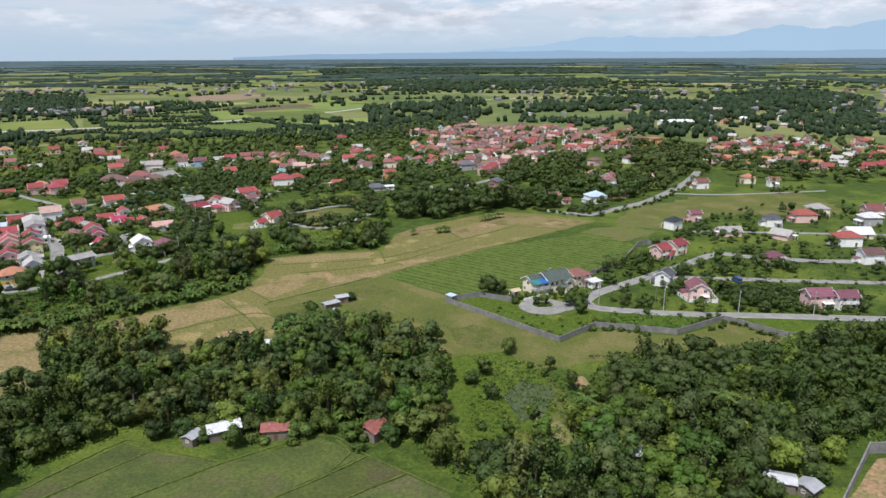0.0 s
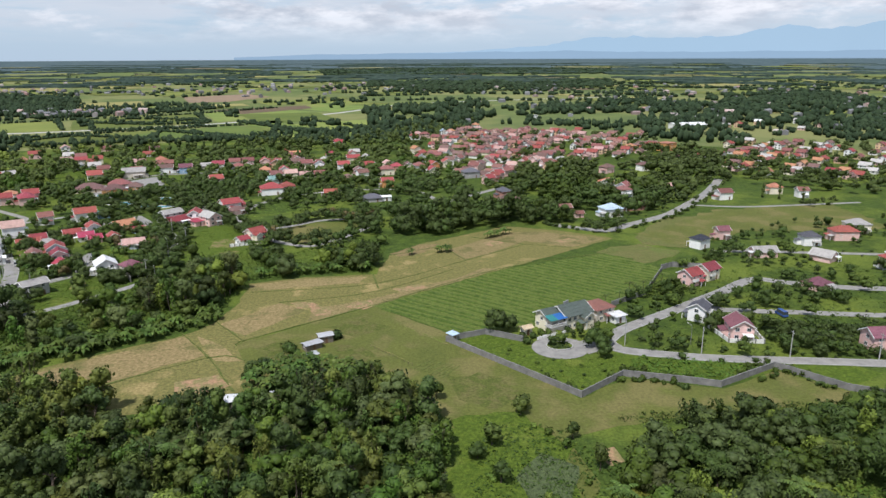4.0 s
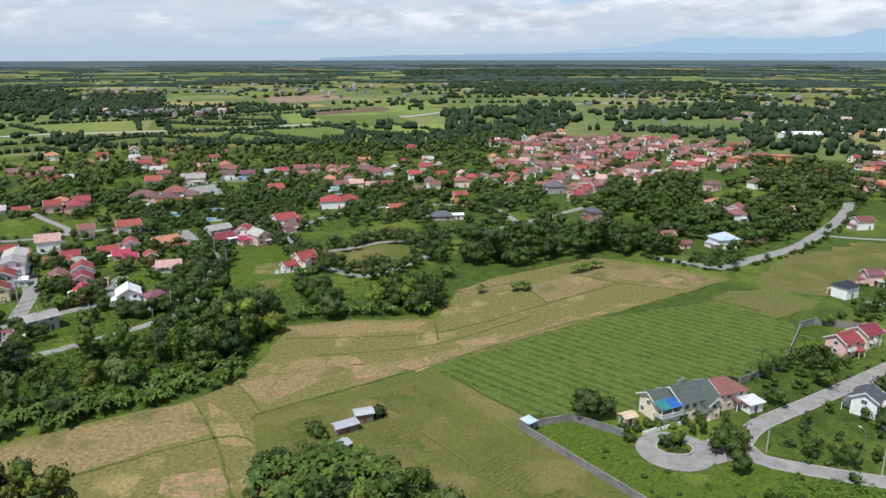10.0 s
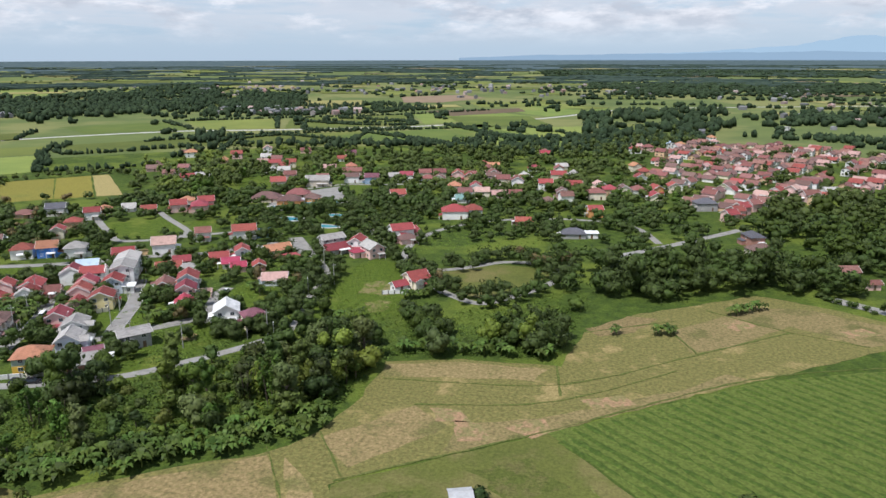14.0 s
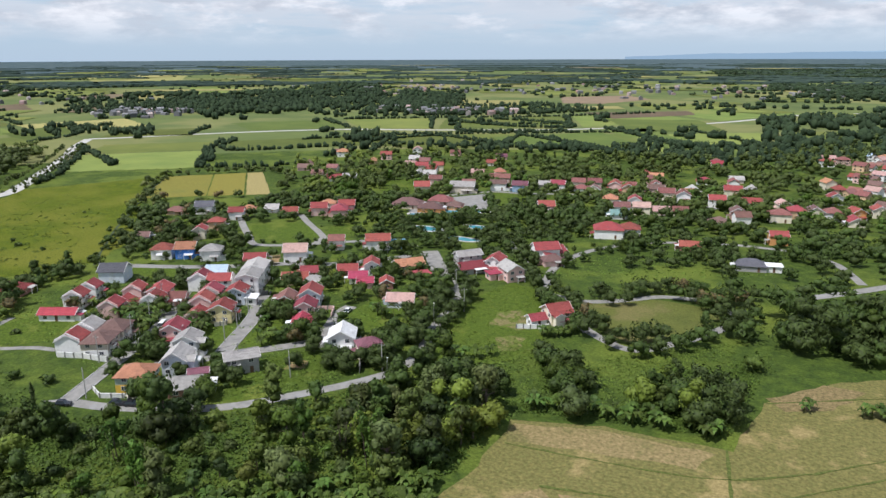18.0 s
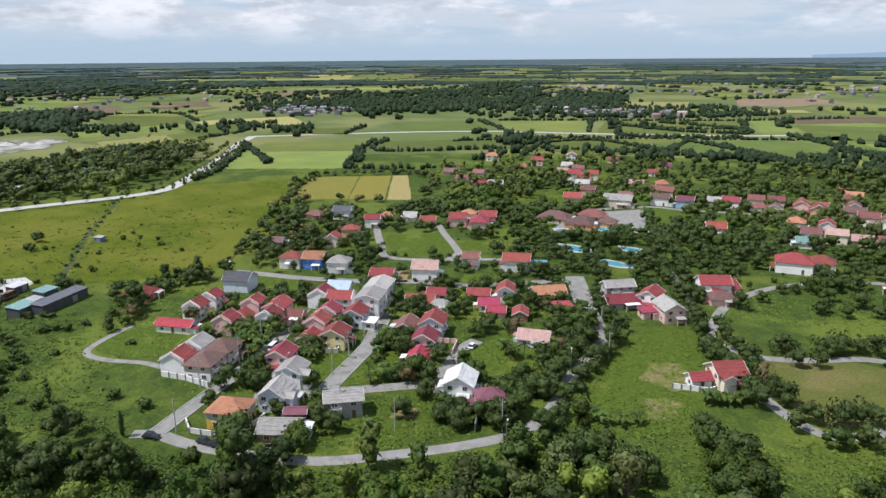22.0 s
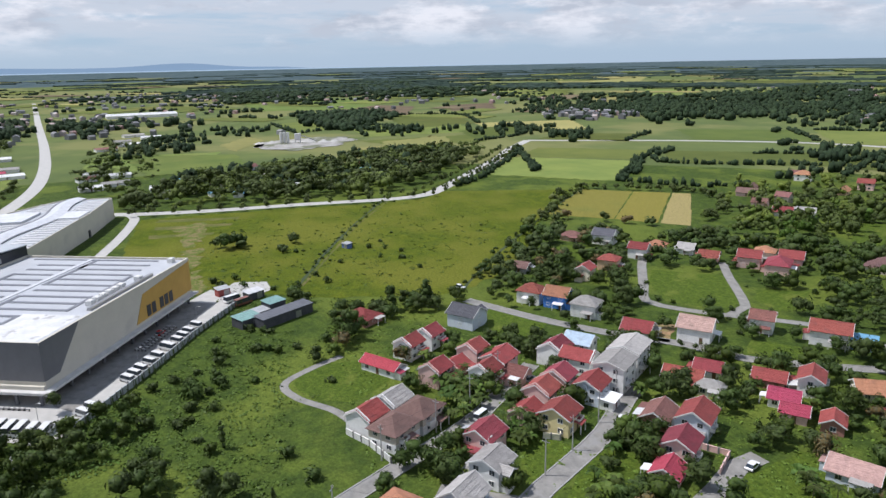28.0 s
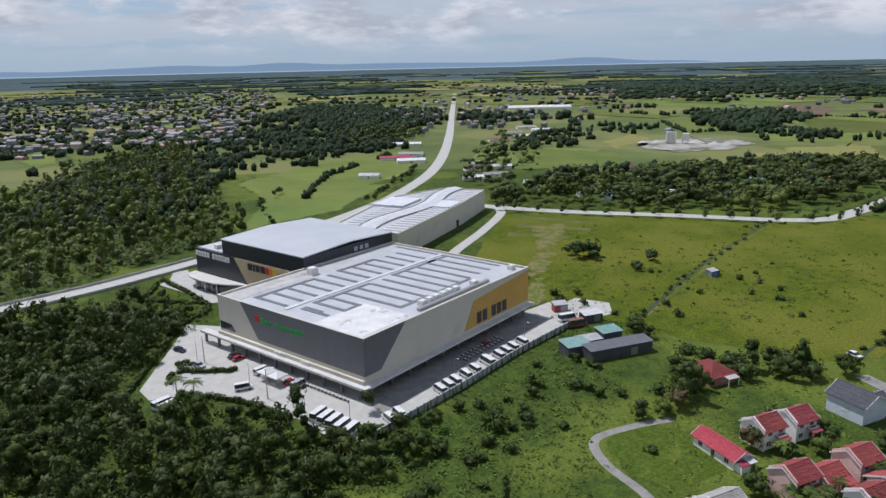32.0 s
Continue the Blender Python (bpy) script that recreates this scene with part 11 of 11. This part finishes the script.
def skyline():
    """Hazy hills, and the strait with the coast beyond it."""
    def ridge(name, a0, a1, r, base, peak, seed, m, label, soft=1.0):
        rng = np.random.default_rng(seed)
        n = 120
        ph = rng.uniform(0, 6.28, 9)
        vs, fs = [], []
        for i in range(n + 1):
            s = i / n
            a = radians(a0 + (a1 - a0) * s)
            h = sum(math.sin(s * (3 + 4.3 * k) * 2.1 + ph[k]) / (k + 1.2) for k in range(9)) * 0.35 + 0.65
            h = base + peak * max(0.05, h) * math.sin(math.pi * s) ** (0.6 * soft)
            x, y = HUB[0] + r * math.cos(a), HUB[1] + r * math.sin(a)
            vs += [(x, y, 40), (x, y, h)]
        fs = [(2 * i, 2 * i + 2, 2 * i + 3, 2 * i + 1) for i in range(n)]
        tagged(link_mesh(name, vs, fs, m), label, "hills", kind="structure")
    # air haze painted on as a flat blue glow; nothing here gives light
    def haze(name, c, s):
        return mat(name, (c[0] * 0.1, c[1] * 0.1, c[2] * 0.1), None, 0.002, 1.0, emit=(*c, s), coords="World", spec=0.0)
    def range_of(name, profile, r, seed, m, label):
        """A mountain range: heights over the eye at given bearings, with smaller spurs between."""
        rng = np.random.default_rng(seed)
        ph = rng.uniform(0, 6.28, 6)
        n = 160
        vs = []
        for i in range(n + 1):
            b = profile[0][0] + (profile[-1][0] - profile[0][0]) * i / n
            h = float(np.interp(b, [q[0] for q in profile], [q[1] for q in profile]))
            h *= 1 + 0.06 * sum(math.sin(b * (0.9 + 1.3 * k) + ph[k]) / (1 + k) for k in range(6))
            x, y = HUB[0] + r * math.cos(radians(b)), HUB[1] + r * math.sin(radians(b))
            vs += [(x, y, 40), (x, y, EYE_H + h - 14)]
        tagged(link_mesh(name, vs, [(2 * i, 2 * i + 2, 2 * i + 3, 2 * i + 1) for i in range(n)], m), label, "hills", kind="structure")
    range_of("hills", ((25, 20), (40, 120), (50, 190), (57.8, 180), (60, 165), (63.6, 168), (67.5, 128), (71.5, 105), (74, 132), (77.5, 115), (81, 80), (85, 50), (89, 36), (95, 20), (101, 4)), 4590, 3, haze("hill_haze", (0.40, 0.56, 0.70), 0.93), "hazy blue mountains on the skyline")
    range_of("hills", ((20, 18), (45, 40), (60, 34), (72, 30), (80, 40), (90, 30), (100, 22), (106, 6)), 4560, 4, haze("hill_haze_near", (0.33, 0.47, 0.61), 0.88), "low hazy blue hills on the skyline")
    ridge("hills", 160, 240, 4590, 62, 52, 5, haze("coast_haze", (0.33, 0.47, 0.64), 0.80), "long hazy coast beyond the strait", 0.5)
    # the strait: a pale strip just under the far coast
    vs, fs = [], []
    for i in range(61):
        a = radians(138 + 100 * i / 60)
        for r, z in ((4540, 55.0), (4545, 70.0)):
            vs.append((HUB[0] + r * math.cos(a), HUB[1] + r * math.sin(a), z - 6 * max(0, (12 - i) / 12)))
    fs = [(2 * i, 2 * i + 2, 2 * i + 3, 2 * i + 1) for i in range(60)]
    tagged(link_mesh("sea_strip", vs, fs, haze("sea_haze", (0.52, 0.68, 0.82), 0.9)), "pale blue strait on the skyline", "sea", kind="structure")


skyline()


# ---------------------------------------------------------------- poles and small things
def utility_pole(x, y, ang, h=9.0):
    ob = empty("utility_pole", x, y, 0, ang, "grey concrete utility pole with a crossarm", "utility pole", "utility poles")
    share("pole", cached("upole", lambda: Geo().tube([(0, 0, -0.2), (0, 0, 4.5), (0, 0, h)], [0.17, 0.14, 0.10], 8).mesh("pole", M_WOODPOLE)), None, ob)
    share("crossarm", cached("uarm", lambda: Geo().box(-0.9, 0.9, -0.05, 0.05, h - 0.9, h - 0.75).mesh("crossarm", M_STEEL)), None, ob)
    im = cached("insul", lambda: Geo().tube([(0, 0, 0), (0, 0, 0.22)], [0.06, 0.04], 6).mesh("insulator", M_TRIM))
    for dx in (-0.8, 0, 0.8):
        share("insulator", im, None, ob, pose(dx, 0, h - 0.75))
    return ob


def wire(p, q, sag=0.8, h=8.4):
    n = 8
    g = Geo()
    pts = [(p[0] + (q[0] - p[0]) * k / n, p[1] + (q[1] - p[1]) * k / n, h - sag * 4 * (k / n) * (1 - k / n)) for k in range(n + 1)]
    g.tube(pts, [0.02] * (n + 1), 4)
    tagged(g.ob("power_line", M_TYRE), "thin dark power line between poles", "power line", "power lines")


POLES = ([(-183, 264), (-160, 297), (-144, 301), (-124, 318), (-127, 373), (-141, 392)], [(-201, 280), (-207, 296), (-215, 309), (-226, 323)], [(-180, 310), (-186, 321), (-194, 334), (-203, 346)], [(58, 247), (80, 240), (106, 237), (132, 235)], [(-300, 346), (-303, 350)])
for line in POLES[:4]:
    for k, p in enumerate(line):
        q = line[min(k + 1, len(line) - 1)]
        utility_pole(p[0], p[1], math.degrees(math.atan2(q[1] - p[1], q[0] - p[0])) + 90)
        if k + 1 < len(line):
            wire(p, q)
for p in ((-222, 206), mxy(-16, 22), mxy(-12, 58)):
    utility_pole(*p, 30)


def street_lamp(x, y, ang):
    ob = empty("street_lamp", x, y, 0, ang, "slim grey street lamp with one arm", "street lamp", "street lamps")
    share("pole", cached("slpole", lambda: Geo().tube([(0, 0, 0), (0, 0, 6.5)], [0.1, 0.06], 7).mesh("pole", M_STEEL)), None, ob)
    share("arm", cached("slarm", lambda: Geo().tube([(0, 0, 6.4), (0.8, 0, 6.9), (1.6, 0, 7.0)], [0.05, 0.045, 0.04], 6).mesh("arm", M_STEEL)), None, ob)
    share("lamp_head", cached("slhead", lambda: Geo().box(1.4, 2.1, -0.12, 0.12, 6.93, 7.08).mesh("lamp_head", M_TRIM)), None, ob)


for a, b in ((-12, -6), (-14, 14), (-13, 34), (-12, 62), (24, -12), (60, -13)):
    street_lamp(*mxy(a, b), 40)
for x, y in ((-130, 357), (-118, 312), (79, 247), (-188, 300)):
    street_lamp(x, y, 120)

# bamboo fence posts on the pasture
fence = empty("field_fence", -23, 246, 0, 0, "low crooked bamboo fence on the pasture", "fence")
_pm = Geo().tube([(0, 0, -0.2), (0.03, 0, 1.1)], [0.05, 0.04], 6).mesh("post", M_BARK)
for k in range(12):
    share("post", _pm, None, fence, pose(k * 1.25, -k * 1.3, 0))
Geo().tube([(0, 0, 0.9), (13.75, -14.3, 0.9)], [0.035, 0.035], 5).ob("rail", M_RICE_CUT, fence)
# pool of the clubhouse
for cx, cy, rx, ry in ((-225, 499, 7, 3.4), (-211, 516, 9, 3.6), (-201, 525, 6, 3), (-204, 473, 8, 4), (-182, 489, 7, 3), (-178, 463, 9, 3)):
    ring = [(cx + rx * math.cos(k * 0.2618) * (1 + 0.15 * math.sin(3 * k * 0.2618)), cy + ry * math.sin(k * 0.2618)) for k in range(24)]
    patch("pool_deck", [(cx + (x - cx) * 1.35, cy + (y - cy) * 1.5) for x, y in ring], M_CONC_NEW, 0.10, "pale paved pool surround", "paving")
    patch("pool", ring, M_POOL, 0.14, "turquoise swimming pool", "pool")
